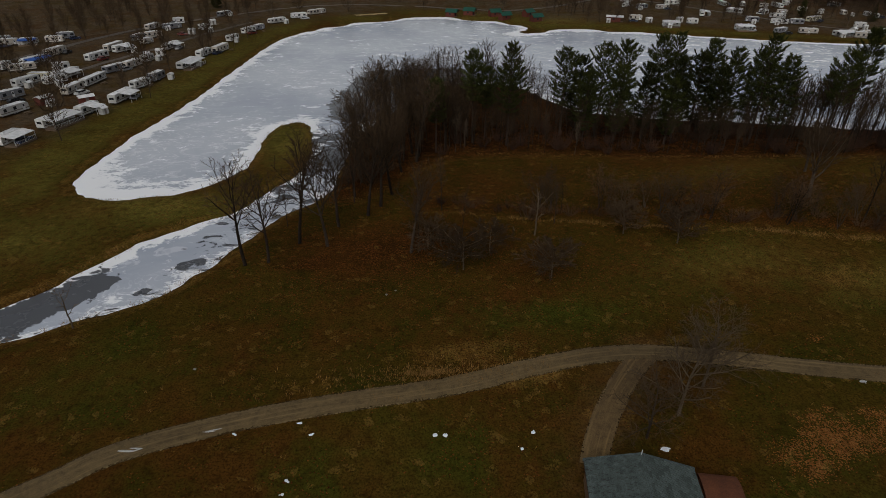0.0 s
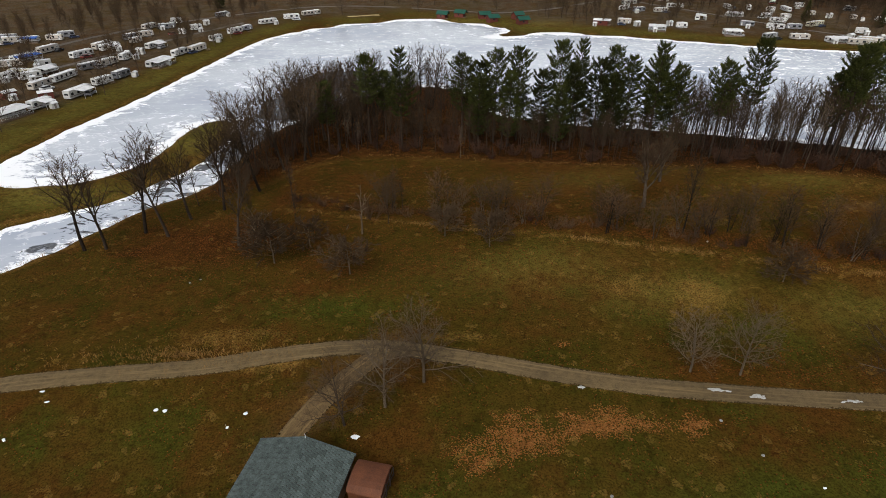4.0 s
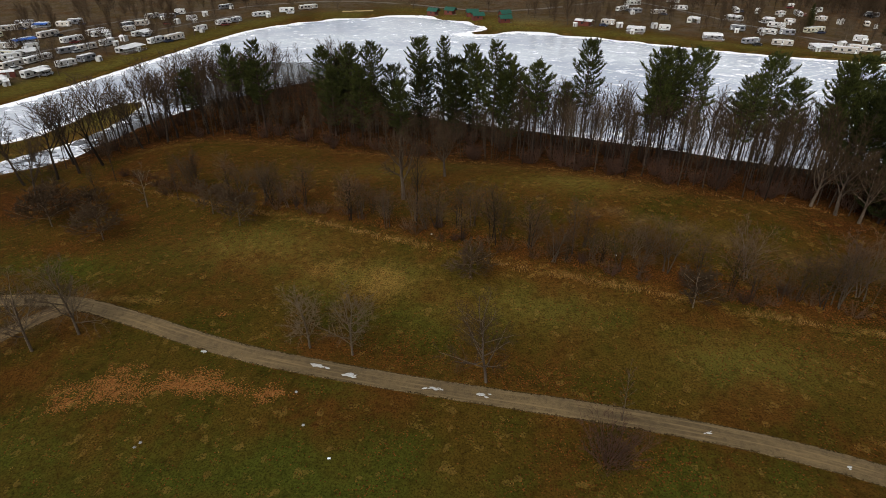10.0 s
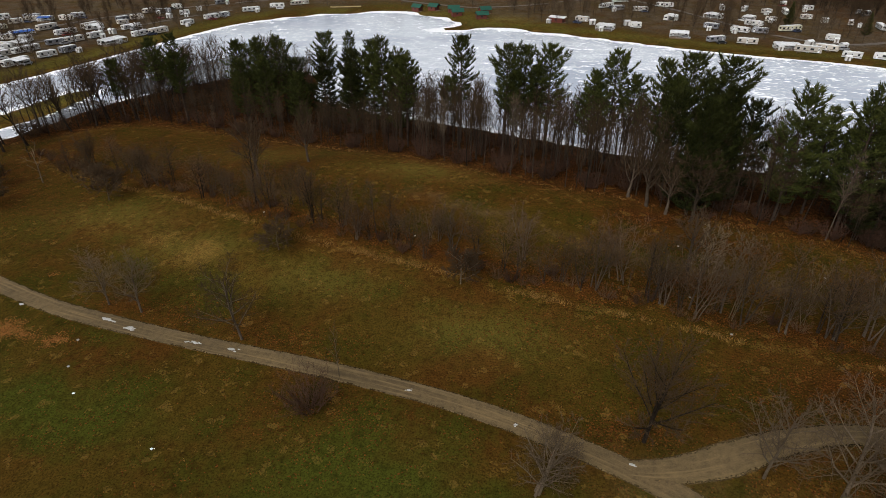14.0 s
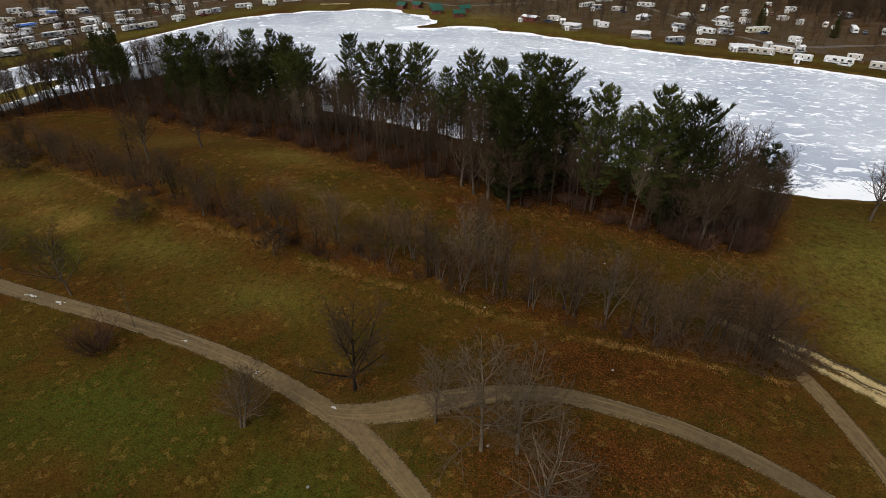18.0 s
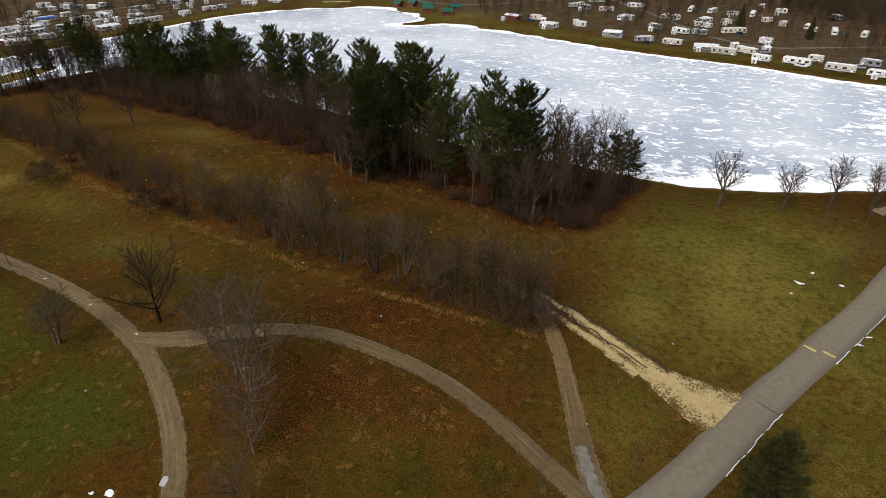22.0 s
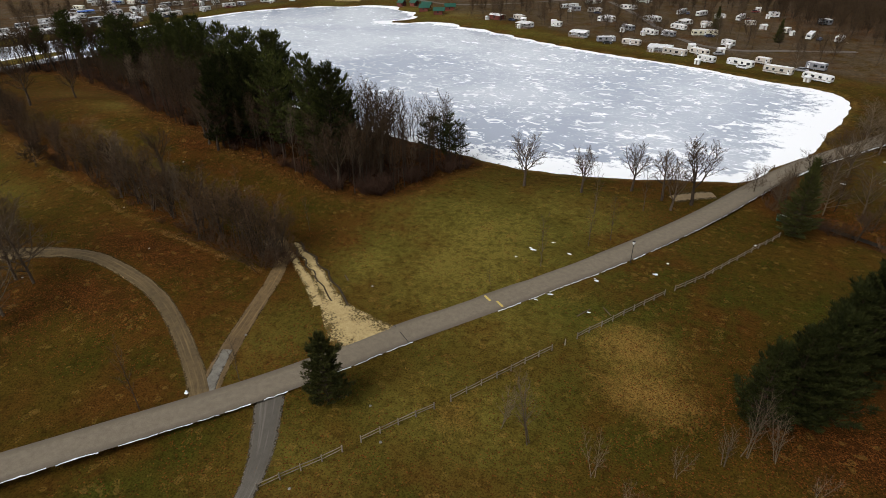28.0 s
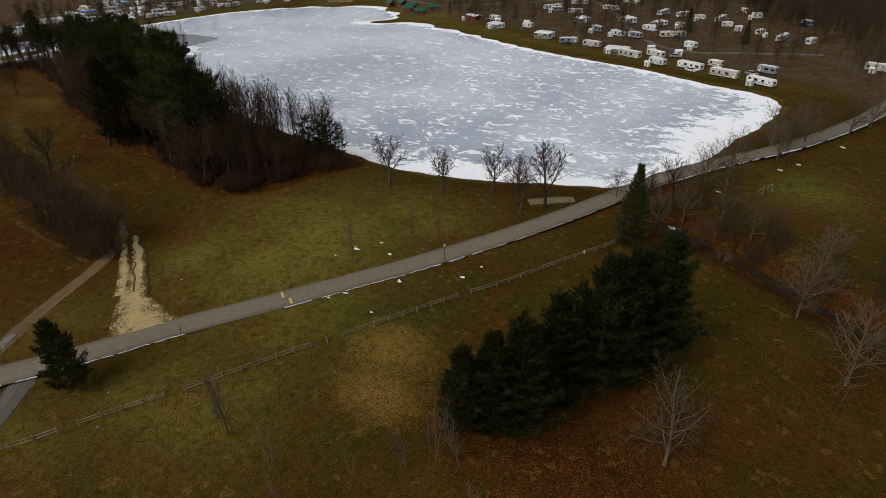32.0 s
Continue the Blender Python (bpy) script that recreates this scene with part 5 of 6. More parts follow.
KINDS = {
    0: ("white travel trailer parked on a camp site", "trailer"), 1: ("white travel trailer with its awning out", "trailer"), 2: ("white trailer with a roofed porch and deck", "trailer"),
    3: ("camper roofed over with a blue tarp", "trailer"), 4: ("dark grey camper under bare trees", "trailer"), 5: ("small red camp shed with pale roof", "shed"), 6: ("cream travel trailer parked on grass", "trailer"),
    7: ("small white storage shed on grass", "shed"), 8: ("dark red cabin with a white roof", "cabin"), 9: ("red log cabin with a green metal roof", "cabin")}
MODELS = {}


def model(style, length, seed):
    n = min(4, max(0, round((length - 5.5) / 1.6)))
    key = (style, n, seed % 3 if style in (0, 1) else 0)
    if key not in MODELS:
        l = 5.5 + 1.6 * n
        MODELS[key] = {0: lambda: camper(l, n * 7 + key[2] * 31, (WHITE, BEIGE, GREY_SKIN if n == 1 else WHITE)[key[2]]), 1: lambda: camper(l, n + 50 + key[2], WHITE, ROOFING), 2: lambda: camper(l, n + 60, WHITE, ROOFING, DECK), 3: lambda: camper(l, n + 70, WHITE, TARP, DECK),
                       4: lambda: camper(l, n + 80, GREY_SKIN), 5: lambda: box_shed(4.2, RED_WOOD, ROOFING), 6: lambda: camper(l, n + 90, CREAM), 7: lambda: box_shed(2.8, WHITE, ROOFING),
                       8: lambda: cabin(7.5, RED_WOOD, ROOFING, 4.5, 2.5, 0.6), 9: lambda: cabin(5.5, RED_WOOD, GREEN_ROOF)}[style]()
    return MODELS[key]


def camp_row(rows, group):
    for i, (x, y, length, heading, style) in enumerate(rows):
        m = Matrix.Translation(Vector((x, y, gz(x, y))) * K) @ Matrix.Rotation(radians(heading), 4, "Z")
        label, category = KINDS[style]
        tagged(clone(model(style, length * K, i * 5 + len(rows)), m), label, category, group)


# trailers: place, length and heading in the plan, kind
WEST_FRONT = [(-70.6, 116.8, 5.6, 77, 2), (-66.9, 128.1, 8.8, 70, 2), (-63.4, 135.5, 5.3, 73, 1), (-59.7, 146.1, 8.5, 79, 1), (-59.5, 158.7, 6.1, 67, 0), (-57.5, 165.8, 6.3, 77, 0),
    (-74.3, 154.4, 7.6, 81, 0), (-73.3, 164.4, 9.1, 82, 0), (-89.6, 163.3, 6.7, 69, 0), (-88.5, 168.9, 5.4, -5, 6), (-83.0, 171.1, 8.0, 71, 1), (-87.9, 179.9, 4.5, 28, 0),
    (-86.8, 150.2, 5.6, 58, 4), (-79.9, 136.8, 6.7, 67, 0), (-76.5, 144.3, 4.5, 61, 5), (-99.6, 203.1, 8.0, 78, 0), (-100.2, 190.3, 8.2, 67, 3), (-116.5, 222.0, 5.8, 16, 3),
    (-122.1, 220.3, 5.7, 16, 0)]
WEST_MID = [(-109.4, 225.1, 5.7, 7, 0), (-104.6, 182.7, 5.0, 84, 0), (-84.2, 195.5, 8.6, 71, 0), (-84.3, 209.8, 7.7, 77, 0), (-80.4, 207.1, 7.2, 61, 1), (-72.7, 177.7, 7.5, 64, 4),
    (-69.6, 182.9, 6.8, 73, 0), (-67.7, 190.9, 4.9, 78, 0), (-81.8, 226.5, 5.6, 74, 0), (-78.0, 231.3, 5.9, 47, 0), (-66.6, 200.1, 2.5, -4, 7), (-66.4, 211.4, 8.0, 75, 1),
    (-83.6, 248.4, 6.7, 74, 0), (-76.0, 247.9, 6.8, 32, 4), (-76.7, 260.3, 5.0, 13, 0), (-77.0, 220.2, 4.6, 62, 0), (-53.7, 182.3, 11.5, 78, 2), (-52.6, 198.2, 7.2, 75, 0),
    (-48.6, 203.9, 8.5, 75, 0)]
WEST_BACK = [(-48.6, 224.2, 5.8, 70, 0), (-45.2, 238.1, 6.7, 65, 0), (-42.2, 244.3, 4.6, 55, 4), (-37.2, 260.1, 7.9, 45, 0), (-29.4, 272.1, 7.6, 22, 0), (-22.5, 283.6, 9.4, 45, 0),
    (-63.0, 245.0, 4.5, 38, 0), (-66.0, 237.6, 2.5, -4, 7), (-62.6, 256.6, 2.5, 37, 7), (-62.1, 277.3, 7.3, 61, 4), (-120.7, 200.1, 6.5, 11, 6), (-99.1, 181.0, 6.8, 30, 0),
    (-82.9, 164.5, 5.5, 53, 0), (-142.0, 223.1, 7.5, 50, 0), (-67.1, 144.4, 4.5, 35, 5), (-127.8, 225.8, 6.4, 25, 4), (-108.3, 231.2, 5.3, 28, 0), (-125.3, 213.9, 6.3, 54, 0)]
EAST_FRONT = [(108.0, 255.8, 7.7, -23, 8), (118.6, 257.1, 5.2, -22, 0), (122.7, 252.2, 2.5, 11, 7), (127.8, 241.9, 7.5, -19, 2), (136.8, 252.1, 2.6, 11, 7), (139.9, 246.7, 4.5, -11, 0),
    (135.4, 288.9, 6.1, 11, 0), (145.7, 287.4, 6.6, 11, 0), (158.3, 302.2, 8.5, -14, 0), (161.1, 326.6, 8.5, 40, 0), (154.6, 231.8, 6.6, -9, 2), (175.8, 273.9, 7.3, -43, 2),
    (169.6, 249.8, 5.5, -32, 0), (189.7, 272.0, 4.5, -36, 2), (188.1, 259.2, 7.6, -33, 0), (179.4, 244.8, 6.5, -37, 0), (166.6, 225.3, 7.4, 27, 4)]
EAST_BACK = [(176.8, 222.5, 6.9, -15, 0), (188.2, 217.2, 8.4, -2, 2), (199.1, 249.7, 9.5, 26, 6), (213.9, 278.1, 4.9, 11, 0), (222.0, 301.8, 4.5, 11, 0), (215.2, 314.9, 2.8, 11, 7),
    (201.3, 216.4, 6.5, -34, 0), (209.0, 233.8, 4.8, -30, 0), (241.5, 291.6, 5.2, -51, 0), (193.8, 212.1, 8.2, -22, 0), (204.8, 205.0, 6.0, -25, 0), (215.1, 203.7, 8.6, -25, 0),
    (226.0, 197.3, 8.3, -19, 0), (236.3, 192.9, 8.6, -31, 0), (236.4, 207.8, 6.2, -25, 0), (221.5, 210.2, 4.5, -20, 0)]
EAST_FAR = [(197.8, 223.6, 2.5, 26, 7), (207.8, 220.4, 2.5, 26, 7), (186.5, 243.5, 6.1, -23, 0), (197.6, 270.1, 4.5, -24, 0), (183.7, 298.2, 9.6, 81, 0), (192.8, 295.2, 6.9, 66, 0),
    (201.0, 289.8, 4.5, 24, 0), (209.3, 291.1, 11.5, 81, 0), (219.1, 271.6, 2.5, 25, 7), (227.5, 267.0, 5.0, 69, 0), (235.6, 259.3, 10.3, 80, 0), (244.9, 255.2, 4.5, 68, 0),
    (263.7, 223.8, 5.4, -13, 0), (130.4, 296.2, 11.2, 53, 0), (138.1, 313.1, 8.5, 23, 0), (155.3, 267.1, 6.8, 65, 2)]
CABINS = [(39.4, 282.7, 4.7, -26, 9), (47.8, 282.2, 4.5, -27, 9), (58.5, 276.2, 6.3, 13, 9), (61.7, 268.3, 7.7, 22, 9), (73.8, 273.6, 8.8, 33, 9), (74.2, 260.9, 7.7, 21, 9)]
for rows, group in ((WEST_FRONT, "west camp trailers"), (WEST_MID, "west camp trailers"), (WEST_BACK, "west camp trailers"), (EAST_FRONT, "far shore camp trailers"), (EAST_BACK, "far shore camp trailers"), (EAST_FAR, "far shore camp trailers"), (CABINS, "red cabins")):
    camp_row(rows, group)

# camp lanes and the sand court
LANE = dirt_material("camp_lane_gravel", (0.12, 0.10, 0.085), (0.07, 0.058, 0.048), (0.055, 0.045, 0.025))
ribbon("track_3", [(-125, 165), (-111, 192), (-107, 204), (-100, 227), (-90, 247), (-80, 260), (-58, 282), (-25, 311), (15, 314), (57, 292), (75, 290), (101, 303), (125, 325)], 4.0, LANE, 0.05, label="pale gravel lane through the campground", category="track")
ribbon("track_4", [(143, 325), (164, 292), (177, 265), (195, 234), (212, 226), (229, 234), (250, 240)], 3.5, LANE, 0.05, label="pale gravel lane between camp sites", category="track")
ribbon("track_5", [(-95, 145), (-82, 185), (-70, 215), (-60, 240), (-48, 262)], 3.0, LANE, 0.05, label="worn gravel lane between trailers", category="track")
ribbon("sand_court", [(-5, 281), (3, 284), (10, 286.5)], 5.0, SAND, 0.06, label="pale sand ball court on grass", category="court")

# bare trees of the campground and the woods behind
camp_rnd = random.Random(5)
spots = []
for k in range(230):
    west = k < 90
    x, y = (camp_rnd.uniform(-130, -50), camp_rnd.uniform(110, 300)) if west else (camp_rnd.uniform(85, 295), camp_rnd.uniform(205, 330))
    if not west and y + 0.28 * (x - 240) < 213:
        continue
    if read_grid(SD, x, y) < 10:
        continue
    spots.append(("camp_tree", x, y, camp_rnd.uniform(8, 13)))
for k in range(60):
    x, y = camp_rnd.uniform(85, 270), 0
    y = 262 - 0.42 * (x - 100) + camp_rnd.uniform(6, 34)
    spots.append(("far_tree", x, y, camp_rnd.uniform(6, 11)))
thicket("camp_grove", "scattered tall leafless trees among the trailers", "trees", spots)
for x, y, h in ((107, 262, 9), (113, 262, 10), (120, 266, 9), (132, 250, 8), (171, 231, 9), (185, 232, 10), (205, 236, 10), (231, 207, 9), (-44, 228, 10), (-46, 214, 10), (-55, 205, 8), (-8, 285, 10), (28, 296, 10), (66, 290, 12), (85, 282, 9), (-30, 284, 10), (-40, 268, 10)):
    plant("full", x, y, h, "tall leafless camp tree with fine twigs", group="camp trees")
for x, y, h in ((202, 262, 9), (-70, 300, 12), (225, 246, 8)):
    plant("slim_spruce", x, y, h, "dark narrow spruce in the campground")
far_rnd = random.Random(6)
spots = []
for k in range(520):
    x = far_rnd.uniform(-170, 340) if k % 2 else far_rnd.uniform(245, 400)
    y = far_rnd.uniform(318, 375) if x < 150 else far_rnd.uniform(max(196, 296 - max(0, x - 235) * 1.6), 350)
    if x > 262 and y < 196 + (x - 262) * 0.2 or (x < 262 and y < 262):
        continue
    spots.append(("camp_tree" if k % 3 else "far_tree", x, y, far_rnd.uniform(9, 14)))
for k in range(520):
    x, y = far_rnd.uniform(205, 345), far_rnd.uniform(228, 360)
    if y > max(236, 305 - 1.3 * (x - 215)):
        spots.append(("camp_tree", x, y, far_rnd.uniform(8, 13)))
thicket("hillside_wood", "brown leafless wood on the far hillside", "trees", spots)
for x, y, h in ((236.4, 110, 11), (239.4, 117.5, 11.5), (244.1, 140, 10), (247.2, 140.3, 10.4), (252.6, 154.7, 9), (258, 158, 10), (262, 166, 10), (268, 172, 11), (246, 134, 9), (250, 147, 10), (235.3, 101.8, 9), (245.9, 99.5, 8.3), (241, 103, 9), (232, 97, 8), (224, 101, 5.8), (228, 99, 7),
                (253.5, 80.5, 11), (258.8, 69.6, 11.4), (244.9, 49.1, 11), (262, 92, 9), (268, 84, 10), (256, 96, 8)):
    plant("full", x, y, h, "leafless tree beside the stream", group="stream trees")
for k in range(34):
    s = k / 33
    x, y = np.interp(s, np.linspace(0, 1, len(STREAM_LINE)), STREAM_LINE[:, 0]) + camp_rnd.uniform(-1, 1), np.interp(s, np.linspace(0, 1, len(STREAM_LINE)), STREAM_LINE[:, 1]) + camp_rnd.choice((-1, 1)) * camp_rnd.uniform(1.5, 5)
    if x < 285 and read_grid(SD, x, y) > 2 and float(dist_line(np.array([x]), np.array([y]), smooth(PAVED, 2))[0]) > 4:
        plant(("forest", "fan", "dark_brush")[k % 3], x, y, camp_rnd.uniform(6, 11) if k % 3 < 2 else camp_rnd.uniform(1.5, 2.6), "dark leafless tree leaning over the stream" if k % 3 < 2 else "tangled dark brush on the stream bank", "tree" if k % 3 < 2 else "bush", "stream trees" if k % 3 < 2 else "stream brush", squash=1.15)
for x, y in ((229, 92), (233, 94), (236, 92), (239, 96), (243, 92), (247, 96), (250, 87), (255, 84), (227, 97), (238, 107), (245, 143), (248, 151), (237, 135), (240, 139), (263, 80), (242, 99), (250, 99)):
    plant("brush", x, y, camp_rnd.uniform(1.6, 3), "tangled leafless brush on the stream bank", "bush", "stream brush")
for x, y, h in ((226.3, 38.6, 8), (228.8, 39.2, 7), (224.5, 36.5, 6.2), (208, 30.5, 8.8), (204.9, 30.8, 6.4), (214.3, 29.6, 6), (221, 33, 5), (232, 36, 4.5), (218, 27, 5.5)):
    plant("pale_full" if h > 6 else "pale_young", x, y, h, "pale leafless multi-stemmed young tree", group="lawn thicket")
for k in range(20):
    x, y = camp_rnd.choice(((-14, 66), (-8, 72), (-4, 80), (-2, 88), (4, 92), (8, 70), (14, 74), (26, 71), (0, 100)))
    plant("forest" if k % 3 else "brush", x + camp_rnd.uniform(-5, 5), y + camp_rnd.uniform(-2, 5), camp_rnd.uniform(6, 12) if k % 3 else camp_rnd.uniform(1.5, 3), "leafless tree in the thicket by the creek" if k % 3 else "tangled leafless brush by the creek", "tree" if k % 3 else "bush", "creek thicket")
for x, y, h in ((165.5, 43, 6.5), (162, 44, 7.5), (156.5, 44, 8), (150, 44, 7), (141, 46, 8), (133, 48, 9)):
    plant("forest", x, y, h, "slender leafless hedgerow tree", group="hedgerow trees", squash=1.2)
for x, y, h in ((164, 41.5, 3.4), (161, 42.6, 3), (166, 43.6, 2.8), (157, 42.5, 2.6), (151.5, 43, 2.8)):
    plant("brush", x, y, h, "dense leafless brush at the hedgerow's end", "bush", "hedgerow brush", squash=1.3)
CAR_PAINTS = [material(n, c, tuple(v * 0.8 for v in c), 0.8, 0.35, 0.0, spec=0.5) for n, c in (("dark_blue_car_paint", (0.02, 0.03, 0.07)), ("red_car_paint", (0.16, 0.02, 0.015)), ("silver_car_paint", (0.28, 0.28, 0.29)), ("black_car_paint", (0.015, 0.015, 0.016)), ("white_car_paint", (0.6, 0.6, 0.6)))]
CAR_WORDS = ("dark blue", "red", "silver", "black", "white")


def car(paint):
    """A parked car: lower body, glazed cabin, roof, four wheels."""
    root = new("parked_car")
    g = Geo()
    g.prism([(-2.2, 0.35), (2.2, 0.35), (2.25, 0.75), (1.95, 0.95), (-2.1, 1.0), (-2.25, 0.8)], "y", -0.88, 0.88)
    part("body", g, paint, root)
    g = Geo()
    g.prism([(-1.7, 0.98), (1.1, 0.96), (0.5, 1.45), (-1.35, 1.45)], "y", -0.78, 0.78)
    part("cabin_glass", g, GLASS, root)
    g = Geo()
    g.prism([(-1.38, 1.45), (0.52, 1.45), (0.35, 1.52), (-1.2, 1.52)], "y", -0.74, 0.74)
    part("roof", g, paint, root)
    for x in (-1.4, 1.4):
        for s in (-1, 1):
            wheel(root, x, s * 0.82, 0.32)
    return root


def picnic_table():
    root = new("picnic_table")
    g = Geo()
    g.box(-0.9, -0.38, 0.70, 0.9, 0.38, 0.75)
    part("tabletop", g, DECK, root)
    for s in (-1, 1):
        g = Geo()
        g.box(-0.9, s * 0.7 - 0.13, 0.42, 0.9, s * 0.7 + 0.13, 0.46)
        part("bench", g, DECK, root)
    for x in (-0.65, 0.65):
        for s in (-1, 1):
            g = Geo()
            g.tube([(x, s * 0.62, -0.05), (x, s * 0.2, 0.7)], [0.05, 0.05], 4)
            part("leg", g, DECK, root)
    return root


cars = [car(p) for p in CAR_PAINTS]
table_model = picnic_table()
sites = WEST_FRONT + WEST_MID + WEST_BACK + EAST_FRONT + EAST_BACK + EAST_FAR
for i, (x, y, length, heading, style) in enumerate(sites):
    a = radians(heading - 90)
    px, py = x + math.cos(a) * camp_rnd.uniform(2.6, 3.4), y + math.sin(a) * camp_rnd.uniform(2.6, 3.4)
    px, py = px + math.cos(a + 1.57) * camp_rnd.uniform(-3, 3), py + math.sin(a + 1.57) * camp_rnd.uniform(-3, 3)
    if any((px - q[0]) ** 2 + (py - q[1]) ** 2 < 12 for j, q in enumerate(sites) if j != i) or read_grid(SD, px, py) < 2:
        continue
    m = Matrix.Translation(Vector((px, py, gz(px, py))) * K) @ Matrix.Rotation(radians(heading) + camp_rnd.uniform(-0.3, 0.3), 4, "Z")
    if i % 3 == 0:
        k = camp_rnd.randrange(5)
        tagged(clone(cars[k], m), CAR_WORDS[k] + " car parked beside a trailer", "car", "camp cars")
    elif i % 3 == 1:
        tagged(clone(table_model, m), "weathered wooden picnic table on grass", "table", "picnic tables")
    else:
        b = tagged(clone(model(7, 3, 0), m @ Matrix.Diagonal((0.7, 0.7, 0.8, 1))), "small storage shed beside a trailer", "shed", "camp sheds")
for ob in (*cars, table_model):
    for o in (*ob.children_recursive, ob):
        bpy.data.objects.remove(o)
for ob in MODELS.values():
    for o in (*ob.children_recursive, ob):
        bpy.data.objects.remove(o)

for x, y, h in ((165, 43.4, 5), (160.5, 43.6, 5.4), (163, 42.4, 4.4)):
    plant("shrub", x, y, h, "dense leafless shrub at the hedgerow's end", "bush", "hedgerow brush", squash=1.35)

# ---------------------------------------------------------------- stream, bridge and roadside
WATER = material("dark_stream_water", (0.022, 0.017, 0.011), (0.010, 0.008, 0.006), 0.8, 0.6, 0.05, spec=0.08)
ribbon("stream_water", STREAM[1:], 1.3, WATER, 0.2, 0.0, label="dark shallow stream in a wooded gully", category="water", rise=None)
ribbon("drive_1", [(181, 24.5), (183.4, 21.2), (185.4, 18.4), (186.9, 15.6), (188.2, 12), (189, 6), (188, -4)], 3.0, dirt_material("grey_gravel_drive", (0.125, 0.112, 0.092), (0.08, 0.07, 0.056), (0.07, 0.055, 0.03)), 0.06, widths=(3.6, 3.2, 2.2, 1.9, 1.9, 1.9), label="grey gravel drive off the park road", category="drive")
ribbon("sand_wash", [(163.8, 48.7), (168, 46.6), (171.4, 44.4), (174.4, 42.2), (177, 40), (179.6, 38.2), (182.4, 36.9), (186.4, 35.4)], 2.0, SAND, 0.05, widths=(0.9, 1.7, 2.2, 2.2, 2.5, 3.0, 4.0, 6.0, 8.2, 9.5), label="pale tan sand washed down to the road", category="sand")
ribbon("sand_rill", [(164.8, 46.4), (168, 44.2), (171, 42.4), (174, 40.4), (177, 38.4)], 1.0, SAND, 0.045, widths=(0.9, 1.6, 1.8, 2.2, 3.0), label="thin strand of pale washed sand", category="sand")
GULLY = dirt_material("dark_wet_gully", (0.045, 0.03, 0.014), (0.02, 0.013, 0.007), (0.04, 0.028, 0.012), ruts=False, ragged=0.7, wet=0.0)
for k, (a, b, wide) in enumerate((((164.4, 48.9), (180.6, 39.6), 0.34), ((165, 47.2), (178.2, 39.2), 0.26))):
    run_ = [(a[0] + (b[0] - a[0]) * i / 14 + 0.45 * math.sin(i * 2.1 + k), a[1] + (b[1] - a[1]) * i / 14 + 0.7 * math.sin(i * math.pi / 14) * (1 - 0.5 * k) + 0.4 * math.cos(i * 1.7 + k)) for i in range(15)]
    ribbon("gully_%d" % (k + 1), run_, wide, GULLY, 0.085, label="thin dark rivulet cut into the sand", category="gully")
ribbon("lay_by", [(211.5, 92), (214.5, 94.8), (218.5, 97.5)], 3.6, dirt_material("packed_sandy_gravel", (0.26, 0.19, 0.10), (0.15, 0.105, 0.055), (0.09, 0.058, 0.02), ruts=False, ragged=0.9, fade=0.4), 0.05, label="sandy gravel lay-by beside the road", category="lay-by")
road_line = smooth(PAVED, 3)
road_s = np.r_[0, np.cumsum(np.hypot(*np.diff(road_line, axis=0).T))]


def beside(s, off):
    """A place s along the paved road, off to its east side."""
    p = np.array([np.interp(s, road_s, road_line[:, k]) for k in (0, 1)])
    q = np.array([np.interp(s + 0.5, road_s, road_line[:, k]) for k in (0, 1)])
    d = (q - p) / np.linalg.norm(q - p)
    return p + np.array([d[1], -d[0]]) * off, d


def along(y):
    return float(np.interp(y, road_line[:, 1], road_s))


snow_rnd = random.Random(3)


def road_z(x, y):
    return max(gz(x, y) + 0.09, -1.35)


def snow_ridge(y0, y1, off, wide):
    """A thin broken line of ploughed snow along the road's edge."""
    g, s, e = Geo(), along(y0), along(y1)
    while s < e:
        n = snow_rnd.uniform(1.5, 6)
        pts, k = [], 0.0
        while k < n:
            p, _ = beside(s + k, off + snow_rnd.uniform(-0.08, 0.08))
            pts.append((p[0] * K, p[1] * K, road_z(*p) * K + 0.02))
            k += 0.5
        if len(pts) > 1:
            r = wide * snow_rnd.uniform(0.5, 1.3)
            g.tube(pts, [r * snow_rnd.uniform(0.6, 1.2) for _ in pts], 6)
        s += n + snow_rnd.choice((0.1, 0.1, 0.3, 1.2))
    return tagged(part("snow_ridge", g, SNOW), "thin line of old snow along the road", "snow", kind="stuff")


snow_ridge(-5, 26, 2.0, 0.06), snow_ridge(29, 36, 2.0, 0.06), snow_ridge(49, 104, 2.05, 0.055), snow_ridge(113, 185, 2.15, 0.15)
for s, lab in ((along(49.6), "yellow"),):
    for off in (-0.95, 0.85):
        p, d = beside(s + 0.4 * off, off)
        root = new("road_marking")
        g = Geo()
        g.box(-0.85, -0.2, 0.0, 0.85, 0.2, 0.012)
        ob = tagged(part("road_marking", g, YELLOW), "worn yellow painted bar across the road", "marking", "road markings")
        ob.matrix_basis = Matrix.Translation((p[0] * K, p[1] * K, road_z(*p) * K + 0.008)) @ Matrix.Rotation(math.atan2(-d[0], d[1]) + 0.0, 4, "Z")
        bpy.data.objects.remove(root)
g = Geo()
p, d = beside(along(38.5), 0)
g.box(-2.5, -0.05, 0, 2.5, 0.05, 0.012)
seam = tagged(part("road_seam", g, TYRE), "dark tarred seam across the asphalt", "seam")
seam.matrix_basis = Matrix.Translation((p[0] * K, p[1] * K, road_z(*p) * K + 0.006)) @ Matrix.Rotation(math.atan2(-d[0], d[1]), 4, "Z")

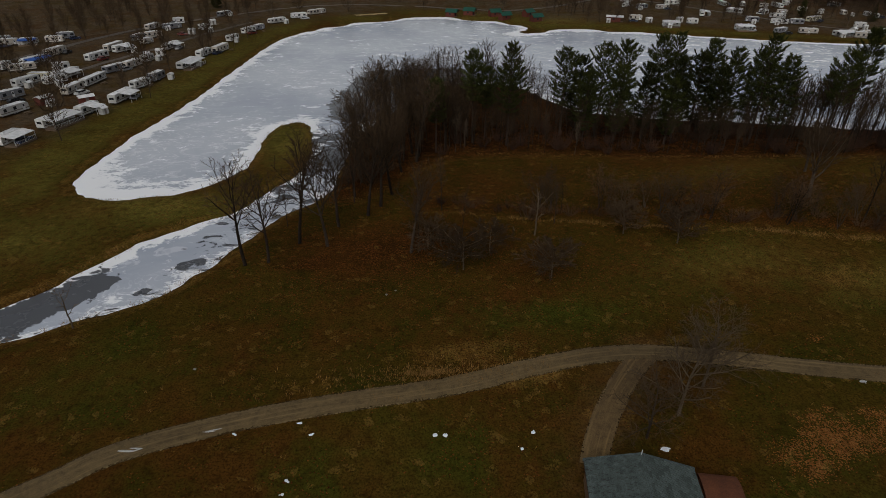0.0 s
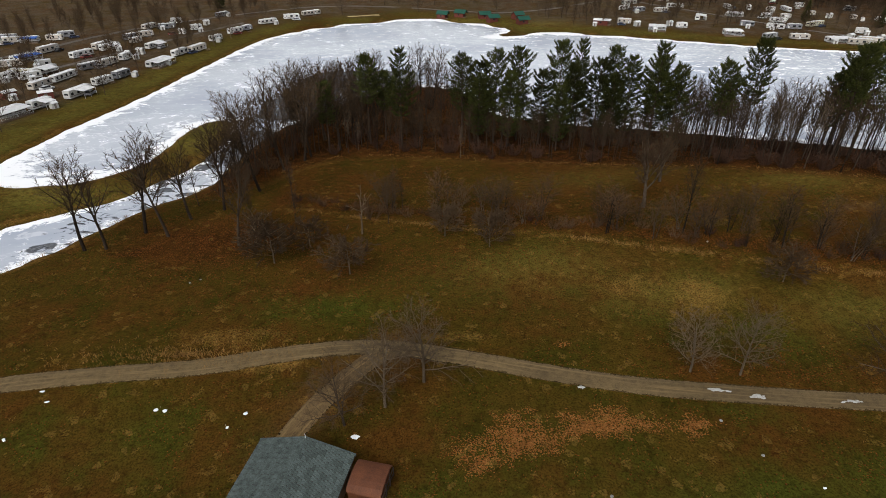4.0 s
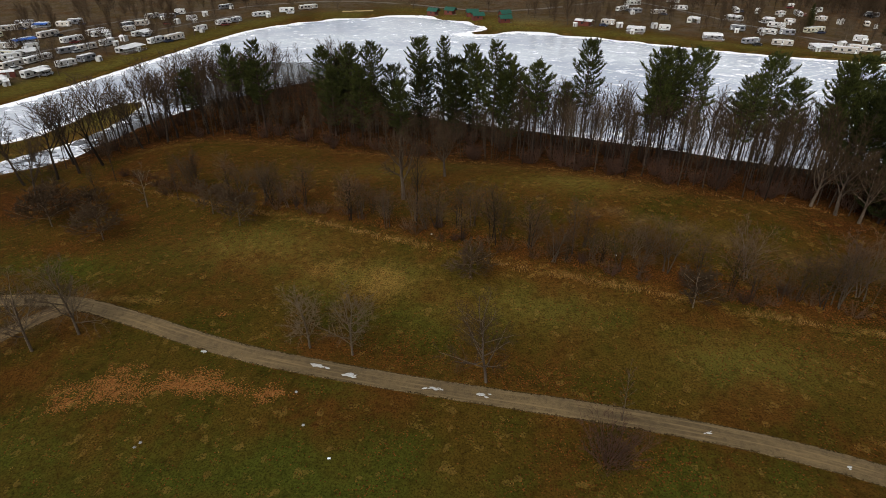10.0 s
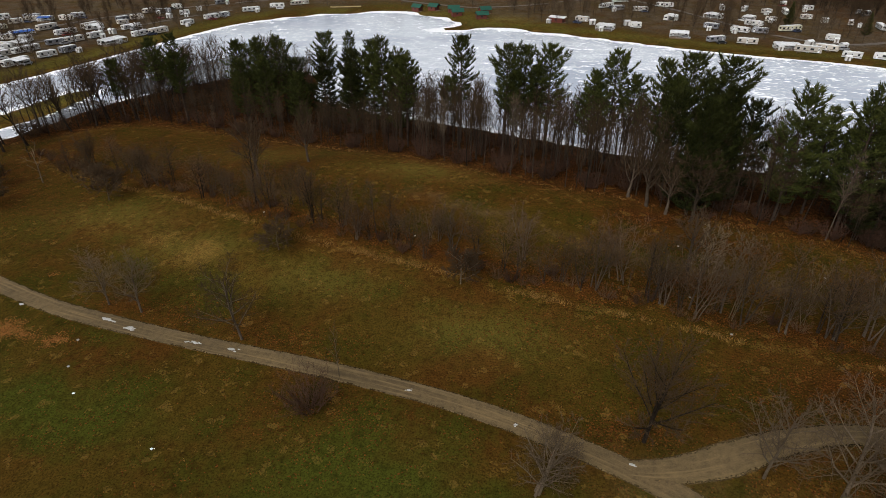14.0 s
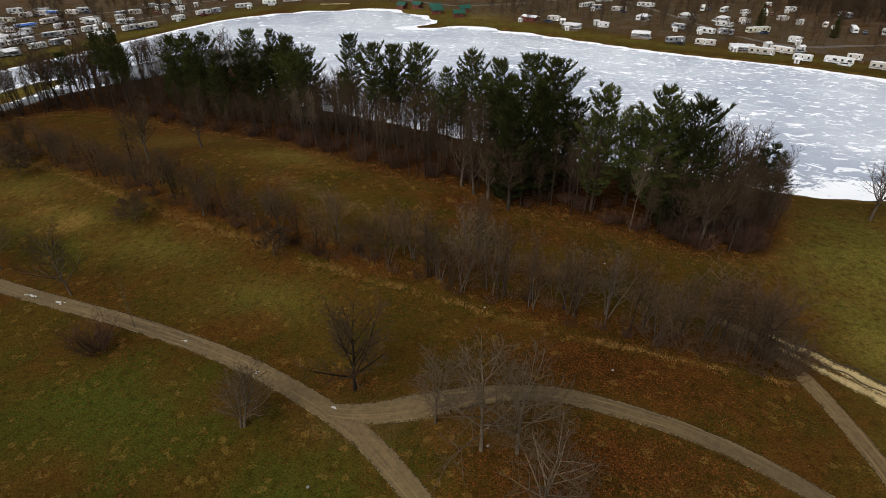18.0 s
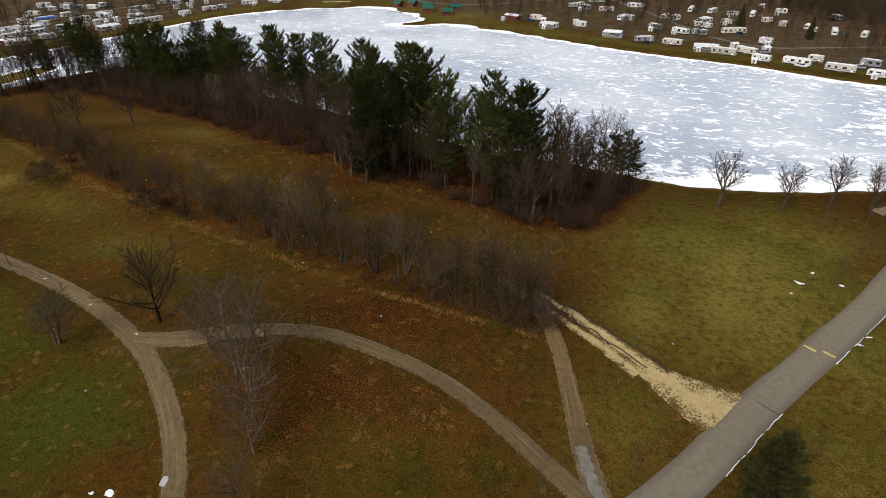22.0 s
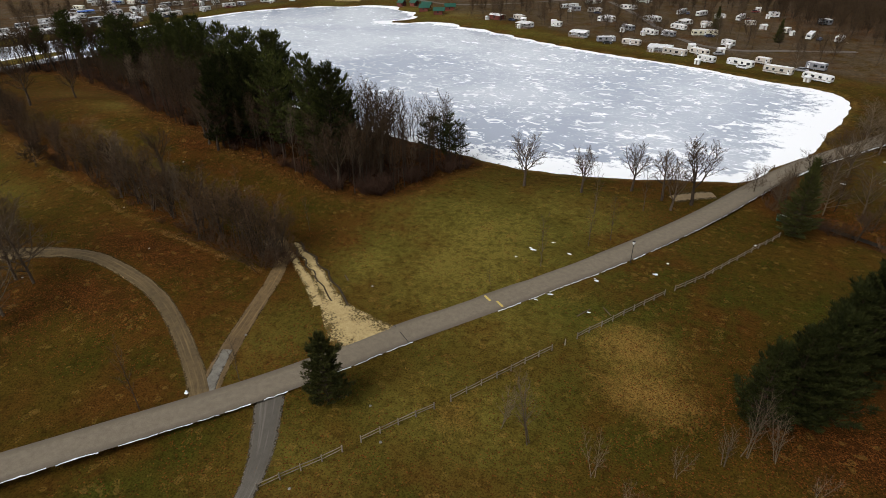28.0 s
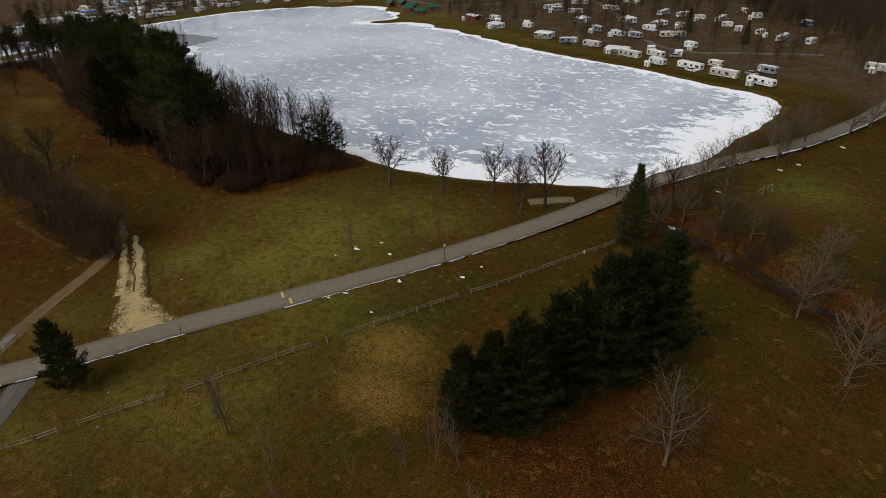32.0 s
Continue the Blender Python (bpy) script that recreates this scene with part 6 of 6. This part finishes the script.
# split-rail fence
FENCE = [(188.2, 14.8), (190.4, 18.1), (193.2, 22.5), (195.2, 26), (198.3, 30.6), (203.4, 39.7), (210.4, 52.3), (215, 61), (219.5, 68.3), (228.5, 86.3)]
fl = np.array(FENCE)
fs = np.r_[0, np.cumsum(np.hypot(*np.diff(fl, axis=0).T))]
fence = thing("split_rail_fence", "weathered two-rail split timber fence", "fence")
f_rnd = random.Random(9)
stations = [np.array([np.interp(s, fs, fl[:, k]) for k in (0, 1)]) + np.array([f_rnd.uniform(-0.05, 0.05), f_rnd.uniform(-0.05, 0.05)]) for s in np.arange(0, fs[-1], 2.0)]
post_mesh = Geo()
post_mesh.tube([(0, 0, -0.2), (0.01, 0, 0.6), (0, 0.02, 1.15)], [0.10, 0.09, 0.08], 6)
post_mesh = post_mesh.mesh("post", TIMBER)
for k, p in enumerate(stations):
    o = part("post", post_mesh, TIMBER, fence)
    o.matrix_basis = Matrix.Translation(Vector((*p, gz(*p))) * K) @ Matrix.Rotation(f_rnd.uniform(0, 6), 4, "Z")
    if k + 1 < len(stations) and k not in (4, 9, 17, 18, 27):
        q = stations[k + 1]
        for h in (0.5, 0.95):
            g = Geo()
            a, b = Vector((*p, gz(*p))) * K + Vector((0, 0, h + f_rnd.uniform(-0.05, 0.03))), Vector((*q, gz(*q))) * K + Vector((0, 0, h + f_rnd.uniform(-0.05, 0.03)))
            g.tube([tuple(a), tuple(a.lerp(b, 0.5) + Vector((0, 0, -0.02))), tuple(b)], [0.05, 0.065, 0.05], 5)
            part("rail", g, TIMBER, fence)

# lamp post beside the road
lamp = thing("lamp_post", "dark steel lamp post beside the road", "lamp")
g = Geo()
g.tube([(0, 0, -0.2), (0, 0, 0.5), (0, 0, 3.7)], [0.11, 0.07, 0.055], 8)
part("pole", g, DARK_STEEL, lamp)
g = Geo()
g.tube([(0, 0, 3.7), (0, 0, 3.85), (0, 0, 4.2), (0, 0, 4.3)], [0.06, 0.2, 0.24, 0.05], 8)
lantern = part("lantern", g, ROOFING, lamp, "pale lantern head")
g = Geo()
g.tube([(0, 0, 4.28), (0, 0, 4.36), (0, 0, 4.46)], [0.27, 0.22, 0.03], 8)
part("cap", g, DARK_STEEL, lantern)
lamp.matrix_basis = Matrix.Translation(Vector((209.6, 67.4, gz(209.6, 67.4))) * K)

# culvert bridge with steel railings where the road crosses the outlet
for side, off in (("west", -2.3), ("east", 2.3)):
    rail = thing("bridge_railing", "dark weathered railing of the road bridge", "railing", "bridge railings")
    g = Geo()
    pts = [beside(along(y), off)[0] for y in (101, 104, 107, 110, 113)]
    for h in (0.5, 0.95):
        g = Geo()
        g.tube([(p[0] * K, p[1] * K, road_z(*p) * K + h) for p in pts], [0.06] * 5, 5)
        part("rail", g, DARK_WOOD, rail)
    for p in pts:
        g = Geo()
        g.tube([(p[0] * K, p[1] * K, gz(*p) * K - 0.4), (p[0] * K, p[1] * K, road_z(*p) * K + 1.05)], [0.08, 0.08], 5)
        part("post", g, DARK_WOOD, rail)

# waste bin with bags by the bridge
bin_ = thing("waste_bin", "dark green waste bin heaped with pale bags", "bin")
g = Geo()
g.box(-0.6, -0.5, -0.1, 0.6, 0.5, 1.15, -0.06)
part("body", g, GREEN_ROOF, bin_)
for k in range(4):
    g = Geo()
    g.blob((-0.35 + 0.23 * k, 0.1 * (-1) ** k, 1.1), (0.26, 0.25, 0.3), snow_rnd)
    part("bag", g, ROOFING, bin_, "pale plastic rubbish bag")
bin_.matrix_basis = Matrix.Translation(Vector((228.4, 92.6, gz(228.4, 92.6))) * K)

# small bar frame that stands for the chain-link backstop on the far lawn
goal = thing("goal_frame", "white tubular backstop frame tipped on the grass", "goal")
for a, b in (((0, 0, 0), (0, 0, 2)), ((0, 0, 2), (3, 0, 2)), ((3, 0, 2), (3, 0, 0)), ((0, 0, 0), (0, 1.4, 0)), ((3, 0, 0), (3, 1.4, 0)), ((0, 1.4, 0), (3, 1.4, 0)), ((0, 1.4, 0), (0, 0, 2)), ((3, 1.4, 0), (3, 0, 2))):
    g = Geo()
    g.tube([a, b], [0.04, 0.04], 5)
    part("bar", g, STEEL, goal)
goal.matrix_basis = Matrix.Translation(Vector((245.5, 117, gz(245.5, 117))) * K) @ Matrix.Rotation(1.0, 4, "Z")


# patches of old snow
GREY_ICE = material("grey_rut_ice", (0.46, 0.46, 0.45), (0.24, 0.23, 0.21), 1.5, 0.5, 0.3, 6)


def snow_patch(x, y, w, d, label="patch of old white snow on grass", flat=0.1, lift=0.0, flakes=2):
    """Old snow or ice: one larger flake and smaller ones beside it."""
    for k in range(flakes):
        f, g = (0.68 if k == 0 else snow_rnd.uniform(0.2, 0.45)), Geo()
        g.blob((0, 0, -0.03), (w * f, d * f * 1.1, flat), snow_rnd, 3, 13, 0.28)
        ob = tagged(part("snow_patch", g, SNOW if flat > 0.07 else GREY_ICE), label, "snow", "snow patches")
        ob.matrix_basis = Matrix.Translation(Vector((x, y, gz(x, y) + lift)) * K + Vector((snow_rnd.uniform(-1, 1) * w, snow_rnd.uniform(-1, 1) * d, 0)) * (1.2 * (k > 0))) @ Matrix.Rotation(snow_rnd.uniform(-0.3, 0.3), 4, "Z")


for x, y, w, d in ((196, 64, 1.1, 0.4), (201.2, 65.4, 0.7, 0.35), (198, 67.5, 0.4, 0.25), (206.5, 60.5, 0.6, 0.4), (213.4, 66, 0.6, 0.4), (214.4, 69.6, 0.4, 0.25), (209.7, 69, 0.4, 0.25), (225.3, 81.6, 0.5, 0.3), (202, 54.5, 0.7, 0.2), (200.6, 52.6, 0.5, 0.2),
                   (207.5, 53, 0.5, 0.15), (238.5, 114.1, 1.2, 0.4), (250, 135.4, 0.9, 0.5), (247, 130.7, 1.2, 0.4), (257.2, 149.3, 0.9, 0.4), (234, 100.5, 1.8, 1.2), (194.5, 61, 0.3, 0.2), (229.5, 96, 0.6, 0.4)):
    snow_patch(x, y, w, d)
for x, y, w, d in ((4.6, 35.5, 0.4, 0.4), (5.5, 35.4, 0.4, 0.4), (-7.5, 37.7, 0.5, 0.2), (-6.4, 36.4, 0.4, 0.2), (-8.3, 31, 0.3, 0.2), (-8.1, 32.2, 0.3, 0.3), (-13.1, 37.1, 0.3, 0.2), (12.1, 33.4, 0.3, 0.3), (13.5, 34.9, 0.4, 0.3), (24.6, 31.7, 0.8, 0.5), (60.5, 15.2, 0.4, 0.4), (76.4, 19.6, 0.3, 0.2),
                   (133.3, 8.2, 0.9, 0.6), (131.8, 7.7, 0.4, 0.3), (64.3, 24.2, 0.3, 0.2), (173.2, 20, 0.5, 0.3), (30, 24, 0.3, 0.8)):
    snow_patch(x, y, w, d)
for x, y, w, d in ((59.8, 35.2, 1.4, 0.45), (63.6, 34.3, 1.1, 0.5), (72.5, 33.3, 1.0, 0.3), (77.2, 33, 1.0, 0.4), (98.2, 30.6, 0.5, 0.25), (109.2, 28.2, 0.4, 0.25), (119.7, 25.5, 0.7, 0.3), (137.2, 11, 0.7, 1.6), (46.8, 36.2, 0.5, 0.3), (-22, 36, 1.6, 0.2), (-15, 37.6, 1.6, 0.15), (-30, 31.5, 0.6, 0.2)):
    snow_patch(x, y, w, d, "patch of grey ice in the road's rut", 0.06, 0.05, 5)

# ---------------------------------------------------------------- shed with a shingled roof
SHINGLE = material("grey_asphalt_shingle", (0.105, 0.135, 0.125), (0.028, 0.036, 0.035), 1.6, 0.8, 0.6, 7, vary=0.3)
garage = thing("garage", "low garage with a weathered grey shingled roof", "building")
GW, GD, GH, GR = 5.55, 12.0, 2.75, 1.5  # half width, depth, eaves, rise
g = Geo()
g.prism([(-GW + 0.3, -0.6), (GW - 0.3, -0.6), (GW - 0.3, GH), (0, GH + GR * 0.93), (-GW + 0.3, GH)], "y", -GD + 0.3, -0.35)
part("wall", g, BOARD, garage)
for s in (-1, 1):
    g = Geo()
    g.prism([(0, GH + GR - 0.02), (s * GW, GH - 0.02), (s * GW, GH - 0.16), (0, GH + GR - 0.16)], "y", -GD, 0)
    deckpart = part("roof_deck", g, DARK_WOOD, garage)
g = Geo()
g.prism([(-0.16, GH + GR + 0.0), (0, GH + GR + 0.07), (0.16, GH + GR + 0.0), (0, GH + GR + 0.03)], "y", -GD, 0.02)
part("ridge_cap", g, SHINGLE, garage)
g = Geo()
g.tube([(0.02, 0.0, GH + GR), (0.02, 0.0, GH + GR + 0.7)], [0.04, 0.03], 5)
part("finial", g, ROOFING, garage)
tile = Geo()
tile.box(-0.31, 0, 0, 0.31, 0.44, 0.05, 0.015)
tile = tile.mesh("shingle", SHINGLE)
slope = math.atan2(GR, GW)
run = math.hypot(GW, GR)
sh_rnd = random.Random(4)
rest = Geo()
for side in (1, -1):
    for r in range(16):
        for c in range(18):
            u, v = run - 0.02 - r * run / 16, -GD + 0.35 + c * (GD - 0.3) / 17.4 - 0.17 * (r % 2)
            m = Matrix.Translation((side * (u - 0.42 + 0.42) * math.cos(slope), v, GH + GR - u * math.sin(slope) + 0.0)) @ Matrix.Rotation(side * slope, 4, "Y") @ Matrix.Rotation(radians(90 * side), 4, "Z") @ Matrix.Rotation(radians(2.2 + sh_rnd.uniform(0, 1)), 4, "X") @ Matrix.Translation((0, 0, 0.012 + sh_rnd.uniform(0, 0.008)))
            if side > 0:
                o = part("shingle", tile, SHINGLE, garage)
                o.matrix_basis = m
            else:
                n = len(rest.v)
                rest.v += [tuple(m @ v_.co) for v_ in tile.vertices]
                rest.f += [tuple(n + i for i in p_.vertices) for p_ in tile.polygons]
for side in (1, -1):
    g = Geo()
    g.prism([(0, GH + GR + 0.11), (side * (GW + 0.06), GH + 0.09), (side * (GW + 0.06), GH - 0.2), (0, GH + GR - 0.18)], "y", 0.0, 0.2)
    part("rake_board", g, SHINGLE, garage)
tagged(part("shingle_field", rest, SHINGLE, garage), kind="stuff")
garage.matrix_basis = Matrix.Translation(Vector((20.69, 29.2, -1.4)) * K + Vector((0, 0, -GH))) @ Matrix.Rotation(radians(-12.5), 4, "Z")

# red lean-to with its yard of boards
leanto = thing("garden_shed", "rust-red curved-roof shed with a timber frame", "shed")
g = Geo()
g.prism([(2.1 * math.cos(k * math.pi / 8), 1.5 + 0.75 * math.sin(k * math.pi / 8)) for k in range(9)] + [(-2.0 * math.cos(k * math.pi / 8), 1.45 + 0.7 * math.sin(k * math.pi / 8)) for k in range(9)][::1], "x", -2.0, 1.8)
part("roof", g, RED_STEEL, leanto)
g = Geo()
g.box(-1.9, -1.95, -0.3, 1.5, 1.95, 1.5)
part("wall", g, RED_STEEL, leanto)
for y in (-1.9, -0.65, 0.65, 1.9):
    g = Geo()
    g.tube([(1.9, y, -0.2), (1.9, y, 1.5 + 0.5 * (abs(y) < 1))], [0.07, 0.07], 4)
    part("post", g, DARK_WOOD, leanto)
for z in (0.6, 1.4):
    g = Geo()
    g.tube([(1.9, -1.9, z), (1.9, 1.9, z)], [0.06, 0.06], 4)
    part("rail", g, DARK_WOOD, leanto)
leanto.matrix_basis = Matrix.Translation(Vector((26.5, 26.3, gz(27.7, 26.6))) * K) @ Matrix.Rotation(radians(-14), 4, "Z")
yard = thing("board_fence", "tan board fence round a small yard", "fence")
for (x0, y0), (x1, y1) in (((24.6, 22.6), (27.9, 21.6)), ((27.9, 21.6), (29.2, 24.2))):
    n = 9
    for k in range(n):
        g = Geo()
        a = np.array([x0 + (x1 - x0) * (k + 0.04) / n, y0 + (y1 - y0) * (k + 0.04) / n]) * K
        b = np.array([x0 + (x1 - x0) * (k + 0.96) / n, y0 + (y1 - y0) * (k + 0.96) / n]) * K
        nz = gz(x0, y0) * K
        t = np.array([-(b - a)[1], (b - a)[0]])
        t = t / np.linalg.norm(t) * 0.025
        g.v += [(*(a + t), nz - 0.3), (*(b + t), nz - 0.3), (*(b - t), nz - 0.3), (*(a - t), nz - 0.3), (*(a + t), nz + 1.3), (*(b + t), nz + 1.3), (*(b - t), nz + 1.3), (*(a - t), nz + 1.3)]
        g.f += [(3, 2, 1, 0), (4, 5, 6, 7), (0, 1, 5, 4), (1, 2, 6, 5), (2, 3, 7, 6), (3, 0, 4, 7)]
        part("board", g, BOARD, yard)
table = thing("work_table", "grey metal table with a box on it", "table")
g = Geo()
g.box(-1.0, -0.7, 1.35, 1.0, 0.7, 1.42)
part("tabletop", g, STEEL, table)
for x in (-0.9, 0.9):
    for y in (-0.6, 0.6):
        g = Geo()
        g.tube([(x, y, -0.2), (x, y, 1.35)], [0.04, 0.04], 4)
        part("leg", g, DARK_STEEL, table)
g = Geo()
g.box(-0.35, -0.25, 1.42, 0.3, 0.25, 1.7, 0.03)
part("box", g, WHITE, table)
table.matrix_basis = Matrix.Translation(Vector((26.0, 23.9, gz(26, 23.9))) * K) @ Matrix.Rotation(radians(-14), 4, "Z")
drum = thing("plastic_drum", "blue plastic drum beside the shed", "drum")
g = Geo()
g.tube([(0, 0, -0.05), (0, 0, 0.1), (0, 0, 0.8), (0, 0, 0.9)], [0.28, 0.3, 0.3, 0.26], 12)
part("body", g, TARP, drum)
drum.matrix_basis = Matrix.Translation(Vector((27.4, 23.6, gz(27.4, 23.6))) * K)
sheet_pile = thing("white_panel", "white sheet leaning over the yard fence", "panel")
g = Geo()
g.box(-1.0, -0.03, 0.0, 1.0, 0.03, 1.0)
part("panel", g, WHITE, sheet_pile)
sheet_pile.matrix_basis = Matrix.Translation(Vector((28.0, 22.7, gz(28, 22.7))) * K + Vector((0, 0, 0.25))) @ Matrix.Rotation(radians(60), 4, "Z") @ Matrix.Rotation(radians(-40), 4, "X")

# a few stumps, logs and field stones in the grass
for x, y, l in ((176, 45, 2.0), (207, 52.6, 3.2), (209.5, 54.2, 2.4), (19.6, 69.5, 2.0), (252, 74, 1.4)):
    log = tagged(new("fallen_log"), "pale fallen log lying in grass", "log", "logs")
    g = Geo()
    a = snow_rnd.uniform(0, 3)
    g.tube([(-l / 2 * math.cos(a), -l / 2 * math.sin(a), 0.06), (0, 0, 0.1), (l / 2 * math.cos(a), l / 2 * math.sin(a), 0.07)], [0.1, 0.11, 0.06], 6)
    part("stem", g, PALE_TWIG, log)
    log.matrix_basis = Matrix.Translation(Vector((x, y, gz(x, y))) * K)
for k in range(26):
    x, y = snow_rnd.uniform(-20, 200), snow_rnd.uniform(14, 60)
    if min(float(dist_line(np.array([x]), np.array([y]), smooth(r, 2))[0]) for r in (LOOP_ROAD, BRANCH_ROAD, PAVED)) < 3:
        continue
    g = Geo()
    g.blob((0, 0, -0.05), (0.22, 0.2, 0.2), snow_rnd)
    ob = tagged(part("field_stone", g, STONE), "small grey field stone in grass", "stone", "field stones")
    ob.matrix_basis = Matrix.Translation(Vector((x, y, gz(x, y))) * K)


# dry grass: tufts along the hedgerow, the wood, the banks and here and there in the fields
grass_rnd = random.Random(12)
tufts = Geo()


def dry_tuft(x, y, h):
    z = gz(x, y) * K
    for _ in range(6):
        a, l = grass_rnd.uniform(0, 6.3), grass_rnd.uniform(0.2, 0.9)
        ox, oy = x * K + grass_rnd.uniform(-0.3, 0.3), y * K + grass_rnd.uniform(-0.3, 0.3)
        w = 0.028
        tufts.v += [(ox - w * math.sin(a), oy + w * math.cos(a), z - 0.05), (ox + w * math.sin(a), oy - w * math.cos(a), z - 0.05), (ox + math.cos(a) * l * h, oy + math.sin(a) * l * h, z + h * grass_rnd.uniform(0.6, 1.1))]
        n = len(tufts.v)
        tufts.f.append((n - 3, n - 2, n - 1))


def tuft_line(line, count, off, wide, h):
    s = np.r_[0, np.cumsum(np.hypot(*np.diff(line, axis=0).T))]
    for _ in range(count):
        at = grass_rnd.uniform(0, s[-1])
        p = [np.interp(at, s, line[:, k]) for k in (0, 1)]
        if noise.noise(Vector((p[0] * 0.15, p[1] * 0.15, 3))) > -0.15:
            dry_tuft(p[0] + grass_rnd.gauss(0, wide), p[1] + off + grass_rnd.gauss(0, wide), h * grass_rnd.uniform(0.6, 1.3))


tuft_line(HEDGE_LINE, 1500, -0.9, 0.3, 0.42)
tuft_line(WOOD, 700, -0.6, 0.5, 0.3)
tuft_line(smooth(CREEK, 2), 900, 0.2, 0.7, 0.7)
tuft_line(smooth(WEST_SHORE[:9], 2), 300, 0.0, 0.6, 0.4)
for _ in range(260):
    dry_tuft(grass_rnd.uniform(-25, 200), grass_rnd.uniform(14, 62), grass_rnd.uniform(0.15, 0.35))
for _ in range(500):
    a, r = grass_rnd.uniform(0, 6.3), grass_rnd.gauss(0, 3.5)
    dry_tuft(5 + r * math.cos(a) * 3, 42.5 + r * math.sin(a) * 0.4, 0.4)
tagged(part("dry_grass", tufts, DRY_GRASS), "tawny dry grass tufts along edges and banks", "grass", kind="stuff")

# the nursery stock itself is not part of the place
for ob, _ in sum(STOCK.values(), []):
    for o in (*ob.children_recursive, ob):
        bpy.data.objects.remove(o)
